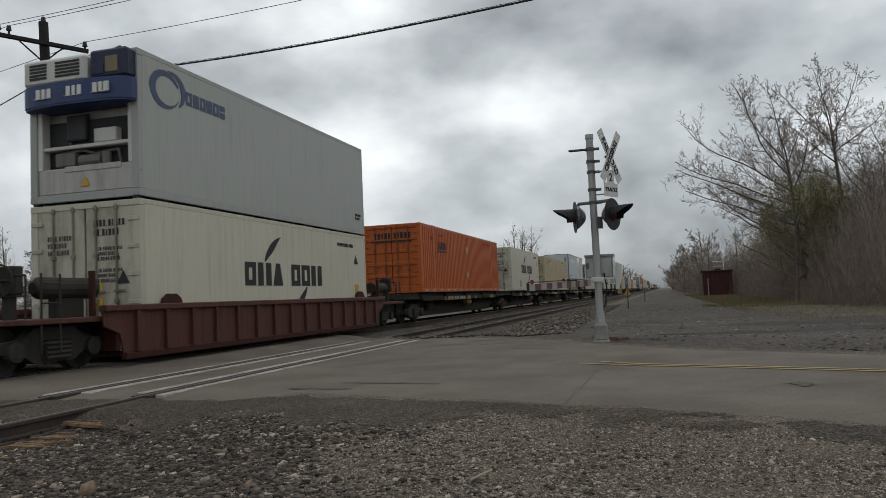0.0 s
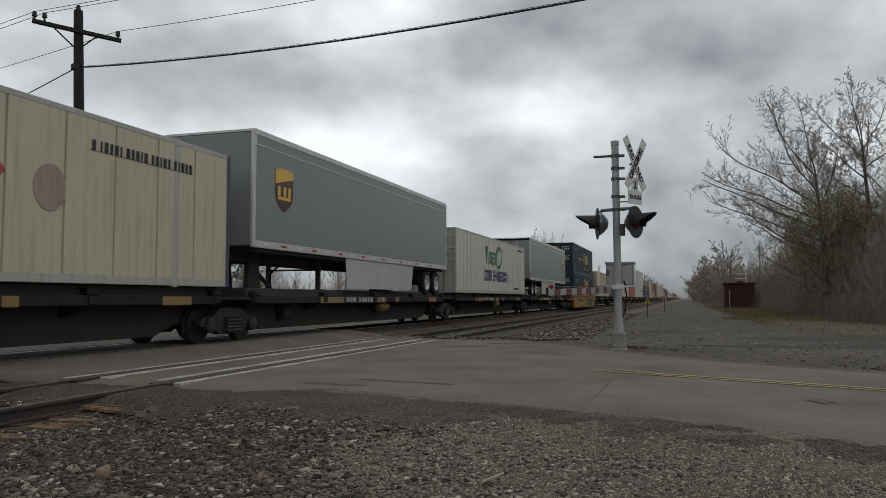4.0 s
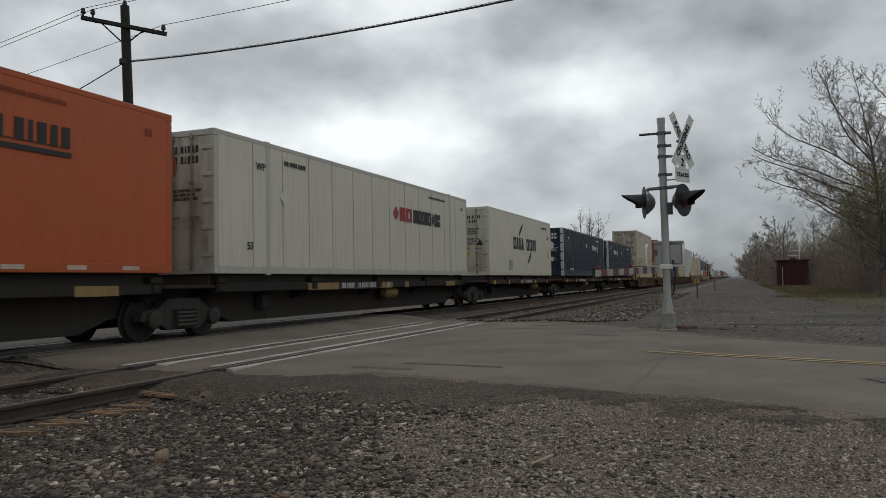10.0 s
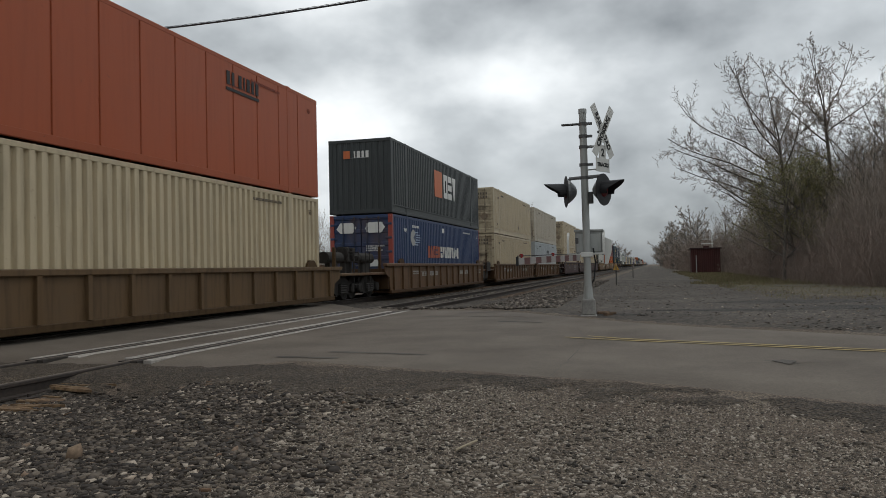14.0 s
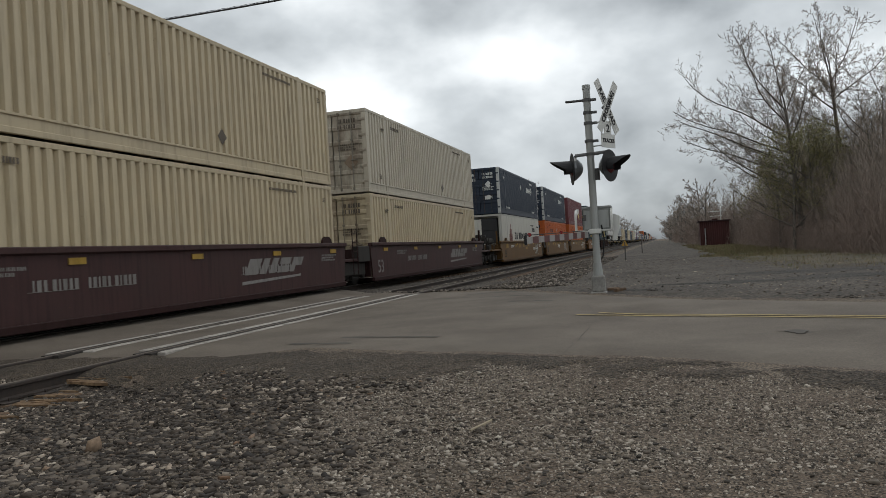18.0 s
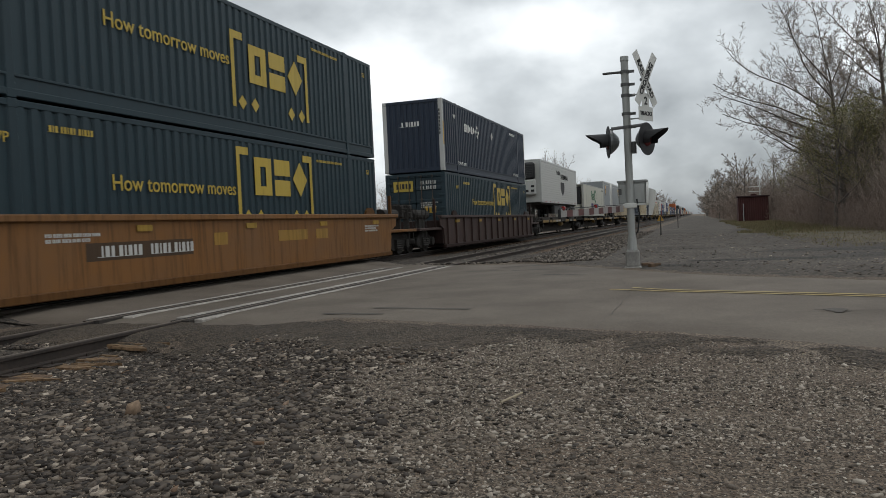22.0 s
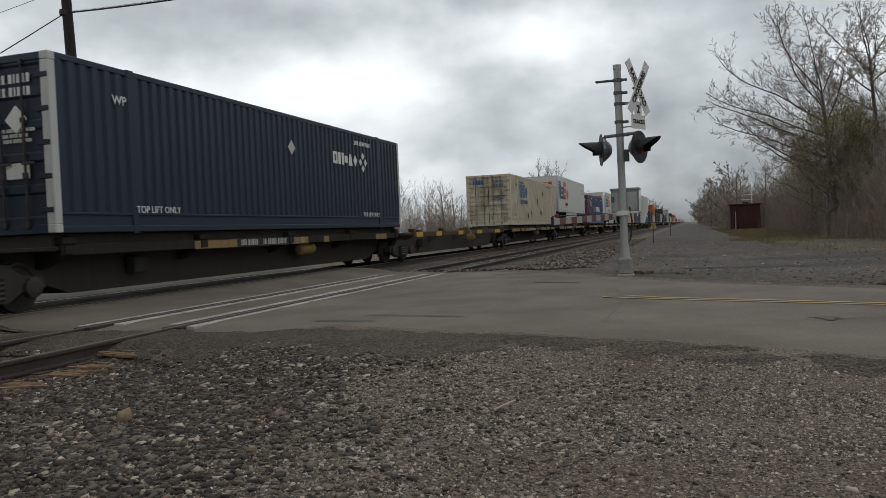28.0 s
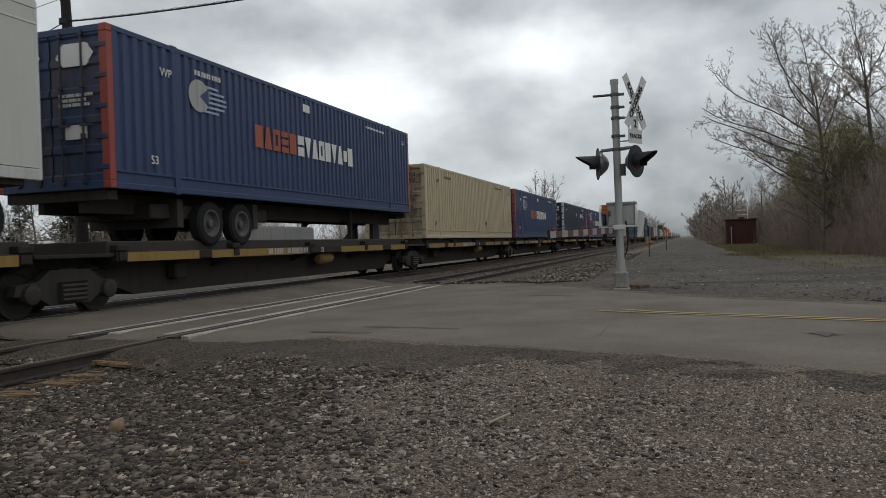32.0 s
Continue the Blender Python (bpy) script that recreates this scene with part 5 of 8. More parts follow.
def near_edge_y(x):
    for (a, b), (c, d) in zip(NEAR, NEAR[1:]):
        if a <= x <= c:
            return b + (d - b) * (x - a) / (c - a)
    return 7.0


def fore_z(x, y):
    a, b = bed(x, y), bed_top(x, y)
    return max(a, b) if x < -3.4 else a


def crumb(x):
    """How far the dark crumbled asphalt reaches from the road."""
    return 0.5 + 0.25 * noise.noise(Vector((x * 0.8, 1.0, 8))) + 0.95 * smooth((-1.3 - x) / 1.4)


def coarse_share(x, y):
    """How much of the ground here is coarse ballast: 1 by the track, 0 on the fine gravel."""
    return smooth(0.5 + (-2.35 - 0.16 * (y - 3) + 0.7 * noise.noise(Vector((x, y, 0))) - x) / 2.2) * smooth((near_edge_y(x) - 0.75 * crumb(x) - y) / (0.5 * crumb(x)))


rnd = random.Random(31)
p, z = stone_field(40000, -8.5, 1.0, 2.2, 8.4, 0.0225, 3, lambda x, y: rnd.random() < coarse_share(x, y) and not (-9.2 < x < -6.7 and abs((y - 1.5) / 0.5 - round((y - 1.5) / 0.5)) < 0.25), fore_z)
scatter("ballast_stones", "loose grey ballast stones beside the track", p, z, STONES, 5, 0.46)


def gravel_share(x, y):
    return (1 - 0.55 * coarse_share(x, y)) * (0.3 * smooth((near_edge_y(x) - 0.05 - y) / 0.2) + 0.7 * smooth((near_edge_y(x) - 0.6 * crumb(x) - y) / (0.7 * crumb(x)))) * (0.4 + 0.6 * smooth(0.7 + 1.5 * noise.noise(Vector((x * 0.7, y * 0.9, 3)))))


p, z = stone_field(140000, -5.5, 4.2, 2.3, 8.4, 0.0092, 4, lambda x, y: rnd.random() < gravel_share(x, y), fore_z, 0.85)
scatter("crushed_stone", "fine crushed grey stone on the ground", p, z, PEBBLE, 6, 0.7, False, True)
p, z = stone_field(7500, -4.5, 4.2, 2.2, 8.0, 0.0155, 14, lambda x, y: rnd.random() < gravel_share(x, y) * (0.2 + 0.8 * smooth(1.2 - abs(x + 1.1) / 1.3) * smooth((7.2 - y) / 2.0)), fore_z)
scatter("loose_stones", "scattered flat grey stones on fine gravel", p, z, PEBBLE, 16, 0.45)


def crumble():
    """Dark crumbled asphalt along the road edge, lying on the gravel with a ragged outline."""
    xs, ys = steps((-9.1, 5.0, 0.11)), steps((4.6, 9.2, 0.11))

    def top(x, y):
        d = near_edge_y(x) - y
        w = crumb(x)
        e = min((w - d) / 0.6, (d + 0.12) / 0.14)
        return fore_z(x, y) + min(0.02, max(-0.05, 0.03 * e + 0.045 * noise.noise(Vector((x * 3.1, y * 3.1, 1))) + 0.02 * noise.noise(Vector((x * 9, y * 9, 1)))))

    sheet("road_edge", xs, ys, top, PATCH, "dark crumbled asphalt along the road edge", "road edge", keep=lambda x, y: -0.25 < near_edge_y(x) - y < 2.0)


crumble()
p, z = stone_field(18000, -9.8, -2.2, 19.0, 60.0, 0.034, 7, lambda x, y: y > (21.8 if x < -5 else 17.2 + (-2.4 - x) * 1.55) and x < -2.3 - 0.02 * (y - 20), lambda x, y: max(bed(x, y), bed_top(x, y) + 0.16 * smooth((x + 6.0) / 2.0)) if y > 22.3 and x < -3.4 else bed(x, y) + 0.02, 2.0)
scatter("ballast_stones", "pale ballast stones piled beside the rails", p, z, island_mat("pale_ballast", [(0.0, (0.026, 0.021, 0.017)), (0.4, (0.075, 0.062, 0.050)), (0.8, (0.15, 0.126, 0.102)), (1.0, (0.28, 0.24, 0.20))]), 8)
p, z = stone_field(16000, -2.4, 9.0, 13.0, 50.0, 0.024, 9, lambda x, y: y > 15.5 - 0.9 * x if x < 3 else y > 13, lambda x, y: bed(x, y), 1.8)
scatter("lot_stones", "dark gravel of the access lot", p, z, STONES, 10)



def far_edge_y(x):
    for (a, b), (c, d) in zip(FAR, FAR[1:]):
        if a <= x <= c:
            return b + (d - b) * (x - a) / (c - a)
    return 14.0


sheet("gravel_lot", steps((-3.6, 14, 0.4)), steps((9, 30, 0.4), (30, 70, 2.0), (70, 400, 15)), lambda x, y: bed(x, y) + 0.02 * smooth((y - far_edge_y(x) - 0.1 + 0.3 * noise.noise(Vector((x, y, 2)))) / 0.5) * smooth((x + 3.6) / 0.8) - 0.004, LOT, "dark brown-grey gravel lot and track beside the railway", "gravel", keep=lambda x, y: y > far_edge_y(x))
DAMP = rough_mat("damp_soil", [(0.25, (0.014, 0.012, 0.010)), (0.6, (0.034, 0.029, 0.024)), (0.85, (0.07, 0.06, 0.05))], 20, 0.8, 0.02, 0.88, 0.8, 24)
for cx, cy, rx, ry, sd in ((1.6, 17.6, 1.9, 0.5, 1), (4.6, 18.2, 2.4, 0.8, 2), (3.4, 21.0, 2.2, 0.9, 3), (-0.6, 16.2, 0.5, 0.25, 4)):
    ring = [(cx + rx * math.cos(a) * (1 + 0.5 * noise.noise(Vector((3 * math.cos(a), 3 * math.sin(a), sd)))), cy + ry * math.sin(a) * (1 + 0.5 * noise.noise(Vector((3 * math.cos(a), 3 * math.sin(a), sd + 7))))) for a in [i * math.pi / 24 for i in range(48)]]
    vs = [(x, y, bed(x, y) + 0.012) for x, y in ring] + [(0.5 * (x + cx), 0.5 * (y + cy), bed(0.5 * (x + cx), 0.5 * (y + cy)) + 0.034) for x, y in ring] + [(cx, cy, bed(cx, cy) + 0.034)]
    fs = [(i, (i + 1) % 48, 48 + (i + 1) % 48, 48 + i) for i in range(48)] + [(48 + i, 48 + (i + 1) % 48, 96) for i in range(48)]
    tagged(part("damp_patch", MB().add(vs, fs), DAMP), "dark damp patch of soil in the gravel lot", "soil", kind="structure")
# single rock, twig and drain lid
rock = scatter("rock", "tan rock among the ballast stones", [(-3.85, 4.42, -0.07)], [0.10], island_mat("tan_rock", [(0.0, (0.20, 0.14, 0.09)), (1.0, (0.22, 0.15, 0.10))]), 21, 0.75, True)
rock["kind"] = "thing"
rock["category"] = "rock"
tagged(part("dry_twig", MB().path([(-1.30, 4.98, -0.06), (-1.26, 5.09, -0.055), (-1.21, 5.24, -0.05)], 0.008, 6).path([(-1.26, 5.09, -0.055), (-1.22, 5.10, -0.05)], 0.004, 5), paint((0.33, 0.28, 0.2), 0.8)), "pale dry twig lying on the gravel", "twig")
tagged(part("drain_lid", MB().slab_z([(0.7, 17.15), (1.35, 17.25), (1.5, 17.75), (0.85, 17.65)], 0.09, 0.13).slab_z([(0.78, 17.22), (1.28, 17.3), (1.4, 17.68), (0.9, 17.6)], 0.13, 0.136), paint((0.02, 0.02, 0.02), 0.6, 0.5, 0.3, 0.4)), "dark iron drain lid set in the gravel lot", "drain")
for k, (x, y, a) in enumerate(((-1.0, 16.35, 0.3), (-0.86, 16.12, 0.7))):
    tagged(part("timber_block", MB().box(-0.13, 0.13, -0.06, 0.06, 0.0, 0.09, 0.015), TIE), "broken dark timber block at the mast foot", "timber", "timber blocks").matrix_basis = Matrix.Translation((x, y, 0.10)) @ Matrix.Rotation(a, 4, "Z")
SPL = rough_mat("split_wood", [(0.25, (0.05, 0.03, 0.018)), (0.5, (0.17, 0.105, 0.055)), (0.8, (0.32, 0.22, 0.13))], 16, 0.8, 0.02, 0.9, 3.0, 0.0, True)
rnd = random.Random(4)
for i in range(8):
    y = 4.0 + i * 0.5
    for k in range(rnd.choice((4, 5, 6))):
        x, L, w = rnd.uniform(-6.7, -6.2), rnd.uniform(0.10, 0.30), rnd.uniform(0.02, 0.055)
        mb = MB().slab_z([(-L, -w), (-L * 0.2, -w * 1.2), (L * 0.7, -w * 0.6), (L, 0.0), (L * 0.5, w), (-L * 0.3, w * 0.7), (-L * 0.9, w)], -0.02, 0.012)
        tagged(part("tie_splinter", mb, SPL), "split tan-brown wood of a decayed tie end", "timber", "decayed tie ends").matrix_basis = Matrix.Translation((x, y + rnd.uniform(-0.16, 0.16), fore_z(x, y) + 0.012 + 0.004 * k)) @ Matrix.Rotation(rnd.uniform(-0.22, 0.22), 4, "Z") @ Matrix.Rotation(rnd.uniform(-0.06, 0.06), 4, "Y")

# ---- crossing signal ----
STEEL = paint((0.34, 0.35, 0.335), 0.5, 0.45, 0.2, 0.2)
SIGNW = paint((0.56, 0.56, 0.53), 0.5, 0.25, 0.0, 0.1)
MX, MY, MZ = -1.28, 16.05, 0.11


def facing(p, yaw):
    """A pose at p whose -y side faces the traffic, turned by yaw."""
    return Matrix.Translation(p) @ Matrix.Rotation(radians(yaw), 4, "Z")


def build_signal():
    t = thing("crossing_signal", "silver crossing signal mast with crossed boards and lights", "crossing signal")
    t.matrix_basis = Matrix.Translation((MX, MY, MZ))
    part("foundation", MB().box(-0.17, 0.17, -0.17, 0.17, -0.3, 0.03, 0.02).box(-0.135, 0.135, -0.135, 0.135, 0.02, 0.36, 0.03), CONCRETE, t, "pale grey concrete base")
    part("mast", MB().tube((0, 0, 0.3), (-0.02, 0, 4.26), 0.075, 20).tube((-0.02, 0, 4.2), (-0.02, 0, 4.29), 0.085, 20), STEEL, t, "weathered silver steel mast")
    part("base_flange", MB().tube((0, 0, 0.32), (0, 0, 0.62), 0.105, 16, 0.085), STEEL, t)
    for z in (3.98, 3.72, 3.50, 3.13, 2.86):
        part("clamp", MB().tube((-0.02, 0, z - 0.03), (-0.02, 0, z + 0.03), 0.092, 14).box(0.05, 0.17, -0.03, 0.03, z - 0.025, z + 0.025, 0.005), paint((0.10, 0.10, 0.10), 0.6), t)
    part("top_arm", MB().box(-0.46, 0.04, -0.05, 0.05, 3.965, 4.0, 0.008), paint((0.09, 0.09, 0.09), 0.6), t, "short dark arm")
    # crossed boards face along the road, seen aslant
    yaw = 61
    xb = part("crossbuck", MB().tube((0, 0.0, 0), (0, 0.1, 0), 0.03, 8), paint((0.1, 0.1, 0.1), 0.6), t)
    xb.matrix_basis = facing((0.375, -0.12, 3.78), yaw)
    for lean, txt in ((1, "RAIL  ROAD"), (-1, "CROSSING")):
        b = part("board", MB().box(-0.61, 0.61, -0.012 - (0.02 if lean < 0 else 0), -0.002 - (0.02 if lean < 0 else 0), -0.098, 0.098, 0.004), SIGNW, xb, "white board with black letters")
        b.matrix_basis = Matrix.Rotation(radians(56 * lean), 4, "Y")
        end_text(txt, 0.16, BLACK, b, 0, -0.04 if lean < 0 else -0.017, 0)
    s2 = part("track_count_sign", MB().box(-0.25, 0.25, -0.012, 0.0, -0.15, 0.13, 0.004).slab_y([(-0.12, 0.13), (0.12, 0.13), (0.12, 0.36), (0.07, 0.40), (-0.07, 0.40), (-0.12, 0.36)], -0.012, 0.0), SIGNW, t, "white track number sign")
    s2.matrix_basis = facing((0.365, -0.10, 3.10), yaw)
    end_text("2", 0.22, BLACK, s2, 0, -0.016, 0.24)
    end_text("TRACKS", 0.115, BLACK, s2, 0, -0.016, -0.01)
    for z in (3.02, 3.5):
        part("sign_bracket", MB().tube((0.05, 0, z), (0.34, -0.08, z), 0.014, 6), STEEL, t)
    part("light_arm", MB().tube((-0.33, 0.05, 2.86), (0.33, -0.04, 2.88), 0.035, 10).tube((-0.33, 0.05, 2.86), (-0.34, 0.05, 2.72), 0.03, 8).tube((0.33, -0.04, 2.88), (0.33, -0.04, 2.76), 0.03, 8), paint((0.16, 0.16, 0.16), 0.55), t)
    hood = paint((0.018, 0.018, 0.02), 0.55, 0.3)
    red = paint((0.09, 0.008, 0.010), 0.3, 0.1)
    for px, py, a, nm in ((0.37, -0.08, 65, "dark round signal light with a long hood"), (-0.40, 0.04, -76, "dark round signal light turned away")):
        h = part("signal_light", MB().add(*disc((0, -0.01, 0), 0.33, 0.012, 28)), hood, t, nm)
        h.matrix_basis = facing((px, py, 2.59), a)
        part("lamp_housing", MB().add(*turned([(0.0, 0.26), (0.06, 0.24), (0.14, 0.17), (0.2, 0.10), (0.22, 0.03)], 20)), paint((0.16, 0.165, 0.17), 0.35, 0.3, 0.5), h, "dull silver lamp back")
        part("lens", MB().add(*turned([(-0.05, 0.02), (-0.045, 0.09), (-0.03, 0.14), (-0.01, 0.155)], 20)), red, h, "red lens")
        part("visor", MB().add(*half_hood(0.165, 0.46, 18)), hood, h)
    part("bell", MB().tube((0.11, -0.02, 2.32), (0.11, -0.02, 2.56), 0.05, 10), paint((0.07, 0.07, 0.07), 0.6), t)
    # gate machine
    part("gate_machine", MB().box(-0.25, 0.31, 0.10, 0.50, 1.28, 1.76, 0.025).box(-0.27, 0.33, 0.08, 0.52, 1.74, 1.79, 0.01), paint((0.25, 0.26, 0.25), 0.5, 0.5, 0.0, 0.3), t, "grey gate machine housing")
    part("machine_door", MB().box(-0.22, 0.02, 0.085, 0.10, 1.33, 1.70, 0.008), STEEL, t)
    part("machine_door", MB().box(0.05, 0.28, 0.085, 0.10, 1.33, 1.70, 0.008), STEEL, t)
    part("machine_bracket", MB().box(-0.43, 0.36, 0.02, 0.09, 1.265, 1.305, 0.008).box(-0.12, 0.12, -0.1, 0.12, 1.22, 1.32, 0.01), SIGNW, t, "pale mounting plate")
    for x in (-0.39, 0.335):
        part("counterweight_arm", MB().slab_x([(-0.02, 1.30), (0.05, 1.30), (0.05, 1.60), (0.16, 1.70), (0.14, 1.74), (0.02, 1.66), (-0.02, 1.58)], x - 0.022, x + 0.022), SIGNW, t, "white counterweight arm")
    part("counterweight", MB().slab_y([(0.34, 1.06), (0.40, 1.06), (0.47, 1.30), (0.49, 1.56), (0.36, 1.62)], 0.10, 0.34), SIGNW, t, "white counterweight plate")
    part("machine_latch", MB().box(-0.24, -0.18, 0.06, 0.085, 1.5, 1.62), paint((0.10, 0.10, 0.10), 0.6), t)
    part("machine_latch", MB().box(0.0, 0.04, 0.07, 0.085, 1.42, 1.5), paint((0.10, 0.10, 0.10), 0.6), t)
    part("cable_conduit", MB().path([(0.12, 0.06, 1.40), (0.16, 0.08, 1.1), (0.12, 0.08, 0.75), (0.03, 0.09, 0.62), (-0.02, 0.09, 0.9)], 0.016, 6), BLACK, t)
    # lowered gate arm over the lane
    g = thing("gate_arm", "lowered red and white striped crossing gate arm", "gate arm")
    tip, root = Vector((-1.98, 11.6, 1.24)), Vector((MX - 0.15, MY - 0.1, 1.32))
    d = tip - root
    n = 13
    for i in range(n):
        a, b = root + d * (i / n), root + d * ((i + 1) / n)
        w = 0.062 - 0.012 * i / n
        s = Vector((d.y, -d.x, 0)).normalized() * 0.012
        up = Vector((0, 0, w))
        vs = [a - s - up, a + s - up, a + s + up, a - s + up, b - s - up, b + s - up, b + s + up, b - s + up]
        part("red_stripe" if i % 2 else "white_stripe", MB().add(vs, [(0, 1, 2, 3), (7, 6, 5, 4), (0, 4, 5, 1), (1, 5, 6, 2), (2, 6, 7, 3), (3, 7, 4, 0)]), paint((0.105, 0.042, 0.040), 0.6, 0.5) if i % 2 else paint((0.29, 0.28, 0.27), 0.6, 0.5), g)
    e = root + d * 1.0
    part("end_cap", MB().box(e.x - 0.02, e.x + 0.02, e.y - 0.03, e.y, e.z - 0.07, e.z + 0.07), BLACK, g)
    for f in (0.95, 0.5):
        q = root + d * f
        part("gate_lamp", MB().tube((q.x, q.y - 0.03, q.z + 0.085), (q.x, q.y + 0.03, q.z + 0.085), 0.03, 12).box(q.x - 0.01, q.x + 0.01, q.y - 0.02, q.y + 0.02, q.z + 0.04, q.z + 0.07), paint((0.25, 0.02, 0.02), 0.25, 0.2), g, "small red gate lamp")
    w0, w1 = root + Vector((0, 0, 0.08)), e + Vector((0, 0, 0.08))
    part("lamp_wire", MB().tube(tuple(w0), tuple(w1), 0.008, 6), BLACK, g)


def disc(c, r, th, n):
    vs, fs = [], []
    for y in (c[1], c[1] + th):
        for i in range(n):
            a = 2 * math.pi * i / n
            vs.append((c[0] + r * math.cos(a), y, c[2] + r * math.sin(a)))
    fs = [tuple(range(n)), tuple(range(2 * n - 1, n - 1, -1))] + [((i + 1) % n, i, n + i, n + (i + 1) % n) for i in range(n)]
    return vs, fs


def turned(profile, n):
    """A body turned about the y axis: profile of (y, radius)."""
    vs, fs = [], []
    for y, r in profile:
        for i in range(n):
            a = 2 * math.pi * i / n
            vs.append((r * math.cos(a), y, r * math.sin(a)))
    for j in range(len(profile) - 1):
        for i in range(n):
            k = (i + 1) % n
            fs.append((j * n + k, j * n + i, (j + 1) * n + i, (j + 1) * n + k))
    fs += [tuple(range(n)), tuple(range(len(profile) * n - 1, (len(profile) - 1) * n - 1, -1))]
    return vs, fs


def half_hood(r, L, n):
    """A visor: the upper part of a tube that runs towards -y, cut aslant."""
    vs, fs = [], []
    for th in (0.0, 0.008):
        for i in range(n + 1):
            a = math.pi * (-0.18 + 1.36 * i / n)
            l = L * (0.35 + 0.65 * max(0.0, math.sin(a)) ** 0.8)
            for y in (0.0, -l):
                vs.append(((r + th) * math.cos(a), y, (r + th) * math.sin(a)))
    m = 2 * (n + 1)
    for i in range(n):
        a = 2 * i
        fs += [(a, a + 1, a + 3, a + 2), (m + a, m + a + 2, m + a + 3, m + a + 1), (a + 1, m + a + 1, m + a + 3, a + 3), (a, a + 2, m + a + 2, m + a)]
    return vs, fs


build_signal()

# ---- marker posts ----
for x, y, col, tri in ((-1.95, 44.2, (0.42, 0.24, 0.04), True), (-1.57, 67.6, (0.3, 0.25, 0.22), False)):
    t = thing("marker_post", "small yellow triangle marker on a thin post" if tri else "small white marker on a thin post", "marker sign")
    part("post", MB().tube((x, y, -0.1), (x, y, 1.1), 0.035, 8), paint((0.08, 0.075, 0.07), 0.7), t, "thin dark post")
    o = [(x - 0.19, 0.86), (x + 0.19, 0.86), (x, 1.2)] if tri else [(x - 0.15, 0.85), (x + 0.15, 0.85), (x + 0.05, 1.12), (x - 0.05, 1.12)]
    part("plate", MB().slab_y(o, y - 0.02, y - 0.005), paint(col, 0.5, 0.3), t)

# ---- utility pole and wires ----
PX, PY = -17.1, 18.1


def sag(p, q, drop, n=24):
    p, q = Vector(p), Vector(q)
    return [tuple(p.lerp(q, i / n) - Vector((0, 0, 4 * drop * (i / n) * (1 - i / n)))) for i in range(n + 1)]


def build_pole():
    t = thing("utility_pole", "dark wooden utility pole with one crossarm", "utility pole")
    wood = rough_mat("dark_pole", [(0.3, (0.008, 0.0075, 0.007)), (0.7, (0.024, 0.021, 0.019))], 9, 0.4, 0.01, 0.9)
    part("pole", MB().tube((PX + 0.30, PY + 0.15, -0.5), (PX, PY, 9.75), 0.19, 12, 0.13), wood, t)
    d = Vector((0.74, 0.67, 0)).normalized()
    c = Vector((PX, PY, 9.08)) - Vector((d.y, -d.x, 0)) * -0.16
    a, b = c - d * 1.2 + Vector((0, 0, 0.13)), c + d * 1.2 - Vector((0, 0, 0.13))
    part("crossarm", MB().tube(a, b, 0.075, 4), wood, t)
    for s in (-1, 1):
        part("arm_brace", MB().tube(c + d * (0.62 * s), Vector((PX, PY, 8.55)), 0.022, 6), wood, t)
    top = Vector((PX, PY, 9.75))
    pins = [a + d * 0.06, a + d * 0.32, b - d * 0.1]
    for p in pins + [top - Vector((0, 0, 0.12))]:
        part("insulator", MB().tube(p, p + Vector((0, 0, 0.16)), 0.03, 8).tube(p + Vector((0, 0, 0.14)), p + Vector((0, 0, 0.28)), 0.075, 10, 0.05), BLACK, t)
    wire = paint((0.02, 0.02, 0.021), 0.6, 0.2)
    along = Vector((0.986, -0.167, 0))
    for p in (pins[0], pins[1], pins[2]):
        q = p + Vector((0, 0, 0.28))
        tagged(part("power_wire", MB().path(sag(q, q + along * 31, 0.5), 0.009, 5).path(sag(q, q - along * 46, 0.8), 0.009, 5), wire), "thin overhead power wire", "wire", "overhead wires", "structure")
    k = Vector((PX, PY, 8.02))
    tagged(part("overhead_cable", MB().path(sag(k, (13.0, 13.0, 8.15), 0.82, 40), 0.022, 6), wire), "black overhead telephone cable", "cable", kind="structure")
    tagged(part("cable_lashing", MB().path([(p[0], p[1], p[2] + 0.03 + 0.012 * (i % 2)) for i, p in enumerate(sag(k, (13.0, 13.0, 8.15), 0.82, 160))], 0.006, 4), wire), "lashing wire wound along the cable", "cable", kind="structure")
    tagged(part("guy_wire", MB().path(sag(k, (PX - 8.6, PY - 8.2, 0.0), 0.25, 12), 0.016, 5), wire), "black guy wire from pole to ground", "wire", kind="structure")
    part("clamp", MB().tube((PX, PY, 7.95), (PX, PY, 8.1), 0.16, 10), BLACK, t)
    p2 = thing("utility_pole", "dark wooden utility pole beside the road", "utility pole")
    part("pole", MB().tube((13.0, 13.0, -0.5), (13.0, 13.0, 9.8), 0.18, 12, 0.13), wood, p2)


build_pole()

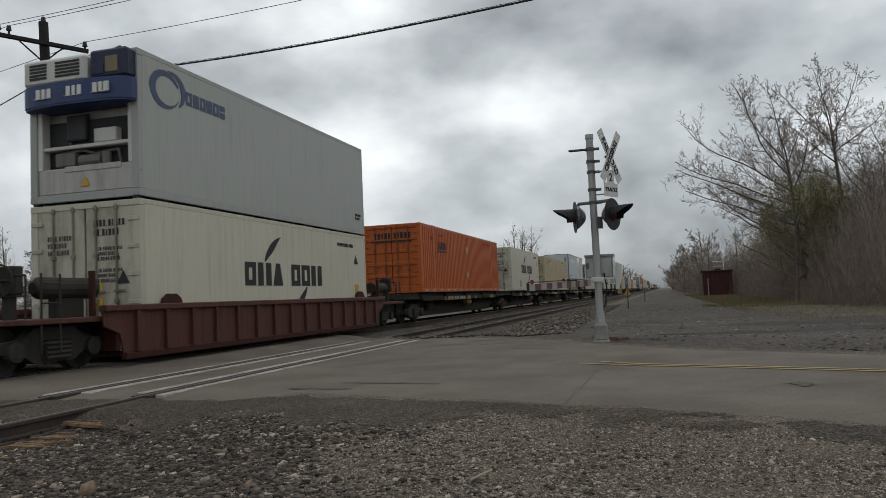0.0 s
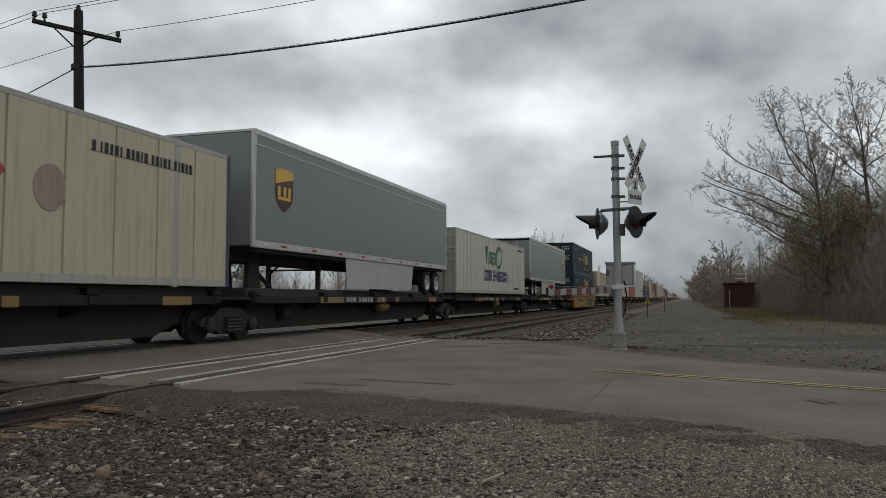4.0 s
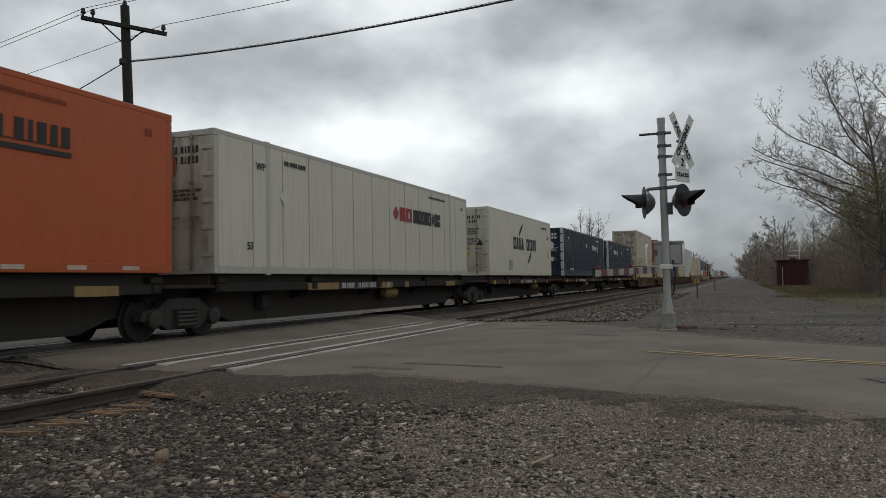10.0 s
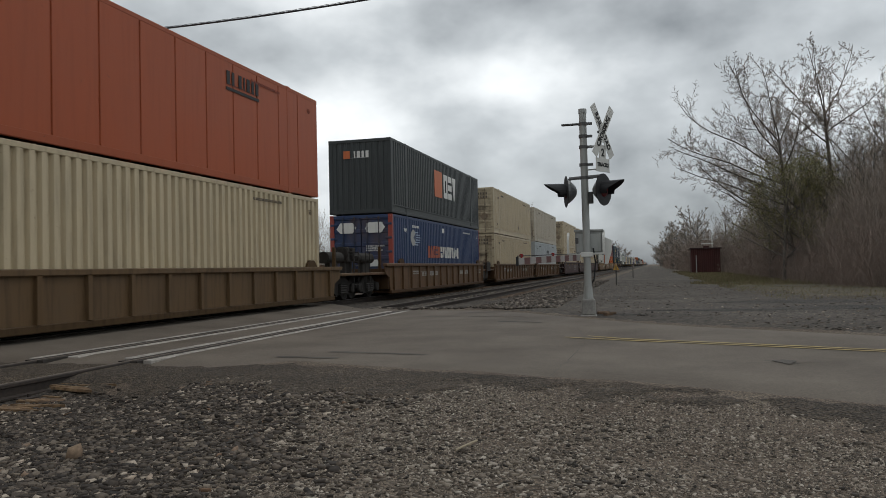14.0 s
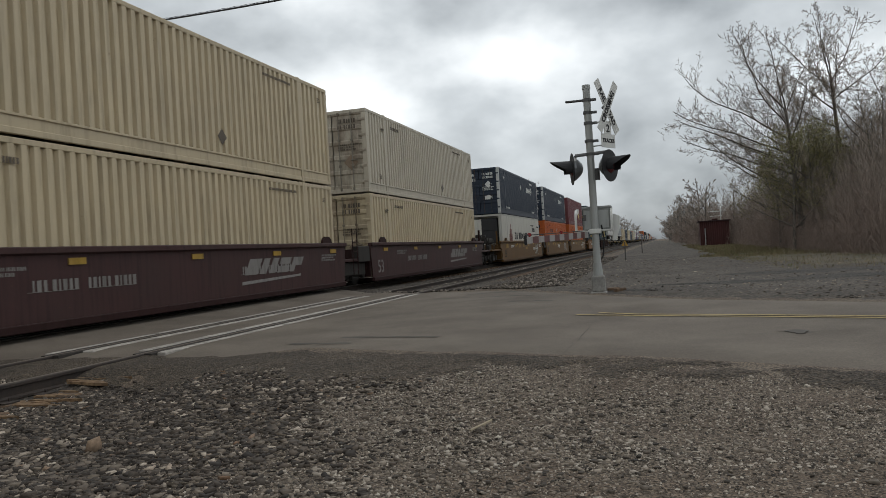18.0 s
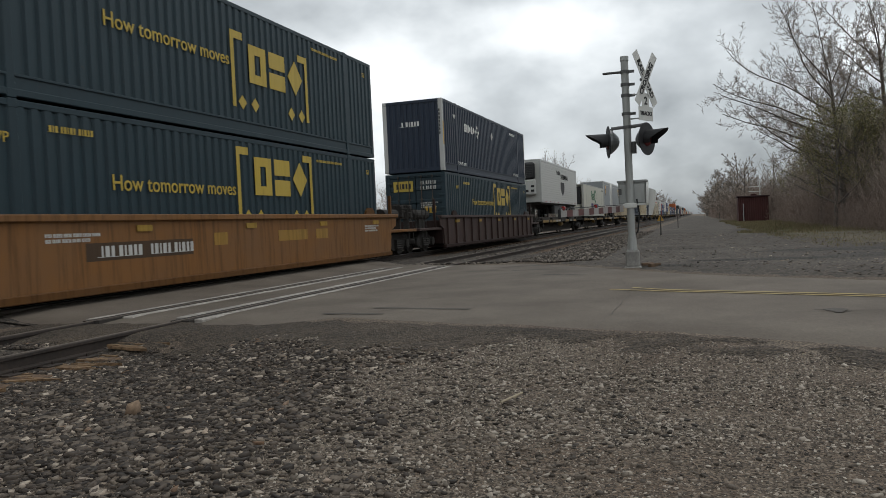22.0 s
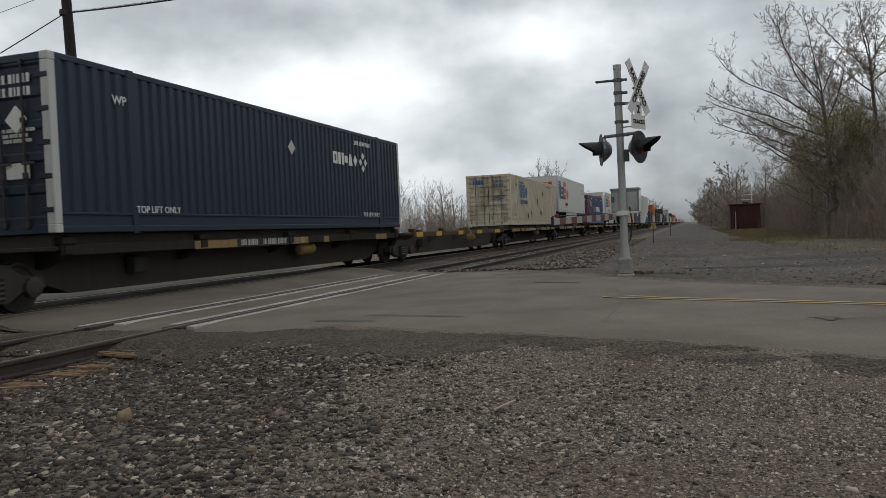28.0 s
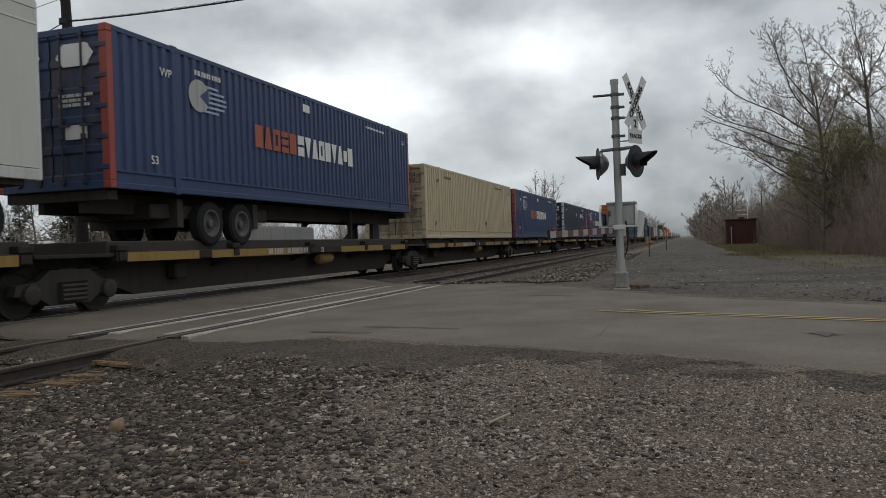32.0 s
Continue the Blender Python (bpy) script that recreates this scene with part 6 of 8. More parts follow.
# ---- shed ----
def build_shed():
    t = thing("trackside_shed", "small dark red metal shed beside the woods", "shed")
    red = paint((0.066, 0.026, 0.024), 0.75, 0.6, 0.0, 0.4)
    x0, y0 = 4.2, 88.0
    n = 14
    w = 3.0 / n
    out = [(x0, y0 + 3.0), (x0, y0)]
    for i in range(n):
        out += [(x0 + (i + 0.2) * w, y0), (x0 + (i + 0.3) * w, y0 - 0.03), (x0 + (i + 0.6) * w, y0 - 0.03), (x0 + (i + 0.7) * w, y0)]
    out += [(x0 + 3.0, y0), (x0 + 3.0, y0 + 3.0)]
    mb = MB().slab_z(out, -0.1, 2.7)
    part("wall", mb, red, t)
    part("roof", MB().box(x0 - 0.15, x0 + 3.15, y0 - 0.2, y0 + 3.2, 2.68, 2.82, 0.02), paint((0.05, 0.03, 0.03), 0.7), t)
    part("drain_pipe", MB().tube((x0 + 0.5, y0 - 0.08, 0), (x0 + 0.5, y0 - 0.08, 2.0), 0.05, 8), STEEL, t)
    part("roof_vent", MB().box(x0 + 1.3, x0 + 1.9, y0 + 0.6, y0 + 1.2, 2.8, 3.0, 0.02), red, t)
    part("antenna", MB().tube((x0 + 2.2, y0 + 0.2, 2.6), (x0 + 2.2, y0 + 0.2, 4.3), 0.04, 8).tube((x0 + 1.1, y0 + 0.2, 3.75), (x0 + 2.35, y0 + 0.2, 3.75), 0.035, 6).tube((x0 + 1.1, y0 + 0.2, 3.25), (x0 + 2.35, y0 + 0.2, 3.25), 0.035, 6), SIGNW, t, "white pipe antenna")


build_shed()

# ---- trees ----


class Tubes:
    """Quick tapered tubes, three to six sides, straight into arrays."""

    def __init__(self):
        self.v, self.f = [], []

    def seg(self, p, q, r, r2, n):
        d = q - p
        if d.length < 1e-5:
            return
        d.normalize()
        a = d.orthogonal().normalized()
        b = d.cross(a)
        k = len(self.v)
        for c, rr in ((p, r), (q, r2)):
            for i in range(n):
                t = 2 * math.pi * i / n
                self.v.append(tuple(c + a * (rr * math.cos(t)) + b * (rr * math.sin(t))))
        for i in range(n):
            j = (i + 1) % n
            self.f.append((k + i, k + j, k + n + j, k + n + i))

    def mesh(self, name, mat):
        me = bpy.data.meshes.new(name)
        me.from_pydata(self.v, [], self.f)
        me.materials.append(mat)
        return me


def bare_tree(seed, height, spread, lean=(0, 0), limbs_n=11, subs=(6, 6, 5, 3), buds=0.0, bias=(0, 0), low=0.28, twig=0.010):
    """Trunk and limbs in one mesh, fine branches in another, buds in a third."""
    rnd = random.Random(seed)
    limbs, fine, leaves = Tubes(), Tubes(), Tubes()
    depth = len(subs)

    def wander(k):
        return Vector((rnd.uniform(-1, 1), rnd.uniform(-1, 1), rnd.uniform(-1, 1))) * k

    def grow(p, d, length, r, lev):
        n = 5 if lev == 0 else (4 if lev == 1 else (3 if lev == 2 else 2))
        kids = subs[lev] if lev < depth else 0
        cur, dirn = p, d
        made = 0
        for i in range(n):
            dirn = (dirn + wander(0.10 + 0.04 * lev) + Vector((0, 0, 0.06))).normalized()
            nxt = cur + dirn * (length / n)
            r2 = max(twig * 0.6, r * (0.80 if lev < 2 else 0.72))
            (limbs if lev < 2 else fine).seg(cur, nxt, r, r2, 6 if lev == 0 else (4 if lev < 2 else 3))
            want = round(kids * (i + 1) / n) if (i or lev > 1) else 0
            while made < want:
                made += 1
                f = rnd.random()
                side = (dirn.cross(Vector((0, 0, 1)) + wander(0.8))).normalized() * rnd.choice((-1, 1))
                way = (dirn * rnd.uniform(0.6, 1.0) + side * rnd.uniform(0.55, 1.0) + Vector((0, 0, 0.12))).normalized()
                share = 1 - 0.55 * (i + f) / n
                grow(cur.lerp(nxt, f), way, length * share * rnd.uniform(0.42, 0.68), max(twig, r2 * rnd.uniform(0.45, 0.65)), lev + 1)
            cur, r = nxt, r2
        if lev >= depth - 1 and rnd.random() < buds:
            for j in range(6):
                o = cur + wander(0.45)
                u, w = wander(0.055), wander(0.055)
                k = len(leaves.v)
                leaves.v += [tuple(o), tuple(o + u), tuple(o + u + w), tuple(o + w)]
                leaves.f.append((k, k + 1, k + 2, k + 3))

    cur, dirn, r = Vector((0, 0, -0.3)), Vector((lean[0], lean[1], 1)).normalized(), height * 0.019
    n = 10
    spots = []
    for i in range(n):
        f = i / n
        dirn = (dirn + wander(0.06) + Vector((lean[0] * 0.1, 0, 0.05))).normalized()
        nxt = cur + dirn * (height * 0.86 / n)
        limbs.seg(cur, nxt, r, r * 0.88, 8)
        spots.append((cur, nxt, r * 0.88, f))
        cur, r = nxt, r * 0.88
    for k in range(limbs_n):
        f = low + (0.98 - low) * (k + 0.5) / limbs_n
        p, q, rr, _ = spots[min(n - 1, int(f * n))]
        a = k * 2.4 + rnd.uniform(-0.5, 0.5)
        out = Vector((math.cos(a) + bias[0], math.sin(a) + bias[1], 0)).normalized()
        rise = rnd.uniform(0.15, 0.5) + 0.8 * f * f
        reach = spread * (0.75 + 0.5 * math.sin(math.pi * min(1.0, f + 0.1))) * rnd.uniform(0.75, 1.1) * (1 + 0.35 * out.dot(Vector((bias[0], bias[1], 0))))
        grow(p.lerp(q, rnd.random()), (out + Vector((0, 0, rise))).normalized(), reach, rr * rnd.uniform(0.55, 0.8), 0)
    grow(cur, dirn, height * 0.16, r * 0.8, 0)
    return limbs.mesh("trunk", BARK), fine.mesh("crown", TWIG), leaves.mesh("foliage", BUDS) if leaves.v else None


def plant(meshes, x, y, z, turn, size, name, label, group, mirror=1):
    t = thing(name, label, "tree" if name != "brush_thicket" else "bush", group)
    names = ("trunk", "crown", "foliage") if len(meshes) > 1 else ("crown",)
    for nm, me in zip(names, meshes):
        if me:
            o = part(nm, me, None, t)
            if nm == "foliage":
                o["kind"] = "stuff"
    t.matrix_basis = Matrix.LocRotScale((x, y, z), Euler((0, 0, turn)), (size, size, size))
    return t


def brush_mesh(seed, n, width, height):
    """A thicket of fine stems that fork into finer twigs."""
    rnd = random.Random(seed)
    st = Tubes()

    def turn(d, k, up):
        return (d + Vector((rnd.uniform(-k, k), rnd.uniform(-k, k), rnd.uniform(-0.2, 1.0) * up))).normalized()

    for i in range(n):
        cur = Vector((rnd.gauss(0, width * 0.4), rnd.gauss(0, width * 0.4), -0.1))
        d = Vector((rnd.uniform(-0.4, 0.4), rnd.uniform(-0.4, 0.4), 1)).normalized()
        h = height * rnd.uniform(0.4, 1.0)
        r = rnd.uniform(0.005, 0.009)
        for k in range(3):
            nxt = cur + d * (h / 3)
            st.seg(cur, nxt, r, r * 0.75, 3)
            for b in range(4):
                e = turn(d * 0.6, 1.0, 0.8)
                q = cur.lerp(nxt, rnd.random())
                m = q + e * (h * rnd.uniform(0.10, 0.26))
                st.seg(q, m, 0.005, 0.0035, 3)
                for c in range(2):
                    st.seg(q.lerp(m, rnd.uniform(0.3, 1.0)), m + turn(e, 1.0, 0.6) * (h * rnd.uniform(0.05, 0.14)), 0.004, 0.003, 3)
            cur, r = nxt, r * 0.75
            d = turn(d, 0.28, 0.1)
    return st.mesh("stems", BRUSH)


def pine_meshes(seed, height):
    rnd = random.Random(seed)
    tr, nd = Tubes(), Tubes()
    tr.seg(Vector((0, 0, -0.3)), Vector((0.1, 0, height)), height * 0.016, 0.03, 7)
    z = height * 0.22
    while z < height:
        f = 1 - (z / height)
        n = 6
        for i in range(n):
            a = rnd.uniform(0, 2 * math.pi)
            L = (0.5 + height * 0.27 * f ** 0.8) * rnd.uniform(0.65, 1.1)
            p = Vector((0, 0, z))
            e = p + Vector((math.cos(a) * L, math.sin(a) * L, L * rnd.uniform(-0.05, 0.35)))
            tr.seg(p, e, 0.035, 0.012, 3)
            for k in range(int(5 + L * 7)):
                o = p.lerp(e, rnd.uniform(0.25, 1.05)) + Vector((rnd.gauss(0, 0.14), rnd.gauss(0, 0.14), rnd.gauss(0, 0.12)))
                for m in range(3):
                    u = Vector((rnd.uniform(-1, 1), rnd.uniform(-1, 1), rnd.uniform(-0.3, 1))).normalized() * rnd.uniform(0.16, 0.3)
                    w = u.orthogonal().normalized() * 0.035
                    i0 = len(nd.v)
                    nd.v += [tuple(o - w), tuple(o + w), tuple(o + u)]
                    nd.f.append((i0, i0 + 1, i0 + 2))
        z += height * 0.055
    return tr.mesh("trunk", BARK), nd.mesh("crown", NEEDLE)


def wood_mesh(seed, n, width, height):
    """A stand of thin saplings with fine rising twigs."""
    rnd = random.Random(seed)
    st = Tubes()
    for i in range(n):
        cur = Vector((rnd.uniform(-width, width) * 0.5, rnd.uniform(-width, width) * 0.5, -0.2))
        h = height * rnd.uniform(0.55, 1.0)
        d = Vector((rnd.uniform(-0.15, 0.15), rnd.uniform(-0.15, 0.15), 1)).normalized()
        r = rnd.uniform(0.011, 0.024)
        for k in range(5):
            nxt = cur + d * (h / 5)
            st.seg(cur, nxt, r, r * 0.72, 3)
            for b in range(5 if k else 2):
                e = (d * 0.8 + Vector((rnd.uniform(-1, 1), rnd.uniform(-1, 1), rnd.uniform(-0.1, 0.6)))).normalized()
                q = cur.lerp(nxt, rnd.random())
                m = q + e * (h * rnd.uniform(0.08, 0.2) * (1.1 - 0.12 * k))
                st.seg(q, m, 0.007, 0.005, 3)
                for c in range(2):
                    e2 = (e + Vector((rnd.uniform(-1, 1), rnd.uniform(-1, 1), rnd.uniform(-0.2, 0.9)))).normalized()
                    o = q.lerp(m, rnd.uniform(0.3, 1))
                    st.seg(o, o + e2 * (h * rnd.uniform(0.05, 0.12)), 0.005, 0.004, 3)
            cur, r = nxt, r * 0.72
            d = (d + Vector((rnd.uniform(-0.18, 0.18), rnd.uniform(-0.18, 0.18), 0.05))).normalized()
    return st.mesh("stems", TWIG)


def crown_tree(seed, trunk, limbs, twig=0.0095):
    """A tree of few long limbs: trunk points, then (height, way round, rise, length) for each limb."""
    rnd = random.Random(seed)
    big, fine = Tubes(), Tubes()

    def off(k):
        return Vector((rnd.uniform(-1, 1), rnd.uniform(-1, 1), rnd.uniform(-1, 1))) * k

    def grow(p, d, length, r, lev):
        n = (9, 6, 4, 2)[lev]
        kids = (12, 9, 6, 0)[lev]
        cur, side, made = p, 1, 0
        for i in range(n):
            d = (d + off((0.16, 0.24, 0.32, 0.4)[lev]) + Vector((0, 0, 0.03))).normalized()
            nxt = cur + d * (length / n)
            r2 = max(twig * 0.55, r * (0.86, 0.8, 0.75, 0.7)[lev])
            (big if lev < 2 else fine).seg(cur, nxt, r, r2, (6, 4, 3, 3)[lev])
            while made < kids * (i + 0.6) / n and (i or lev):
                made += 1
                side = -side
                out = d.cross(off(1.0)).normalized()
                flat = d.cross(Vector((0, 0.9, 0.45))).normalized() * side
                way = (d * rnd.uniform(0.4, 1.0) + (out * 0.75 + flat * 0.6) * rnd.uniform(0.6, 1.1) + Vector((0, 0, 0.10))).normalized()
                grow(cur.lerp(nxt, rnd.random()), way, length * (1.0 - 0.6 * i / n) * rnd.uniform(0.34, 0.52), max(twig, r2 * rnd.uniform(0.42, 0.6)), lev + 1)
            cur, r = nxt, r2

    pts = [Vector(q) for q in trunk]
    top = pts[-1].z
    for q, w in zip(pts, pts[1:]):
        big.seg(q, w, 0.17 * (1 - 0.55 * q.z / top), 0.17 * (1 - 0.55 * w.z / top), 9)
    for h, turn, rise, length in limbs:
        i = max(k for k in range(len(pts) - 1) if pts[k].z <= h)
        p = pts[i].lerp(pts[i + 1], min(1.0, (h - pts[i].z) / (pts[i + 1].z - pts[i].z)))
        a, e = radians(turn), radians(rise)
        grow(p, Vector((math.cos(a) * math.cos(e), math.sin(a) * math.cos(e), math.sin(e))), length, 0.085 * (1 - 0.45 * h / top) * (0.6 + 0.08 * length), 0)
    return big.mesh("trunk", BARK), fine.mesh("crown", TWIG), None


TREE_A = crown_tree(5, [(0.5, 0, -0.3), (0.35, 0, 2.5), (0.15, 0.1, 5.0), (0.0, 0, 7.2), (-0.1, 0, 8.4)],
                    [(3.2, 195, 14, 5.0), (4.0, 182, 16, 6.2), (4.6, 170, 24, 6.6), (5.2, 190, 26, 7.0), (5.8, 178, 30, 7.2), (6.6, 184, 36, 7.0), (7.4, 192, 46, 6.2), (8.3, 178, 60, 5.4), (8.4, 160, 80, 4.8),
                     (8.2, 20, 68, 4.2), (7.4, 8, 48, 3.6), (6.4, 280, 34, 4.2), (7.0, 80, 40, 4.2), (5.2, 0, 32, 3.4), (4.0, 330, 20, 3.4)])
TREE_B = crown_tree(9, [(0.0, 0, -0.3), (0.1, 0, 4.0), (0.1, 0, 7.0), (0.0, 0, 8.6), (-0.1, 0, 10.2)],
                    [(6.4, 10, 26, 3.6), (7.2, 186, 30, 3.4), (8.2, 178, 36, 4.4), (8.8, 6, 36, 4.6), (9.4, 184, 52, 4.6), (10.0, 170, 76, 4.2), (10.1, 30, 82, 4.2), (9.8, 0, 56, 4.6), (8.6, 270, 44, 3.4), (9.0, 90, 46, 3.4), (5.2, 200, 28, 2.8)])
TREE_C = bare_tree(23, 9.0, 3.0, (0.0, 0.0), 8, (4, 4, 3), 0.05, (0, 0), 0.25, 0.013)
TREE_D = bare_tree(31, 8.0, 2.6, (0.05, 0.0), 8, (4, 3, 3), 0.03, (0, 0), 0.25, 0.013)
FAR_TREE = bare_tree(37, 9.0, 3.6, (0.0, 0.0), 11, (5, 5, 3), 0.0, (0, 0), 0.12, 0.028)
SHRUB = bare_tree(41, 7.4, 2.9, (0.0, 0.0), 11, (5, 4, 4), 1.0, (0, 0), 0.22, 0.008)
THICKET = [brush_mesh(s, 40, 2.6, 3.0) for s in (1, 2, 3)]
WOOD = [wood_mesh(s, 24, 3.6, 6.6) for s in (4, 5, 6)]

plant(TREE_A, 7.45, 48.0, -0.2, 0.0, 1.0, "bare_tree", "broad leafless tree with long limbs over the brush", "woodland trees")
plant(TREE_B, 10.1, 49.0, -0.2, 0.0, 1.0, "bare_tree", "tall slender leafless tree above the brush", "woodland trees")
for x, y, tree, turn, size in ((8.9, 53.0, TREE_A, 0.5, 0.85), (11.6, 48.0, TREE_A, -0.4, 0.78), (9.3, 47.0, TREE_D, 4.0, 0.95), (11.4, 45.5, TREE_C, 2.5, 0.95), (12.6, 42.0, TREE_B, 1.2, 0.72), (7.6, 55.0, TREE_C, 5.0, 0.8), (12.9, 46.0, TREE_C, 0.4, 1.05), (9.0, 56.0, TREE_D, 2.0, 0.95), (11.6, 53.0, TREE_D, 1.1, 1.05), (13.6, 51.0, TREE_B, 2.4, 0.82), (8.8, 64.0, TREE_D, 4.6, 0.95), (10.6, 62.0, TREE_C, 1.9, 0.95), (14.2, 43.0, TREE_D, 3.7, 1.0), (9.2, 76.0, TREE_D, 1.0, 0.9), (10.8, 84.0, TREE_C, 1.1, 0.9), (8.5, 97.0, TREE_C, 3.3, 0.9), (6.3, 108.0, TREE_D, 2.0, 0.9),
                               (5.6, 122.0, TREE_D, 4.2, 0.95), (7.4, 134.0, TREE_C, 0.9, 1.0), (5.6, 150.0, TREE_D, 5.5, 1.05), (6.8, 168.0, TREE_C, 2.7, 1.1), (5.8, 190.0, TREE_D, 1.4, 1.15), (6.2, 215.0, TREE_C, 3.9, 1.1), (6.0, 245.0, TREE_D, 3.0, 1.2), (6.5, 280.0, TREE_C, 3.0, 1.2), (6.4, 330.0, TREE_D, 2.0, 1.3)):
    plant(tree, x, y, -0.2, turn, size, "bare_tree", "leafless grey-brown tree at the edge of the woods", "woodland trees")
for x, y, turn, size in ((7.0, 45.5, 0.5, 0.92), (8.3, 46.5, 2.0, 1.0), (9.6, 47.5, 3.0, 0.85)):
    plant(SHRUB, x, y, -0.2, turn, size, "budding_tree", "small tree with green-yellow spring buds", "budding trees")
rnd = random.Random(8)
k = 0


def wood_edge(y):
    """Where the brush ends towards the railway."""
    return 7.3 + 0.014 * (y - 40) if y < 87 else 5.0


for off, yy0, yy1, step, sc in ((0.2, 33, 87, 1.7, 0.62), (0.9, 31, 87, 1.5, 0.85), (1.8, 31, 87, 1.6, 1.05), (3.0, 31, 87, 1.8, 1.25), (4.4, 31, 88, 2.2, 1.35), (0.4, 92, 260, 6.0, 1.2), (1.6, 93, 230, 5.0, 1.5), (3.8, 94, 170, 6.0, 1.7)):
    y = yy0
    while y < yy1:
        plant((THICKET[k % 3],), wood_edge(y) + off * 1.0 + 0.5 * sc + rnd.uniform(-0.3, 0.5), y, -0.15, rnd.uniform(0, 6.28), sc * rnd.uniform(0.8, 1.15), "brush_thicket", "brown leafless brush at the edge of the woods", "brush thickets")
        y += step * rnd.uniform(0.8, 1.2)
        k += 1
for off, yy0, yy1, step, sc in ((2.2, 33, 86, 2.2, 0.72), (3.4, 31, 88, 1.9, 0.92), (4.8, 31, 92, 1.8, 1.1), (6.6, 31, 96, 1.9, 1.3), (8.6, 33, 96, 2.4, 1.45), (2.0, 92, 200, 6.0, 0.95), (4.4, 94, 190, 8.0, 1.1), (2.2, 200, 420, 18.0, 1.15)):
    y = yy0
    while y < yy1:
        plant((WOOD[k % 3],), wood_edge(y) + off + rnd.uniform(-0.4, 0.5), y, -0.15, rnd.uniform(0, 6.28), sc * rnd.uniform(0.85, 1.12), "sapling_stand", "dense stand of thin leafless saplings", "sapling stands")
        y += step * rnd.uniform(0.8, 1.2)
        k += 1

for i in range(18):
    y = 105 + 11.0 * i + 0.5 * i * i
    plant(FAR_TREE[:2], 3.6 + rnd.uniform(0.2, 1.6) + (1.6 if y < 140 else 0.0), y, -0.3, rnd.uniform(0, 6.28), rnd.uniform(0.72, 1.0) + 0.0008 * y, "bare_tree", "far leafless tree along the woods", "woodland trees")

PINE = [pine_meshes(3, 7.2), pine_meshes(4, 6.2)]
for x, y, i, s in ((-38.5, 40.5, 0, 0.95), (-37, 42, 1, 1.0), (-35.5, 42.5, 0, 0.97), (-34, 44, 1, 1.02), (-33, 45, 0, 0.92), (-40, 43, 1, 1.05), (-31.5, 46, 1, 0.95), (-41, 39, 1, 0.85), (-39, 47, 0, 1.0), (-36.5, 47, 0, 1.05), (-34.5, 49, 1, 1.2), (-31, 50, 0, 0.9), (-42, 45, 0, 0.9), (-37.5, 50, 1, 1.2)):
    plant(PINE[i], x, y, -0.5, x * 0.7, s, "pine_tree", "dark green pine tree behind the railway", "pine trees")
rnd = random.Random(12)
for i in range(40):
    f = i / 39
    y = 32 + 300 * f ** 1.5
    x = -(50 - 24 * min(1, f * 2.4)) + rnd.uniform(-4, 4)
    plant((TREE_C, TREE_D, TREE_C)[i % 3], x, y, -0.6, rnd.uniform(0, 6.28), rnd.uniform(0.6, 0.9), "bare_tree", "leafless tree in the field behind the railway", "far trees")
for x, y, s in ((-22.5, 126, 1.4), (-24.5, 132, 1.5), (-21, 122, 1.3), (-23, 138, 1.45), (-22, 108, 1.0), (-24, 112, 1.0), (-20.5, 116, 0.95), (-29, 75, 0.8), (-27, 84, 0.85), (-31, 66, 0.75), (-46, 40, 0.75), (-48, 37, 0.8), (-50, 42, 0.85), (-45, 35, 0.7)):
    plant(TREE_C, x, y, -0.6, x, s, "bare_tree", "leafless tree in the field behind the railway", "far trees")
for i in range(28):
    y = 28 + i * 6.0
    plant((THICKET[i % 3] if i % 2 else WOOD[i % 3],), -(44 - 18 * min(1, i / 18)) + rnd.uniform(-3, 3), y, -0.5, rnd.uniform(0, 6.28), rnd.uniform(0.7, 1.0), "brush_thicket", "brown leafless brush behind the railway", "far brush")
for i in range(18):
    a, r = radians(30 + 22 * i / 17), rnd.uniform(60, 72)
    plant((WOOD[i % 3] if i % 3 else THICKET[i % 2],), -r * math.sin(a), r * math.cos(a), -0.6, rnd.uniform(0, 6.28), (rnd.uniform(0.62, 0.85) if i % 3 else rnd.uniform(1.2, 1.6)), "brush_thicket", "brown leafless brush behind the railway", "far brush")
for x, y, s in ((-24, 390, 1.7), (-21, 400, 2.0), (-18.5, 385, 2.1), (-15.5, 395, 1.9), (-13, 405, 1.6), (-27, 410, 1.5)):
    plant(FAR_TREE[:2], x, y, -0.5, x, 0.72 * s, "bare_tree", "far leafless tree near the horizon", "far trees")
for i in range(52):
    y = 15 + i * 2.1
    plant((THICKET[i % 3],), -20.2 - 1.6 * (i % 2) - 0.015 * y + rnd.uniform(-0.5, 0.5), y, -0.45, rnd.uniform(0, 6.28), rnd.uniform(0.85, 1.15), "brush_thicket", "brown leafless brush behind the railway", "far brush")
for i in range(26):
    y = 48 + i * 5.4
    plant((WOOD[i % 3],), -23.5 - 0.03 * (y - 48) + rnd.uniform(-2.5, 1.5), y, -0.6, rnd.uniform(0, 6.28), rnd.uniform(0.75, 1.0) + 0.002 * (y - 48), "sapling_stand", "thin leafless saplings along the far side of the railway", "far saplings")
for i in range(8):
    a, r = radians(43 + 9 * i / 7), rnd.uniform(52, 64)
    plant((TREE_C, TREE_D)[i % 2], -r * math.sin(a), r * math.cos(a), -0.6, rnd.uniform(0, 6.28), rnd.uniform(0.62, 0.78), "bare_tree", "leafless tree in the field behind the railway", "far trees")
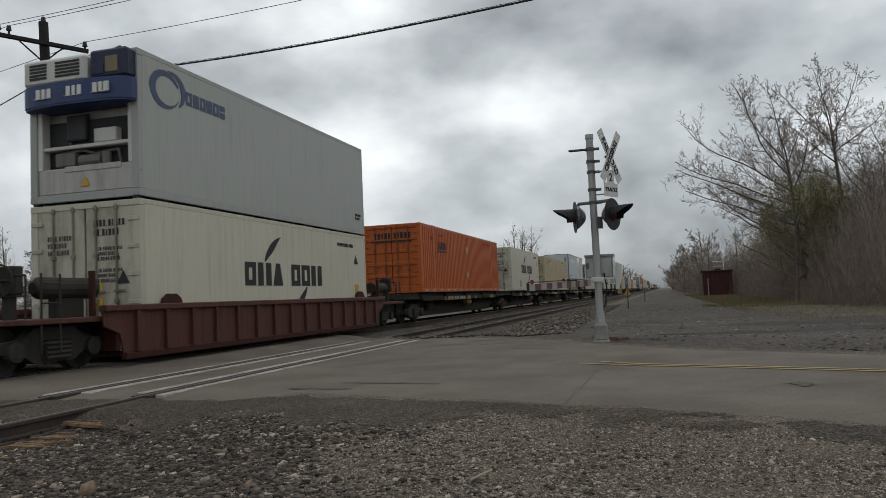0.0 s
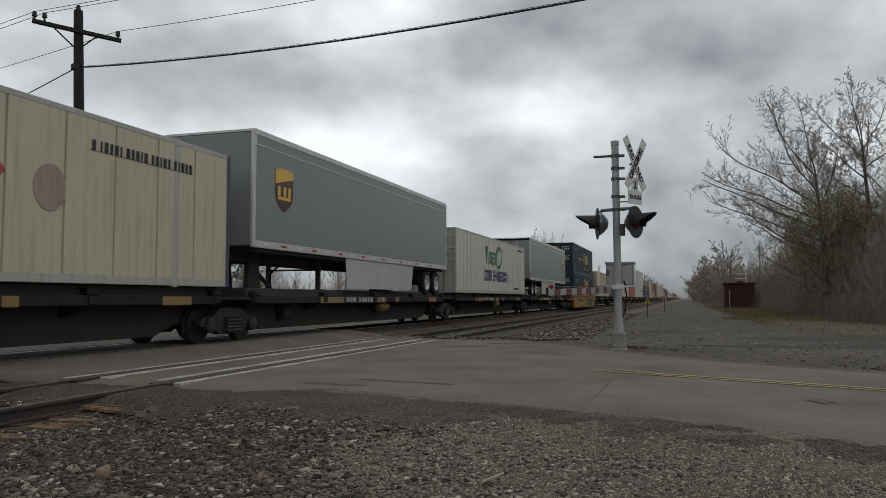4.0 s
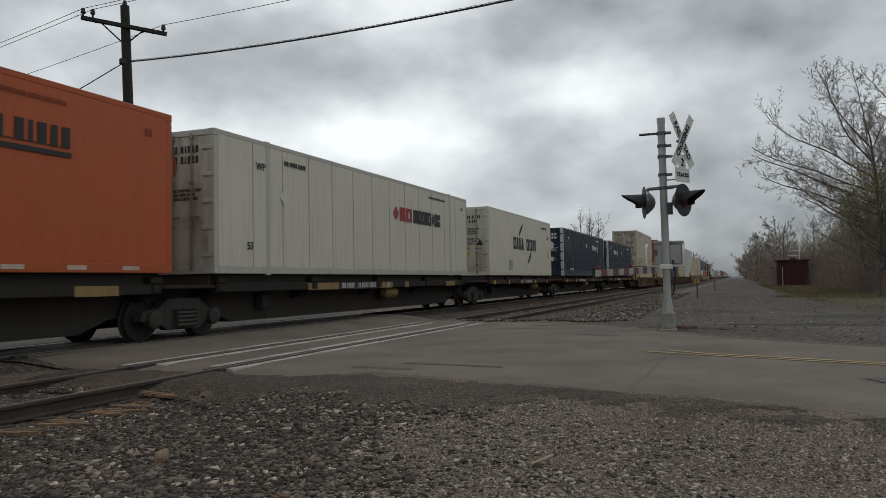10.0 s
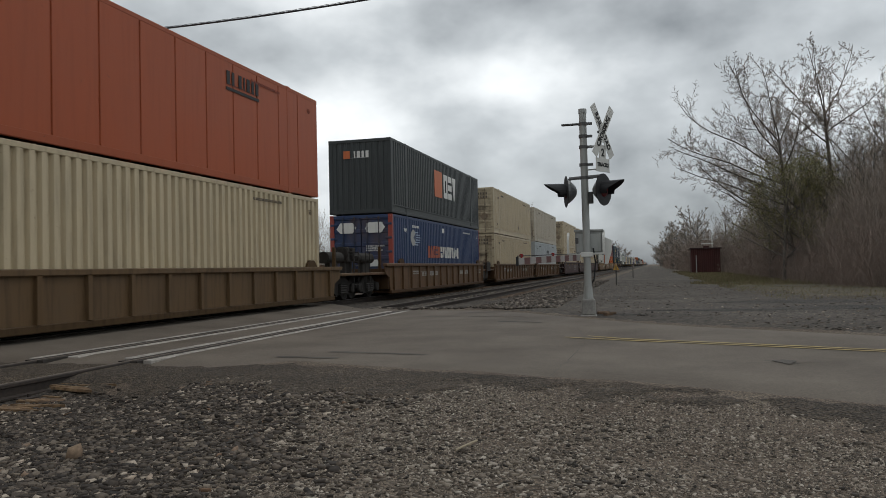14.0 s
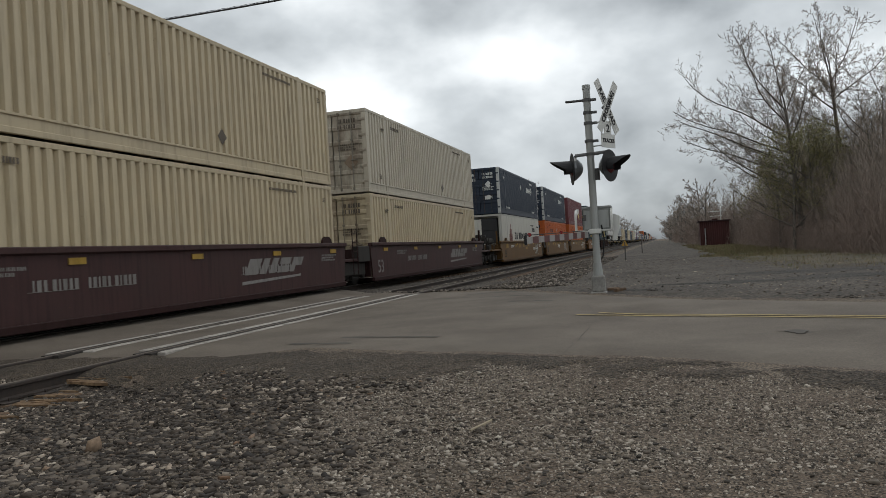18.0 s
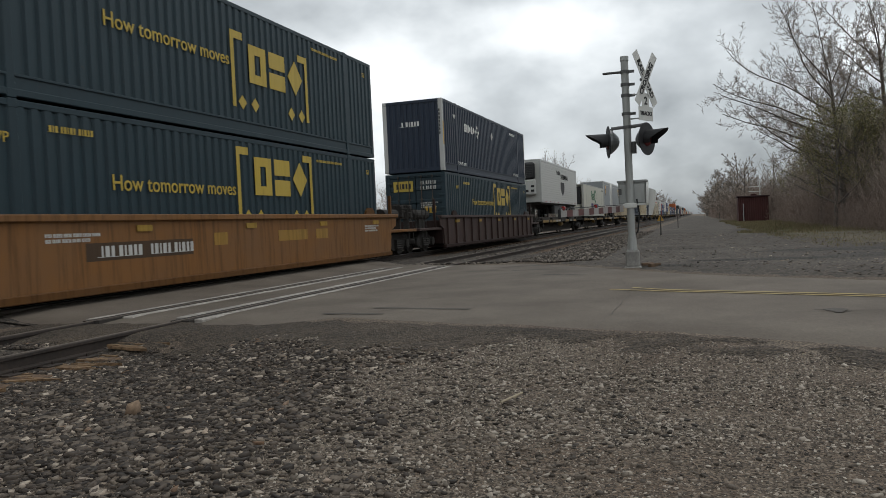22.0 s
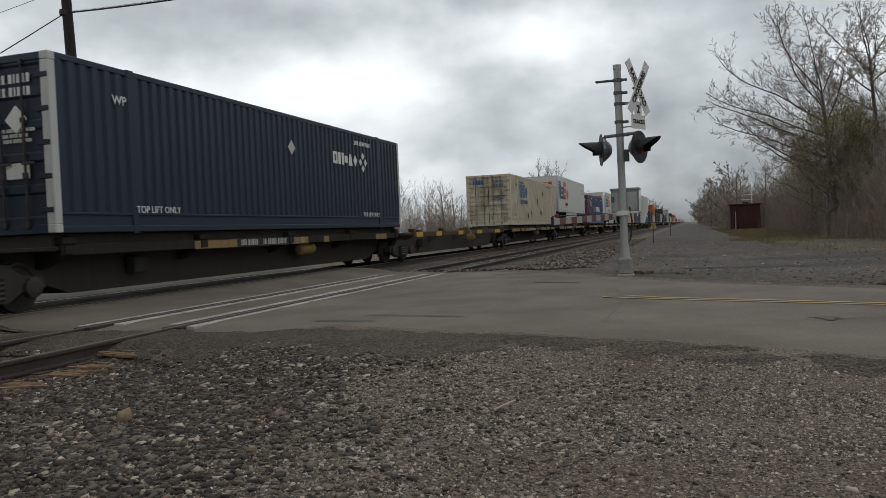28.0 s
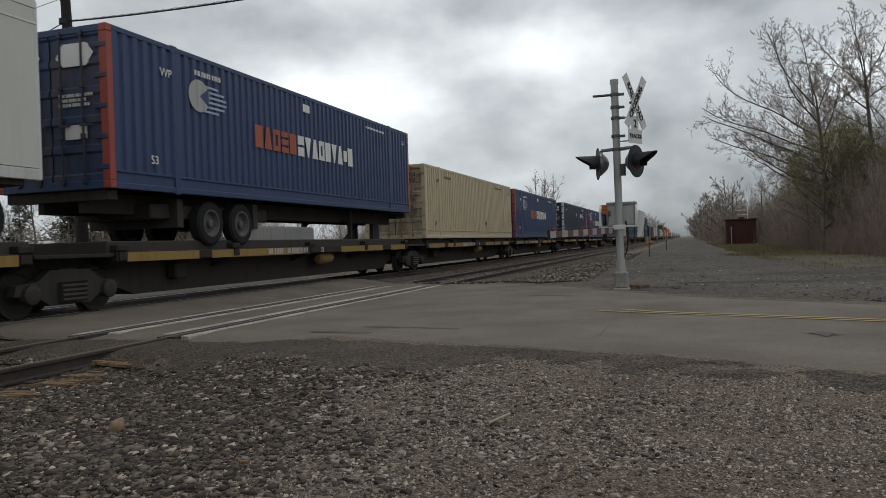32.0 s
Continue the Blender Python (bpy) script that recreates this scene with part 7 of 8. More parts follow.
for x, y, s in ((-26, 420, 1.4), (-20, 440, 1.3), (-34, 400, 1.4), (-15, 520, 1.3), (-42, 430, 1.5), (14, 430, 1.2), (18, 480, 1.3), (4, 700, 1.3), (-52, 470, 1.6), (7, 560, 1.3), (9, 640, 1.4)):
    plant(FAR_TREE[:2], x, y, -0.5, x, s, "bare_tree", "far leafless tree near the horizon", "far trees")


def grass_field(n, x0, x1, y0, y1, seed, keep, h0=0.25):
    rng = np.random.RandomState(seed)
    x, y = rng.uniform(x0, x1, n * 3), rng.uniform(y0, y1, n * 3)
    ok = np.array([keep(a, b) for a, b in zip(x, y)])
    x, y = x[ok][:n], y[ok][:n]
    n = len(x)
    a = rng.uniform(0, 2 * np.pi, n)
    h = h0 * rng.uniform(0.4, 1.2, n)
    w = 0.02 + 0.02 * rng.uniform(0, 1, n)
    lx, ly = rng.uniform(-0.6, 0.6, n) * h, rng.uniform(-0.6, 0.6, n) * h
    z = np.full(n, -0.02)
    v = np.stack([np.stack([x - np.cos(a) * w, y - np.sin(a) * w, z], -1), np.stack([x + np.cos(a) * w, y + np.sin(a) * w, z], -1), np.stack([x + lx, y + ly, z + h], -1)], 1).reshape(-1, 3)
    me = bpy.data.meshes.new("dry_grass")
    me.from_pydata(v.tolist(), [], np.arange(3 * n).reshape(-1, 3).tolist())
    me.materials.append(GRASS)
    return tagged(new("dry_grass", me), "short dry tan and green grass along the woods", "grass", kind="stuff")


grass_field(60000, 1.5, 12.0, 22.0, 110.0, 3, lambda x, y: x > 2.9 + 1.3 * noise.noise(Vector((x * 0.4, y * 0.15, 0))) + (0.07 * max(0, 32 - y)) and noise.noise(Vector((x * 0.6, y * 0.3, 5))) > -0.25 and x < 11.5, 0.2)
grass_field(9000, -60.0, -15.5, 18.0, 90.0, 4, lambda x, y: True, 0.45)
SOIL = rough_mat("grassy_soil", [(0.25, (0.05, 0.04, 0.027)), (0.55, (0.085, 0.069, 0.045)), (0.85, (0.118, 0.102, 0.06))], 6, 0.6, 0.04, 0.95, 0.5)
sheet("grass_verge", steps((2.2, 14, 0.6), (14, 60, 4)), steps((24, 60, 1.5), (60, 400, 20)), lambda x, y: lie(x, y) + 0.035 * smooth((x - 2.8 - 1.2 * noise.noise(Vector((y * 0.2, 0, 0))) - 0.07 * max(0, 34 - y)) / 1.0) - 0.012, SOIL, "verge of dry grass and soil below the trees", "grass")
sheet("field", steps((-400, -80, 40), (-80, -16.5, 3)), steps((10, 100, 5), (100, 1200, 100)), lambda x, y: lie(x, y) + 0.03 * smooth((-16.5 - x) / 2.0) - 0.01, SOIL, "field of dry grass behind the railway", "field")

# ---- the cars and their loads ----
Z1, ZW, ZW2 = 1.42, 0.37, 3.49


def swoosh(parent, x, y, z, r, a0, a1, th, mat, name="swoosh"):
    y += NUDGE
    mb = MB()
    n = 14
    o, i_ = [], []
    for k in range(n + 1):
        a = radians(a0 + (a1 - a0) * k / n)
        t = th * math.sin(math.pi * (0.08 + 0.92 * k / n)) if k < n else 0.0
        o.append((y + r * math.cos(a) * 1.25, z + r * math.sin(a)))
        i_.append((y + (r - t) * math.cos(a) * 1.25, z + (r - t) * math.sin(a)))
    mb.slab_x(o + i_[::-1], x, x + 0.006)
    return part(name, mb, mat, parent)


def shield(parent, x, y, z, w, h):
    y += NUDGE
    brown, gold = paint((0.06, 0.03, 0.015), 0.4, 0.2), paint((0.62, 0.38, 0.05), 0.4, 0.2)
    o = [(-0.5, 0.46), (-0.2, 0.5), (0.2, 0.5), (0.5, 0.46), (0.5, -0.1), (0.42, -0.3), (0.2, -0.44), (0.0, -0.52), (-0.2, -0.44), (-0.42, -0.3), (-0.5, -0.1)]
    e = part("shield_emblem", MB().slab_x([(y + a * w, z + b * h) for a, b in o], x, x + 0.006), brown, parent, "brown and gold shield emblem")
    part("emblem_band", MB().slab_x([(y - 0.5 * w, z + 0.46 * h), (y - 0.2 * w, z + 0.5 * h), (y + 0.2 * w, z + 0.5 * h), (y + 0.5 * w, z + 0.46 * h), (y + 0.5 * w, z + 0.30 * h), (y - 0.5 * w, z + 0.12 * h)], x + 0.006, x + 0.009), gold, e)
    for a in (-0.3, 0.02, 0.28):
        part("emblem_shape", MB().box(x + 0.006, x + 0.010, y + a * w - 0.07 * w, y + a * w + 0.07 * w, z - 0.155 * h, z + 0.08 * h), gold, e)
    part("emblem_shape", MB().box(x + 0.006, x + 0.010, y - 0.36 * w, y + 0.34 * w, z - 0.24 * h, z - 0.165 * h), gold, e)


def std_marks(t, L, mat, dia=None, wide=True):
    x = HALF + 0.013
    o = (L - 12.19) / 2
    bars(t, x, o + 0.5, 2.62, 1.0, 0.11, mat)
    bars(t, x, L - o - 2.3, 2.72, 1.6, 0.07, mat)
    if L > 14:
        side_text("53", 0.24, mat, t, x + 0.004, 1.1, 0.62)
        side_text("WP", 0.24, mat, t, x + 0.004, o - 0.45, 2.45)
        side_text("53", 0.2, mat, t, x + 0.004, L - 0.8, 2.6)
    if dia:
        diamond(t, x, L * 0.60, 0.75, 0.2, dia)


def door_marks(t, mat, sign=True):
    end_bars(t, 0.22, 0.026, 2.58, 0.72, 0.15, mat)
    end_bars(t, 0.22, 0.026, 2.36, 0.72, 0.15, mat)
    end_bars(t, 0.2, 0.026, 1.75, 0.8, 0.06, mat, 3)
    end_bars(t, -0.95, 0.026, 2.55, 0.6, 0.16, mat)
    if sign:
        part("door_plate", MB().box(0.35, 0.85, 0.012, 0.024, 0.95, 1.22), PURE, t)


def beige_box(s, z, pale=False):
    c = PALE if pale else BEIGE
    t = container("beige corrugated steel freight container with rust-stained doors", s, z, 16.15, c, "corr", "doors", dirt=0.45)
    dk = paint((0.10, 0.08, 0.06), 0.6, 0.3)
    std_marks(t, 16.15, dk, dk)
    door_marks(t, dk, False)
    part("door_diamond", MB().slab_y([(0.72, 0.82), (1.0, 1.12), (0.72, 1.42), (0.44, 1.12)], 0.004, 0.01), paint((0.22, 0.16, 0.11), 0.6), t)
    return t


def orange_box(s, z, label="orange corrugated steel freight container", end="doors", place=2.5, span=1.5, dark=0, dia=8.07):
    t = container(label, s, z, 16.15, (ORANGE, (0.33, 0.070, 0.022), (0.35, 0.070, 0.018))[dark], ("corr", "plate", "reefer")[dark], end, dirt=0.2, low=0.17)
    x = HALF + 0.013
    part("brand_block", MB().slab_x([(place + a, (2.4 if dark == 1 else 2.02) + b) for a, b in comb(span, 0.34)], x, x + 0.005), BLACK, t, "black brand block over a stripe")
    part("brand_stripe", MB().box(x, x + 0.006, place - 0.03, place + span + 0.03, 2.25 if dark == 1 else 1.87, 2.33 if dark == 1 else 1.95), BLACK, t)
    std_marks(t, 16.15, paint((0.2, 0.04, 0.02), 0.6, 0.3))
    for zz in () if dark else (0.89, 2.23):
        diamond(t, x, dia, zz, 0.2, paint((0.40, 0.37, 0.32), 0.6, 0.5))
    for i in range(0 if dark == 1 else 13):
        part("reflector", cached("reflector", lambda: MB().box(0, 0.006, 0, 0.4, 0, 0.075).mesh("reflector", paint((0.42, 0.33, 0.27), 0.5, 0.3))), None, t, "", Matrix.Translation((HALF + 0.006, 0.45 + i * 1.2, 0.05)))
    end_bars(t, -0.9, 0.026 if end == "doors" else 0.018, 2.42, 1.8, 0.26, BLACK)
    part("end_stripe", MB().box(-0.95, 0.95, 0.006, 0.014, 2.27, 2.34), BLACK, t)
    return t


def navy_box(s, z, end="doors", flip=False):
    t = container("dark navy corrugated freight container with white marks", s, z, 16.15, NAVY, "corr", end, (0.45, 0.45, 0.43), dirt=0.25)
    y = 3.0 if flip else 10.5
    x = HALF + 0.013
    marks("brand_shapes", "om-ax", t, x, y, 1.95, 0.36, PURE, "white brand shapes", 0.0, 1.75)
    for a, b in ((0.2, 0.0), (0.0, 0.2), (-0.2, 0.0), (0.0, -0.2)):
        diamond(t, x, y + 2.2 + a, 2.12 + b, 0.12, PURE, "brand_ring")
    diamond(t, x, 8.0, 2.18, 0.2, paint((0.42, 0.42, 0.40), 0.5, 0.3))
    for y2 in (1.95, 12.7):
        side_text("TOP LIFT ONLY", 0.19, PURE, t, x + 0.004, y2 + 0.55, 0.42)
    bars(t, x, 12.0, 2.65, 1.3, 0.13, PURE)
    side_text("WP", 0.24, PURE, t, x + 0.004, 1.5, 2.45)
    if flip:
        part("post_label", MB().box(HALF + 0.001, HALF + 0.006, 0.03, 0.14, 1.1, 2.1), SAFETY, t, "yellow warning strip on the post")
    if end == "doors":
        door_marks(t, PURE)
        part("door_diamond", MB().slab_y([(0.62, 1.72), (0.86, 1.96), (0.62, 2.2), (0.38, 1.96)], 0.008, 0.02), PURE, t)
        end_bars(t, -1.0, 0.026, 2.2, 0.75, 0.2, PURE)
    else:
        end_bars(t, -0.6, 0.02, 1.95, 0.9, 0.2, PURE)
        for i in range(7):
            part("number_bar", cached("upright_bar", lambda: MB().box(HALF - 0.16, HALF - 0.10, -0.006, 0.006, 0, 0.11).mesh("number_bar", BLACK)), None, t, "", Matrix.Translation((0, 0, 2.5 - 0.16 * i)))
    return t


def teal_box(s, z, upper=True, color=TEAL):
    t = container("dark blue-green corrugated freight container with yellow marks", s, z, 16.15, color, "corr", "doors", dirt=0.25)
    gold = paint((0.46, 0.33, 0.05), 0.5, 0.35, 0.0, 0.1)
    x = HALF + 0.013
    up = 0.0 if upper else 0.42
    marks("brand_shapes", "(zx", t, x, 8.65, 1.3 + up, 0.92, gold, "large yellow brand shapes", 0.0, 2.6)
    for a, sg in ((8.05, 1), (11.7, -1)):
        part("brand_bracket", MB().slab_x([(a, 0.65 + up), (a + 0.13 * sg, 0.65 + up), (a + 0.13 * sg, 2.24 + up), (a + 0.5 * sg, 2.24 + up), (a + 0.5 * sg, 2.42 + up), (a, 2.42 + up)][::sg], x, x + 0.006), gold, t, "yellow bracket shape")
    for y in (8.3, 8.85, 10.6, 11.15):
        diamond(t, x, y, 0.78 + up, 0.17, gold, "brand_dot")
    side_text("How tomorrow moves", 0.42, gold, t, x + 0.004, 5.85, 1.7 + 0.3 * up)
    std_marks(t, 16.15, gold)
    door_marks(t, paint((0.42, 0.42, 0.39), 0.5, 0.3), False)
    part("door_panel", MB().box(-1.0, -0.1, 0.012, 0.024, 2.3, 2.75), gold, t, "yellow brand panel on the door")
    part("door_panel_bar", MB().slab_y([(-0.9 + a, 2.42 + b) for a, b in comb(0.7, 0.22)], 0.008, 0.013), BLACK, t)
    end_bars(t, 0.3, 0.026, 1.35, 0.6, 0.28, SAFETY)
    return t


def blue_box(s, z, L=16.15, red=True):
    t = container("bright blue corrugated freight container with red posts", s, z, L, BLUE, "corr", "doors", (0.28, 0.055, 0.04), dirt=0.3)
    x = HALF + 0.013
    y = 4.9 if L > 15 else 3.9
    marks("brand_shapes", "#a(e#", t, x, y, 1.32, 0.56, paint((0.33, 0.085, 0.045), 0.6, 0.6) if red else PURE, "faded red brand shapes", 0.0, 2.1)
    marks("brand_shapes", "zta(#ta-#", t, x, y + 2.2, 1.32, 0.56, PURE, "white brand shapes", 0.0, 3.6)
    for i in range(6):
        w = math.sqrt(max(0.0, 1 - ((i - 2.5) / 3.2) ** 2))
        part("globe_stripe", MB().box(x, x + 0.006, y - 1.9, y - 1.9 + 0.85 * w, 1.85 + i * 0.11, 1.90 + i * 0.11), paint((0.28, 0.36, 0.48), 0.5, 0.3), t)
    part("brand_disc", MB().slab_x([(y - 2.1 + 0.38 * math.cos(a), 2.18 + 0.36 * math.sin(a)) for a in [i * math.pi / 8 for i in range(16)]], x - 0.002, x + 0.004), paint((0.34, 0.34, 0.33), 0.5, 0.4), t)
    part("brand_notch", MB().slab_x([(y - 2.08, 2.18), (y - 1.75, 1.98), (y - 1.75, 2.4)], x + 0.004, x + 0.008), paint(BLUE, 0.5, 0.3), t)
    part("white_plate", MB().box(x, x + 0.006, y + 2.7, y + 3.1, 2.58, 2.8), PURE, t)
    std_marks(t, L, PURE)
    door_marks(t, PURE)
    for xx in (-0.65, 0.6):
        part("door_emblem", MB().slab_y([(xx - 0.42, 2.5), (xx - 0.25, 2.75), (xx + 0.28, 2.75), (xx + 0.45, 2.55), (xx + 0.28, 2.32), (xx - 0.25, 2.32)], 0.012, 0.024), PURE, t, "white emblem on the door")
    return t


def arc_box(s, z, end="doors", big=True, h=CH):
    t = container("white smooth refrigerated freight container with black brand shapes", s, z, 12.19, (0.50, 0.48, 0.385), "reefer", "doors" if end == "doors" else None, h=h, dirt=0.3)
    x = HALF + 0.006
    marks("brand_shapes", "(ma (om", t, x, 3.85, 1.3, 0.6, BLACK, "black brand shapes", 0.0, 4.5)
    swoosh(t, x, 6.0, 1.70, 0.95, 165, 100, 0.2, BLACK)
    swoosh(t, x, 6.2, 1.50, 0.95, -15, -80, 0.2, BLACK)
    bars(t, x, 9.6, 2.6, 1.3, 0.11, BLACK)
    part("warning_sign", MB().slab_x([(11.1, 2.05), (11.45, 2.05), (11.27, 2.35)], x, x + 0.006), BLACK, t)
    part("orange_label", MB().box(x, x + 0.006, 11.15, 11.45, 1.0, 1.35), SAFETY, t)
    part("vent_cover", MB().box(x - 0.01, x + 0.02, 3.2, 3.75, 0.25, 0.75, 0.01), paint((0.3, 0.3, 0.28), 0.5, 0.4), t)
    if end == "doors":
        dkm = paint((0.05, 0.05, 0.05), 0.6, 0.3)
        end_bars(t, 0.22, 0.026, 2.55, 0.75, 0.13, BLACK, 2)
        end_bars(t, 0.3, 0.026, 2.05, 0.6, 0.07, dkm, 3)
        end_bars(t, 0.3, 0.026, 1.6, 0.6, 0.07, dkm, 3)
        end_bars(t, -0.95, 0.026, 2.3, 0.6, 0.1, dkm, 3)
        part("warning_sign", MB().slab_y([(0.78, 1.35), (1.08, 1.35), (0.93, 1.62)], 0.01, 0.02), BLACK, t)
        for xx, zz in ((-0.85, 0.95), (0.1, 1.15), (0.12, 0.85), (-0.85, 0.68)):
            part("yellow_label", MB().box(xx, xx + 0.32, 0.012, 0.022, zz, zz + 0.22), SAFETY, t)
        # Dark plates paint in the shadow behind each lock rod.
        for sx in (-0.78, -0.28, 0.28, 0.78):
            part("rod_shadow_plate", MB().box(sx - 0.05, sx + 0.05, 0.02, 0.03, 0.4, 0.5), dkm, t)
    return t


def leaping_box(s, z, end="doors", label="white riveted freight container with green and purple marks", gray=False):
    t = container(label, s, z, 16.15, (0.49, 0.48, 0.405), "plate", end, dirt=0.25)
    x = HALF + 0.006
    green, violet = paint((0.022, 0.12, 0.045), 0.5, 0.25), paint((0.035, 0.028, 0.11), 0.5, 0.25)
    L = 16.15
    marks("brand_shapes", "t", t, x, 5.35, 1.6, 0.95, green, "green brand shapes", 0.12)
    marks("brand_shapes", "|oeo", t, x, 6.1, 1.6, 0.7, green, "", 0.12, 2.0)
    marks("brand_shapes", "(o#| ex#oezz", t, x, 5.2, 0.68, 0.6, violet, "purple brand shapes", 0.08, 5.25)
    swoosh(t, x, 8.6, 1.95, 0.75, 200, 20, 0.3, green)
    swoosh(t, x, 8.5, 2.0, 0.62, -150, 40, 0.22, green)
    for i in range(3):
        part("brand_line", MB().box(x, x + 0.006, 10.65, 11.25, 0.75 + i * 0.17, 0.79 + i * 0.17), violet, t)
    side_text("TOP LIFT ONLY", 0.2, BLACK, t, x + 0.004, 13.3, 0.32)
    bars(t, x, L - 2.4, 2.72, 1.6, 0.1, BLACK)
    if end == "doors":
        door_marks(t, BLACK, False)
    return t

# stack ahead, leaving the view
t = arc_box(13.4, ZW)
t2 = container("pale grey smooth refrigerated container with a generator on its end", 13.4, ZW2, 12.19, (0.34, 0.355, 0.33), "reefer", None, dirt=0.2)
reefer_end(t2, CH)
dkb = paint((0.05, 0.07, 0.13), 0.5, 0.2)
marks("brand_shapes", "(#o#oz", t2, HALF + 0.006, 1.5, 2.24, 0.3, dkb, "blue-grey brand shapes", 0.0, 1.6)
swoosh(t2, HALF + 0.006, 0.75, 2.4, 0.42, 20, 340, 0.16, dkb, "brand_curl")
swoosh(t2, HALF + 0.006, 1.0, 2.45, 0.4, -60, 110, 0.14, dkb, "brand_curl")
bars(t2, HALF + 0.006, 11.2, 0.6, 0.5, 0.08, BLACK, 2)
well_car("red ribbed well car with rust and dirt", 13.4, 12.3, (0.080, 0.027, 0.019), True, (-2.0, 14.4), (2.2, 3.0), 1.18, stripe=False, plates=())

orange_box(32.13, Z1)
arc_box(52.88, Z1)
beige_box(68.57, Z1)
# Darker rim colour paints in the shade below the trailer.
t = trailer("plain white highway trailer on a rail car", 87.24, 15.1, (0.44, 0.465, 0.48), "tail", "front", (0.22, 0.22, 0.22), top=5.48, bottom=2.55, seam=20, rim=(0.16, 0.15, 0.14))
bars(t, HALF + 0.008, 1.0, 0.4, 0.9, 0.16, BLACK)
part("pale_panel", MB().box(HALF + 0.001, HALF + 0.005, 1.5, 5.5, 2.0, 2.3), PURE, t)
mb = MB()
for i in range(7):
    mb.box(0.9, 1.05, -0.002, 0.03, 2.35 - i * 0.2, 2.48 - i * 0.2)
part("number_bar", mb, BLACK, t)
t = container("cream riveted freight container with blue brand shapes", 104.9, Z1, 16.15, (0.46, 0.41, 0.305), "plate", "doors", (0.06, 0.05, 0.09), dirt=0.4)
dk = paint((0.025, 0.035, 0.075), 0.5, 0.4)
mb = MB()
for i, (y, w) in enumerate(((2.7, 0.42), (3.6, 0.42), (5.2, 0.45), (7.4, 0.42))):
    mb.slab_x([(y, 0.95), (y + w, 0.95), (y + w + 0.35, 2.05), (y + 0.35, 2.05)], HALF + 0.006, HALF + 0.012)
mb.slab_x([(3.1, 1.95), (3.4, 1.95), (3.8, 1.05), (3.5, 1.05)], HALF + 0.006, HALF + 0.013)
mb.box(HALF + 0.006, HALF + 0.012, 5.6, 6.5, 1.75, 2.0).box(HALF + 0.006, HALF + 0.012, 5.6, 6.3, 1.4, 1.58)
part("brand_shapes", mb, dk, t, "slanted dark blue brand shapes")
diamond(t, HALF + 0.006, 9.6, 1.75, 0.16, paint((0.35, 0.05, 0.05), 0.5, 0.5))
diamond(t, HALF + 0.008, 9.0, 1.45, 0.14, paint((0.35, 0.05, 0.05), 0.5, 0.5))
part("faded_emblem", MB().slab_x([(10.8 + 0.35 * math.cos(a), 1.6 + 0.4 * math.sin(a)) for a in [i * math.pi / 8 for i in range(16)]], HALF + 0.006, HALF + 0.010), paint((0.33, 0.24, 0.19), 0.6, 0.6), t)
bars(t, HALF + 0.006, 11.5, 2.4, 3.0, 0.2, BLACK)
door_marks(t, BLACK, False)
part("red_placard", MB().slab_y([(-0.68, 1.75), (-0.5, 1.93), (-0.32, 1.75), (-0.5, 1.57)], 0.002, 0.012), paint((0.4, 0.04, 0.04), 0.5), t)
t = trailer("grey highway trailer with a pale skirt and brown emblem", 122.08, 16.15, (0.19, 0.205, 0.195), "tail", "front", top=5.40, bottom=2.42, skirt=(5.5, 11.8), seam=20)
shield(t, HALF + 0.006, 1.34, 1.6, 0.94, 1.12)
leaping_box(139.65, Z1)
t = trailer("grey highway trailer with its rear doors leading", 158.07, 16.15, (0.19, 0.205, 0.195), "lead", "rear", top=5.40, bottom=2.42, skirt=(4.3, 10.6), seam=20)
shield(t, HALF + 0.006, 14.53, 1.52, 1.07, 1.12)
side_text("53", 0.2, BLACK, t, HALF + 0.012, 15.7, 0.42)
part("yellow_sign", MB().box(0.2, 0.75, 0.005, 0.02, 0.95, 1.25), SAFETY, t)

DBLUE = (0.013, 0.025, 0.041)
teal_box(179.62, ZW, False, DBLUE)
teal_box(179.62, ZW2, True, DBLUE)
t = well_car("yellow-orange well car with dark sprayed lettering", 179.62, 16.3, (0.31, 0.15, 0.032), False, (-2.2, 18.5), (2.7, 2.7), 1.36, BLACK, "53", big_y=15.25)
rnd = random.Random(77)
for j in range(5):
    y = 9.35 + j * 0.95
    o = [(y, 0.42), (y + 0.85, 0.36), (y + 0.95, 0.8 + 0.2 * rnd.random()), (y + 0.6, 1.22), (y + 0.2, 1.16), (y + 0.28, 0.8), (y - 0.1, 0.74)]
    cy, cz = y + 0.45, 0.78
    part("sprayed_shape", MB().slab_x(o, 1.471, 1.4725 + 0.0005 * j), paint((0.22, 0.22, 0.19), 0.6, 0.5), t, "pale outline of a sprayed shape")
    part("sprayed_shape", MB().slab_x([(cy + 0.88 * (a - cy), cz + 0.88 * (b - cz)) for a, b in o], 1.4725, 1.477 + 0.0005 * j), BLACK, t, "black sprayed shape")
    part("sprayed_shape", MB().slab_x([(cy + 0.5 * (a - cy), cz + 0.6 * (b - cz)) for a, b in o], 1.477, 1.481 + 0.0005 * j), paint((0.035, 0.09, 0.022), 0.6, 0.5), t, "green sprayed shape")
beige_box(200.83, Z1)
blue_box(219.69, Z1)
leaping_box(240.36, Z1)
orange_box(259.21, Z1, "orange corrugated freight container with a ribbed front", "ribs", 12.2, 1.5, 2)
t = container("white corrugated freight container with red and black brand shapes", 276.63, Z1, 16.15, (0.48, 0.455, 0.38), "plate", "doors", dirt=0.3)
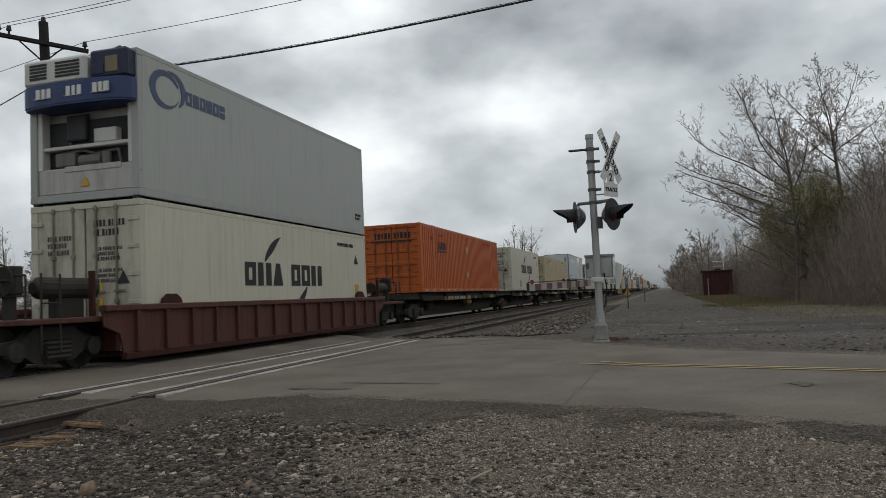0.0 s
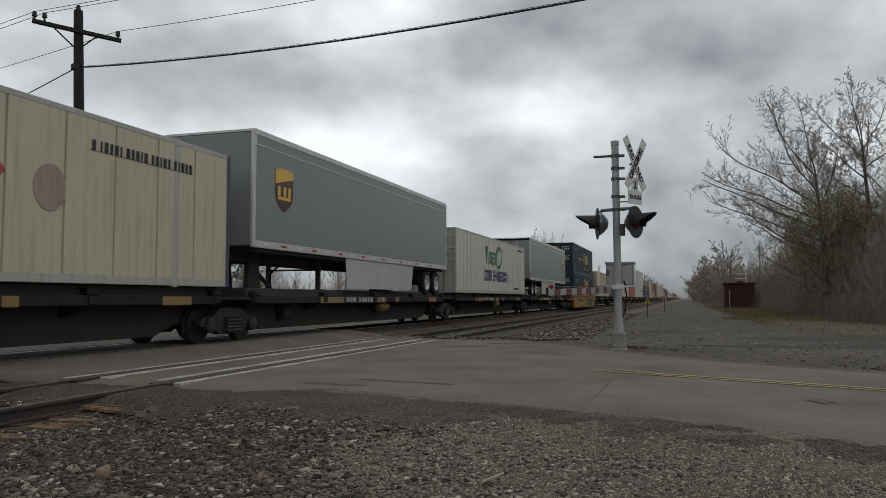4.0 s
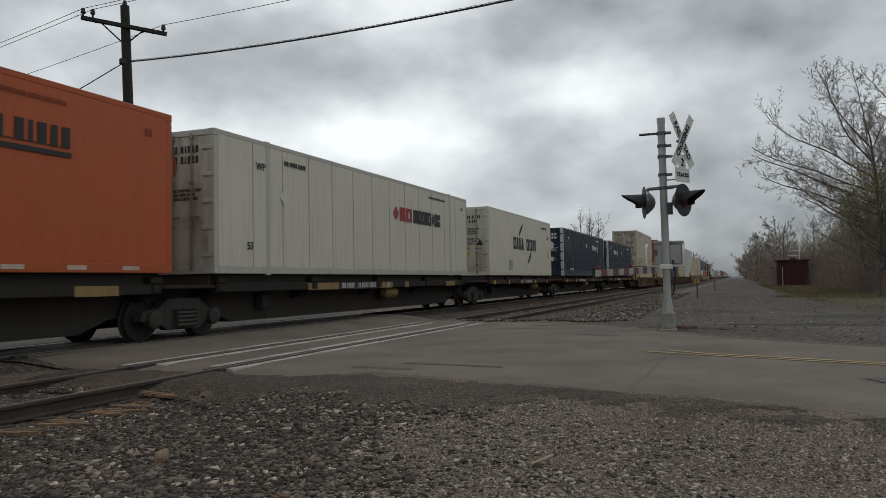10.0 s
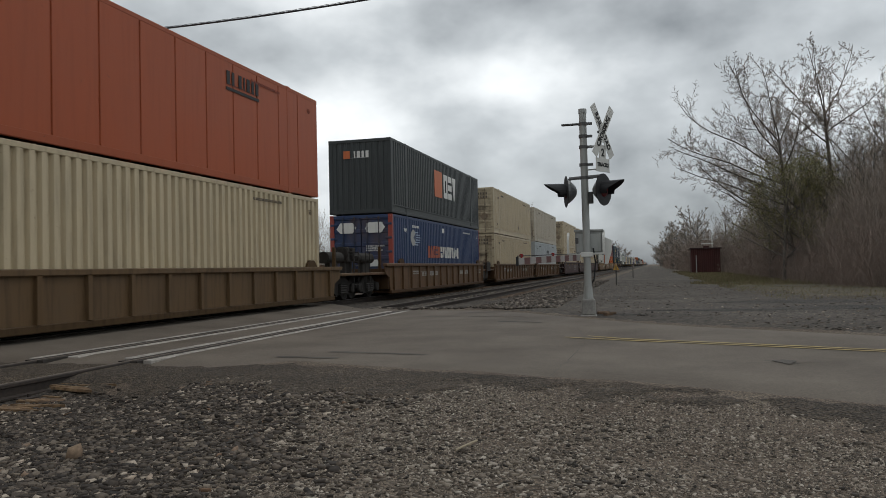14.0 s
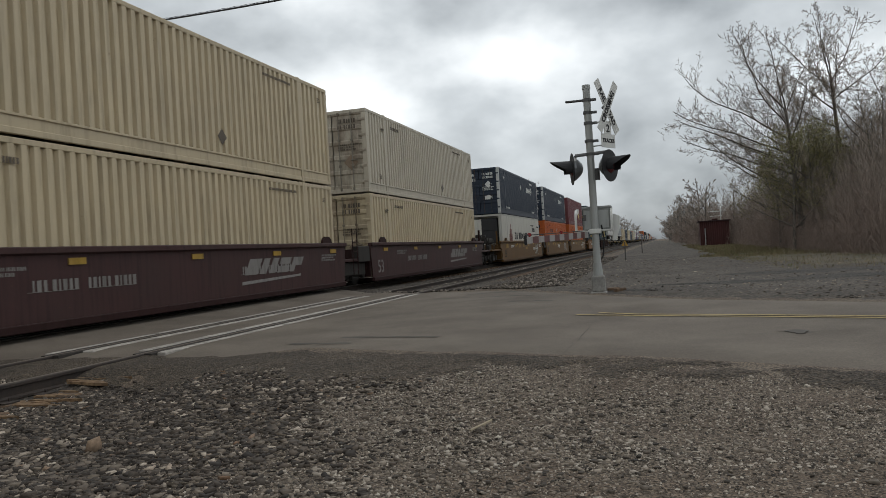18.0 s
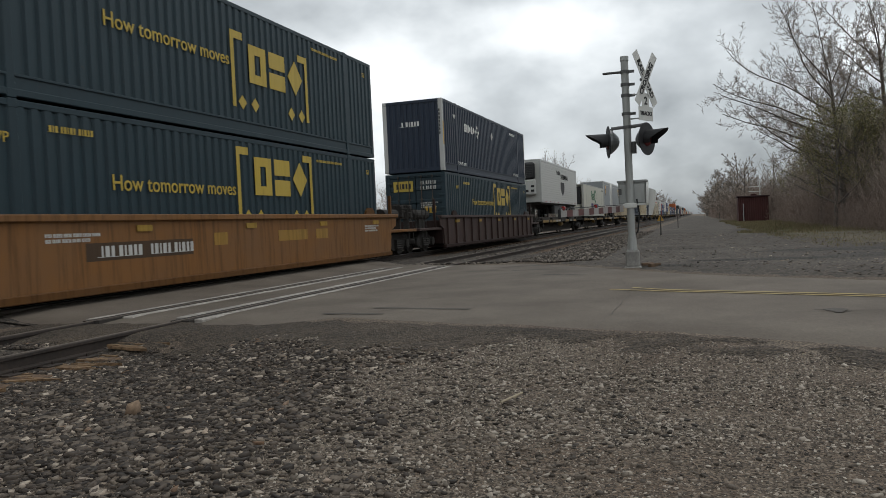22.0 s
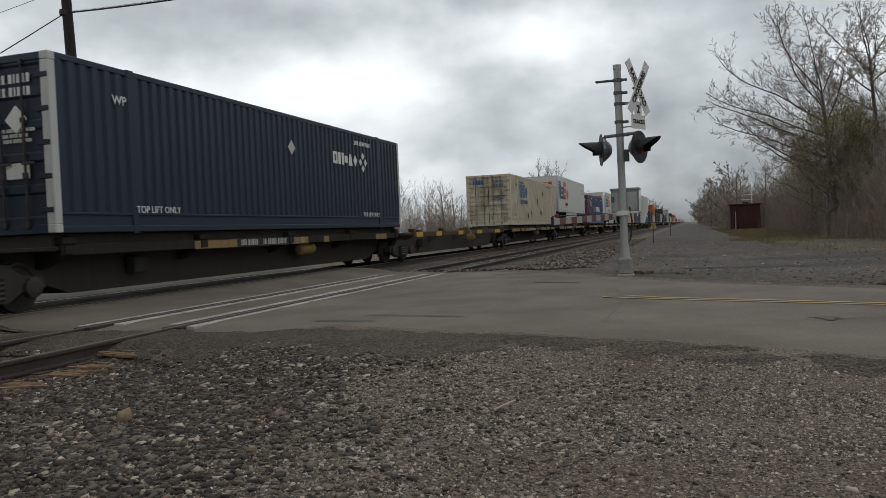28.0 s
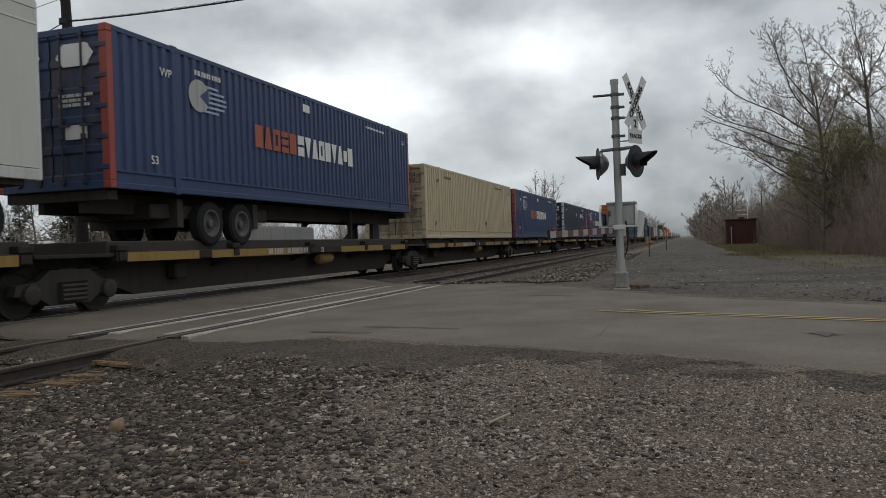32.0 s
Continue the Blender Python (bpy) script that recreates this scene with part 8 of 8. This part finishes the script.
marks("brand_shapes", "x#o", t, HALF + 0.013, 8.8, 1.75, 0.45, paint((0.25, 0.015, 0.02), 0.5, 0.2), "red brand shapes", 0.0, 1.5)
marks("brand_shapes", "|#oo#oxoz", t, HALF + 0.013, 10.45, 1.75, 0.45, BLACK, "black brand shapes", 0.0, 2.5)
std_marks(t, 16.15, BLACK)
diamond(t, HALF + 0.013, 2.5, 1.85, 0.2, paint((0.5, 0.5, 0.46), 0.5))
door_marks(t, BLACK, False)
part("red_disc", MB().slab_y([(-0.2 + 0.6 * math.cos(a), 2.3 + 0.45 * math.sin(a)) for a in [i * math.pi / 8 for i in range(16)]], 0.003, 0.012), paint((0.3, 0.06, 0.03), 0.5, 0.4), t)
arc_box(295.74, Z1)
navy_box(311.42, Z1)
navy_box(329.92, Z1, "front", True)
beige_box(351.14, ZW)
beige_box(351.14, ZW2, True)
well_car("brown-yellow ribbed well car", 351.14, 16.3, (0.115, 0.068, 0.030), True, (-2.2, 18.5), (2.7, 2.7), 1.20, stripe=False, plates=())
beige_box(374.82, ZW)
orange_box(374.82, ZW2, "faded red-orange freight container with panelled sides on a stack", "doors", 10.8, 1.6, 1)
well_car("brown-yellow ribbed well car", 374.82, 16.3, (0.115, 0.068, 0.030), True, (-2.2, 18.5), (2.7, 2.7), 1.20, stripe=False, plates=())
blue_box(398.06, ZW)
t = container("dark slate corrugated freight container with an orange emblem", 398.06, ZW2, 16.15, SLATE, "corr", "front", dirt=0.25)
part("orange_emblem", MB().box(HALF + 0.013, HALF + 0.019, 6.4, 7.8, 1.2, 2.5), paint((0.5, 0.13, 0.04), 0.5, 0.3), t, "orange square emblem")
marks("brand_shapes", "oet", t, HALF + 0.014, 7.95, 1.25, 1.2, PURE, "white brand shapes", 0.0, 2.45)
end_bars(t, -0.4, 0.02, 2.3, 0.8, 0.28, PURE)
part("end_emblem", MB().box(-0.7, -0.42, 0.0, 0.02, 2.28, 2.6), paint((0.5, 0.13, 0.04), 0.5, 0.3), t)
beige_box(418.87, ZW)
beige_box(418.87, ZW2)
t = container("pale blue-white corrugated freight container in a well", 437.39, ZW, 16.15, (0.40, 0.43, 0.44), "corr", "doors", dirt=0.2)
std_marks(t, 16.15, BLACK)
bars(t, HALF + 0.013, 7.6, 2.1, 1.6, 0.28, BLACK)
beige_box(437.39, ZW2, True)
RIB = (0.115, 0.060, 0.027)
well_car("brown ribbed well car of a three-part set", 398.06, 16.3, RIB, True, (-2.2, 18.2), (2.7, 1.2), 1.32, stripe=False)
well_car("brown ribbed well car of a three-part set", 418.87, 16.3, RIB, True, (18.0,), (1.2, 1.2), 1.32, stripe=False)
well_car("brown ribbed well car of a three-part set", 437.39, 16.3, RIB, True, (18.5,), (1.2, 2.7), 1.32, stripe=False)
BR = (0.046, 0.018, 0.017)
for k, s in enumerate((461.17, 480.62, 500.14)):
    beige_box(s, ZW)
    beige_box(s, ZW2, k == 2)
    t = well_car("dark maroon smooth well car with white lettering", s, 16.3, BR, False, (-2.2, 18.1) if k == 0 else ((18.1,) if k == 1 else (18.5,)), (2.7 if k == 0 else 1.2, 2.7 if k == 2 else 1.2), 1.52, paint((0.20, 0.19, 0.18), 0.7, 0.7), "53")
    marks("brand_shapes", "#mzf", t, 1.473, 10.2, 0.84, 0.4, paint((0.20, 0.19, 0.18), 0.7, 0.7), "slanted white brand shapes", 0.35, 3.0)
    part("brand_stripe", MB().slab_x([(10.2, 0.68), (13.4, 0.76), (13.4, 0.70), (10.2, 0.60)], 1.473, 1.478), paint((0.22, 0.21, 0.20), 0.7, 0.6), t)
DT = (0.135, 0.070, 0.020)
t = container("white riveted freight container with red-brown emblem", 523.97, ZW, 16.15, (0.47, 0.455, 0.40), "plate", "open_frame", dirt=0.25)
marks("brand_shapes", "(a #o-|ao#", t, HALF + 0.006, 4.5, 1.35, 0.5, BLACK, "black ornate brand shapes", 0.0, 5.3)
rd = paint((0.16, 0.05, 0.04), 0.5, 0.3)
mb = MB()
for i, hh in enumerate((1.0, 1.35, 1.7, 1.35, 1.0)):
    mb.box(HALF + 0.006, HALF + 0.012, 2.6 + i * 0.23, 2.78 + i * 0.23, 0.72, 0.72 + hh)
part("tower_emblem", mb, rd, t, "red-brown tower emblem")
marks("brand_shapes", "ota(#", t, HALF + 0.006, 12.3, 1.95, 0.3, BLACK, "black brand shapes")
side_text("STACK LIMIT 3 HIGH", 0.14, BLACK, t, HALF + 0.012, 12.3, 2.45)
bars(t, HALF + 0.006, 14.6, 2.3, 1.0, 0.13, BLACK)
part("unit_panel", MB().box(-1.12, -0.02, 0.06, 0.12, 0.3, CH - 0.3, 0.03).box(-0.85, -0.35, 0.045, 0.062, 1.3, 1.9), paint((0.47, 0.455, 0.40), 0.5, 0.4), t, "white cover panel of the cooling unit")
navy_box(523.97, ZW2)
orange_box(543.88, ZW, "orange corrugated freight container in a well", "doors", 3.4, 1.7, 0, 7.8)
navy_box(543.88, ZW2)
orange_box(563.3, ZW, "orange corrugated freight container in a well", "doors", 3.4, 1.7, 0, 7.8)
t = container("dark maroon corrugated freight container with a yellow window emblem", 563.3, ZW2, 16.15, MAROON, "corr", "doors", dirt=0.35)
std_marks(t, 16.15, paint((0.35, 0.16, 0.16), 0.6, 0.3))
x = HALF + 0.013
for k in range(4):
    a = 9.2 + k * 0.66
    lo = 1.42 - 0.10 * k
    for u, v in ((lo, lo + 0.30), (lo + 0.36, 2.10)):
        part("window_pane", MB().slab_x([(a, u), (a + 0.58, u - 0.06), (a + 0.58, v - 0.02), (a, v)], x, x + 0.006), PURE if k < 2 or v > 2 else paint((0.46, 0.33, 0.06), 0.5, 0.3), t, "pale window shape")
part("emblem_flash", MB().slab_x([(10.6, 1.05), (11.9, 0.75), (11.9, 1.3), (11.2, 1.36), (10.6, 1.5)], x + 0.004, x + 0.009), paint((0.46, 0.33, 0.06), 0.5, 0.3), t, "yellow flash")
diamond(t, x, 8.9, 0.95, 0.2, paint((0.42, 0.30, 0.06), 0.5, 0.3), "yellow_dot")
door_marks(t, PURE)
for k, s in enumerate((523.97, 543.88, 563.3)):
    t = well_car("weathered yellow smooth well car with sprayed marks", s, 16.3, DT, False, (-2.2, 18.5) if k == 0 else ((18.4,) if k == 1 else (18.5,)), (2.7 if k == 0 else 1.2, 2.7 if k == 2 else 1.2), 1.52, PURE, "53", True, True, (11.6,) if k != 1 else (), BLACK)
    if k == 1:
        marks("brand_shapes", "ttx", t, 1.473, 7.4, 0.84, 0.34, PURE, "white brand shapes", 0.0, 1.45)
    for y, zz, w, hh in ((0.6, 1.12, 0.9, 0.3), (4.0, 1.18, 0.7, 0.22), (5.6, 1.1, 0.5, 0.3), (7.3, 1.15, 0.6, 0.25), (8.3, 0.95, 0.9, 0.2), (9.6, 1.2, 0.5, 0.2)):
        part("paint_patch", MB().slab_x([(y, zz), (y + w, zz + 0.02), (y + w - 0.05, zz + hh), (y + 0.04, zz + hh - 0.03)], 1.4715, 1.4745), paint((0.30, 0.18, 0.035), 0.6, 0.7), t, "patch of fresher yellow paint")
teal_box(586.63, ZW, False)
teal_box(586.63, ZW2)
well_car("weathered orange-yellow smooth well car", 586.63, 16.3, (0.19, 0.083, 0.021), False, (-2.2, 18.5), (2.7, 2.7), 1.52, paint((0.5, 0.5, 0.48), 0.5, 0.3), "", plates=(3.3,), plate_m=paint((0.06, 0.035, 0.018), 0.6, 0.4))
for y, w in ((9.6, 1.5), (11.6, 0.7), (6.9, 0.5)):
    part("paint_patch", MB().box(1.4715, 1.4745, y, y + w, 0.95, 1.22), paint((0.30, 0.17, 0.03), 0.6, 0.7), RIDERS[-1][0], "patch of fresher yellow paint")
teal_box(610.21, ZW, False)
navy_box(610.21, ZW2, "front", True)
well_car("dark brown ribbed well car", 610.21, 16.3, (0.052, 0.029, 0.025), True, (-2.2, 18.5), (2.7, 2.7), 1.48, plates=())
t = trailer("white ridged refrigerated highway trailer with a black cooling unit", 631.5, 16.3, (0.48, 0.48, 0.45), "tail", "front", top=5.42, bottom=2.42, ridges=True, axles=(13.1, 11.75))
part("cooling_unit", MB().box(-0.98, 0.98, -0.5, 0.05, 1.62, 2.78, 0.12), BLACK, t, "black cooling unit grille")
gl = MB()
for i in range(8):
    gl.box(-0.85, 0.85, -0.515, -0.49, 1.75 + i * 0.12, 1.80 + i * 0.12)
part("grille_slat", gl, paint((0.05, 0.05, 0.05), 0.5), t)
part("unit_fairing", MB().box(-1.0, 1.0, -0.48, 0.05, 0.55, 1.60, 0.08), paint((0.48, 0.48, 0.45), 0.4, 0.2), t, "white lower fairing")
part("fairing_vent", MB().box(0.3, 0.55, -0.49, -0.47, 0.75, 0.9).box(0.72, 0.95, -0.49, -0.47, 0.75, 0.9).box(0.72, 0.95, -0.49, -0.47, 1.05, 1.2), BLACK, t)
side_text("INTERMODAL", 0.55, BLACK, t, HALF + 0.012, 9.6, 2.1)
marks("brand_shapes", "t0m-", t, HALF + 0.006, 6.0, 2.2, 0.32, BLACK, "black brand shapes", 0.0, 1.7)
part("dark_shield", MB().slab_x([(7.9, 1.69), (9.6, 1.69), (9.6, 1.2), (9.3, 0.9), (8.75, 0.63), (8.2, 0.9), (7.9, 1.2)], HALF + 0.006, HALF + 0.012), BLACK, t, "black shield emblem")
part("tool_box", MB().box(1.0, 1.25, 5.4, 7.6, -0.75, -0.15, 0.05), paint((0.05, 0.05, 0.05), 0.6), t)
part("side_skirt", MB().box(1.18, 1.20, 7.7, 10.95, -1.06, -0.005), paint((0.045, 0.047, 0.047), 0.6, 0.5), t, "dark grey side skirt")
part("rear_skirt", MB().box(1.12, 1.14, 14.0, 16.1, -0.95, -0.005).box(1.14, 1.17, 14.0, 16.1, -0.42, -0.36).box(1.14, 1.17, 14.0, 16.1, -0.7, -0.64), paint((0.045, 0.047, 0.047), 0.6, 0.5), t, "dark grey ribbed rear skirt")
for y in (8.95, 9.5):
    part("white_diamond", MB().slab_x([(y - 0.27, -0.45), (y, -0.75), (y + 0.27, -0.45), (y, -0.15)], 1.205, 1.213), PURE, t)
leaping_box(652.01, Z1, "open_frame", "white riveted refrigerated container with green and dark marks")
for s, w, nm in ((668.95, "tail_one", 1.45), (677.82, "lead_one", 7.4)):
    # Rims coloured dark, with the shade under the trailer put in.
    t = trailer("short grey delivery trailer on a rail car", s, 8.6, (0.19, 0.205, 0.21), w, "front" if w == "tail_one" else "rear", top=5.42, bottom=2.42, seam=20, rim=(0.10, 0.10, 0.098))
    shield(t, HALF + 0.006, nm, 1.9, 0.9, 1.2)
beige_box(689.5, Z1)
navy_box(708.63, Z1)
beige_box(728.88, Z1)
navy_box(747.43, Z1)
t = container("cream corrugated freight container with blue brand shapes and rust", 781.91, Z1, 16.15, (0.50, 0.44, 0.325), "corr", "doors", dirt=0.5)
bl = paint((0.03, 0.10, 0.20), 0.5, 0.3)
marks("brand_shapes", "(zx", t, HALF + 0.013, 2.5, 1.72, 0.84, bl, "blue brand shapes", 0.0, 2.35)
marks("brand_shapes", "#et-o##", t, HALF + 0.013, 2.65, 1.32, 0.26, bl, "", 0.0, 2.1)
std_marks(t, 16.15, bl, paint((0.25, 0.15, 0.08), 0.6))
for i, (y, zz) in enumerate(((4.9, 0.55), (6.1, 0.7), (8.2, 1.6), (9.4, 0.8), (10.4, 2.1))):
    part("rust_patch", MB().slab_x([(y, zz), (y + 0.2, zz - 0.25), (y + 0.32, zz + 0.1), (y + 0.1, zz + 0.3)], HALF + 0.012, HALF + 0.016), paint((0.10, 0.045, 0.02), 0.8, 0.5), t)
door_marks(t, bl, False)
end_bars(t, -1.0, 0.016, 2.5, 0.75, 0.3, bl)


def parcel_trailer(s):
    t = trailer("white parcel trailer with purple and orange brand shapes", s, 16.3, (0.47, 0.47, 0.435), "tail", "front", top=5.40, bottom=2.42, skirt=(4.0, 10.4))
    x = HALF + 0.006
    vio, org = paint((0.020, 0.018, 0.045), 0.45, 0.2), paint((0.42, 0.045, 0.022), 0.45, 0.2)
    marks("brand_shapes", "#", t, x, 0.48, 1.1, 1.47, vio, "purple brand shapes", 0.0, 0.75)
    marks("brand_shapes", "e", t, x, 1.3, 1.1, 1.02, vio, "", 0.0, 0.75)
    marks("brand_shapes", "o", t, x, 2.12, 1.1, 1.02, vio, "", 0.0, 0.85)
    part("brand_bar", MB().box(x, x + 0.006, 2.75, 2.98, 1.1, 2.57), vio, t)
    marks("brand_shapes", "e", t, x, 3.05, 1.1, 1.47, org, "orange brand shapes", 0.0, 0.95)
    marks("brand_shapes", "x", t, x, 4.1, 1.1, 1.0, org, "", 0.0, 1.25)
    side_text("Ground", 0.42, BLACK, t, x + 0.006, 4.0, 0.72)
    for i in range(9):
        part("number_bar", cached("side_bar", lambda: MB().box(HALF - 0.1, HALF + 0.012, 0.2, 0.3, 0, 0.11).mesh("number_bar", BLACK)), None, t, "", Matrix.Translation((0, 0, 2.5 - i * 0.18)))
    for i, m in enumerate((org, org)):
        e = MB().box(0.1 + 0.42 * i, 0.44 + 0.42 * i, 0.01, 0.03, 2.05, 2.5)
        part("end_brand_shape", e, m, t)
    part("end_brand_bar", MB().box(-0.9, 0.0, 0.01, 0.03, 2.05, 2.5), vio, t)
    end_text("Ground", 0.3, BLACK, t, 0.3, 0.012, 1.78)
    part("front_panel", MB().box(-0.8, 0.9, 0.0, 0.03, 0.25, 0.55, 0.01), paint((0.1, 0.1, 0.1), 0.5), t)
    part("orange_tag", MB().box(x, x + 0.006, 4.0, 4.15, 0.35, 0.6), SAFETY, t)
    for y in (8.2, 9.6):
        part("side_marking", MB().box(x, x + 0.004, 13.6, 15.4, 1.9 + 0.3 * (y > 9), 2.02 + 0.3 * (y > 9)), paint((0.3, 0.3, 0.29), 0.5), t)


parcel_trailer(799.54)
blue_box(819.15, Z1, 14.63)
parcel_trailer(836.3)
blue_box(854.14, 2.40)
# The rim colour holds the deep shade under the container.
tr = trailer("black container chassis under a blue container", 854.14, 16.15, (0.03, 0.03, 0.03), "lead", "front", top=5.4, bottom=2.40, box=False, name="container_chassis", axles=(3.3, 4.55), rim=(0.07, 0.07, 0.068))
part("slider_box", MB().box(-0.95, 0.95, 1.6, 6.2, -0.52, -0.2, 0.03).box(-1.15, 1.15, 2.2, 2.4, -0.7, -0.1).box(-1.15, 1.15, 5.2, 5.4, -0.7, -0.1), DARK, tr)
part("grey_tank", MB().box(0.85, 1.1, 4.95, 8.6, -1.06, -0.62, 0.06), paint((0.22, 0.22, 0.21), 0.6, 0.6), tr, "dirty grey stowage box")
part("chassis_beam", MB().box(-0.55, -0.42, 0.2, 15.9, -0.42, -0.02).box(0.42, 0.55, 0.2, 15.9, -0.42, -0.02).box(-1.2, 1.2, 0.1, 0.35, -0.2, -0.02).box(-1.2, 1.2, 15.8, 16.05, -0.2, -0.02), DARK, tr)
beige_box(872.12, Z1)
blue_box(889.43, Z1)
navy_box(909.49, Z1)
blue_box(927.5, Z1, 14.63)

# singles ride on spine cars; a truck stands under each joint
SINGLES = [(32.13, 16.15), (52.88, 12.19), (68.57, 16.15), (87.24, 15.1), (104.9, 16.15), (122.08, 16.15), (139.65, 16.15), (158.07, 16.15), None, (200.83, 16.15), (219.69, 16.15), (240.36, 16.15), (259.21, 16.15), (276.63, 16.15), (295.74, 12.19), (311.42, 16.15), (329.92, 16.15), None,
           (631.5, 16.3), (652.01, 16.15), (668.95, 17.5), (689.5, 16.15), (708.63, 16.15), (728.88, 16.15), (747.43, 16.15), (764.8, 15.5), (781.91, 16.15), (799.54, 16.3), (819.15, 14.63), (836.3, 16.3), (854.14, 16.15), (872.12, 16.15), (889.43, 16.15), (909.49, 16.15), (927.5, 14.63)]
for k, e in enumerate(SINGLES):
    if e is None:
        continue
    s, L = e
    prev = SINGLES[k - 1] if k else None
    nxt = SINGLES[k + 1] if k + 1 < len(SINGLES) else None
    trucks = []
    a = b = 0.9
    if prev is None:
        trucks.append(-0.4)
        a = 2.2
    else:
        a = (s - prev[0] - prev[1]) / 2
    if nxt is None:
        trucks.append(L + 0.4)
        b = 2.2
    else:
        gap = nxt[0] - s - L
        b = gap / 2
        trucks.append(L + gap / 2)
    if s == 764.8:
        spine_car("empty low spine car with a yellow edge beam", s, L, (0.085, 0.052, 0.026), (0.46, 0.30, 0.035), trucks, (a, b), load=False, number=False, panels=((0.04, 0.09), (0.2, 0.25), (0.41, 0.46), (0.62, 0.68), (0.86, 0.93)))
    elif s > 768 or 630 < s < 690:
        t = spine_car("low spine car with black sill and yellow edge beam", s, L, (0.030, 0.026, 0.022), (0.24, 0.15, 0.04), trucks, (a, b))
        if s == 631.5:
            part("number_panel", MB().box(1.277, 1.281, 11.75, 13.85, 1.02, 1.21), BLACK, t, "black number panel")
            side_text("2-28 / 1-57", 0.21, paint((0.40, 0.39, 0.36), 0.6, 0.4), t, 1.286, 12.65, 1.115)
    elif 290 < s < 340:
        spine_car("low spine car with a rusty brown beam and yellow reflectors", s, L, (0.052, 0.027, 0.017), (0.44, 0.27, 0.03), trucks, (a, b), panels=((0.08, 0.10), (0.27, 0.29), (0.48, 0.50), (0.70, 0.72), (0.93, 0.95)), bar="")
    else:
        spine_car("low spine car with dark dirty sill and a faded panel", s, L, (0.024, 0.021, 0.018), (0.22, 0.145, 0.055), trucks, (a, b), panels=((0.24, 0.34), (0.5, 0.56), (0.62, 0.64), (0.86, 0.92)))

# the rest of the train, far down the line
rnd = random.Random(55)
s = 947.0
kind = 0
PAL = [BEIGE, NAVY, PALE, ORANGE, TEAL, BLUE, (0.45, 0.45, 0.405), MAROON]
while s < 1420:
    c = rnd.choice(PAL)
    L = 16.15
    if kind % 4 == 1:
        container("far stacked freight container in a well car", s, ZW, L, rnd.choice(PAL), "corr", "doors", lift=False, far=True)
        container("far stacked freight container on another", s, ZW2, L, c, "corr", "doors", lift=False, far=True)
        well_car("far dark brown well car", s, 16.3, (0.08, 0.035, 0.028), False, (-2.2,), (2.7, 2.7), 1.4, None, "")
        s += 23.5
    else:
        container("far freight container on a spine car", s, Z1, L, c, "corr", "doors", lift=False, far=True)
        spine_car("far low spine car", s, L, trucks=(-1.2,), ends=(1.5, 1.5), number=False, bar="", arms=False, panels=((0.6, 0.85),))
        s += 19.0
    kind += 1

while s < 2300:
    c = rnd.choice(PAL)
    t = thing("freight_container", "very far freight container near the horizon", "container", "freight containers")
    m = paint(c, 0.5, 0.3, 0.0, 0.2)
    part("body", cached(("far_box", m.name), lambda: MB().box(-HALF, HALF, 0, 16.15, 0, CH, 0.04).mesh("body", m)), None, t)
    ride(t, s, Z1)
    u = thing("spine_car", "very far dark rail car near the horizon", "rail car", "spine cars")
    part("centre_sill", cached("far_sill", lambda: MB().box(-1.2, 1.2, -1.4, 17.6, 0.45, 1.40, 0.05).mesh("centre_sill", DARK)), None, u)
    ride(u, s, RAIL - 0.12)
    s += 19.0
    kind += 1


def motions():
    """The whole train rolls past at a steady speed; its wheels turn."""
    for ob, s, z in RIDERS:
        walk(ob, [(0.0, pose(TRX, s, z)), (SECONDS, pose(TRX, s - SPEED * SECONDS, z))])
    turn = [(k / 30, Matrix.Rotation(radians(82.0 * k), 4, "X")) for k in range(int(SECONDS * 30) + 1)]
    first = WHEELSETS[0]
    walk(first, turn)
    act, slot = first.animation_data.action, first.animation_data.action_slot
    for o in WHEELSETS[1:]:
        o.rotation_mode = "QUATERNION"
        keys = o.animation_data_create()
        keys.action = act
        keys.action_slot = slot


motions()
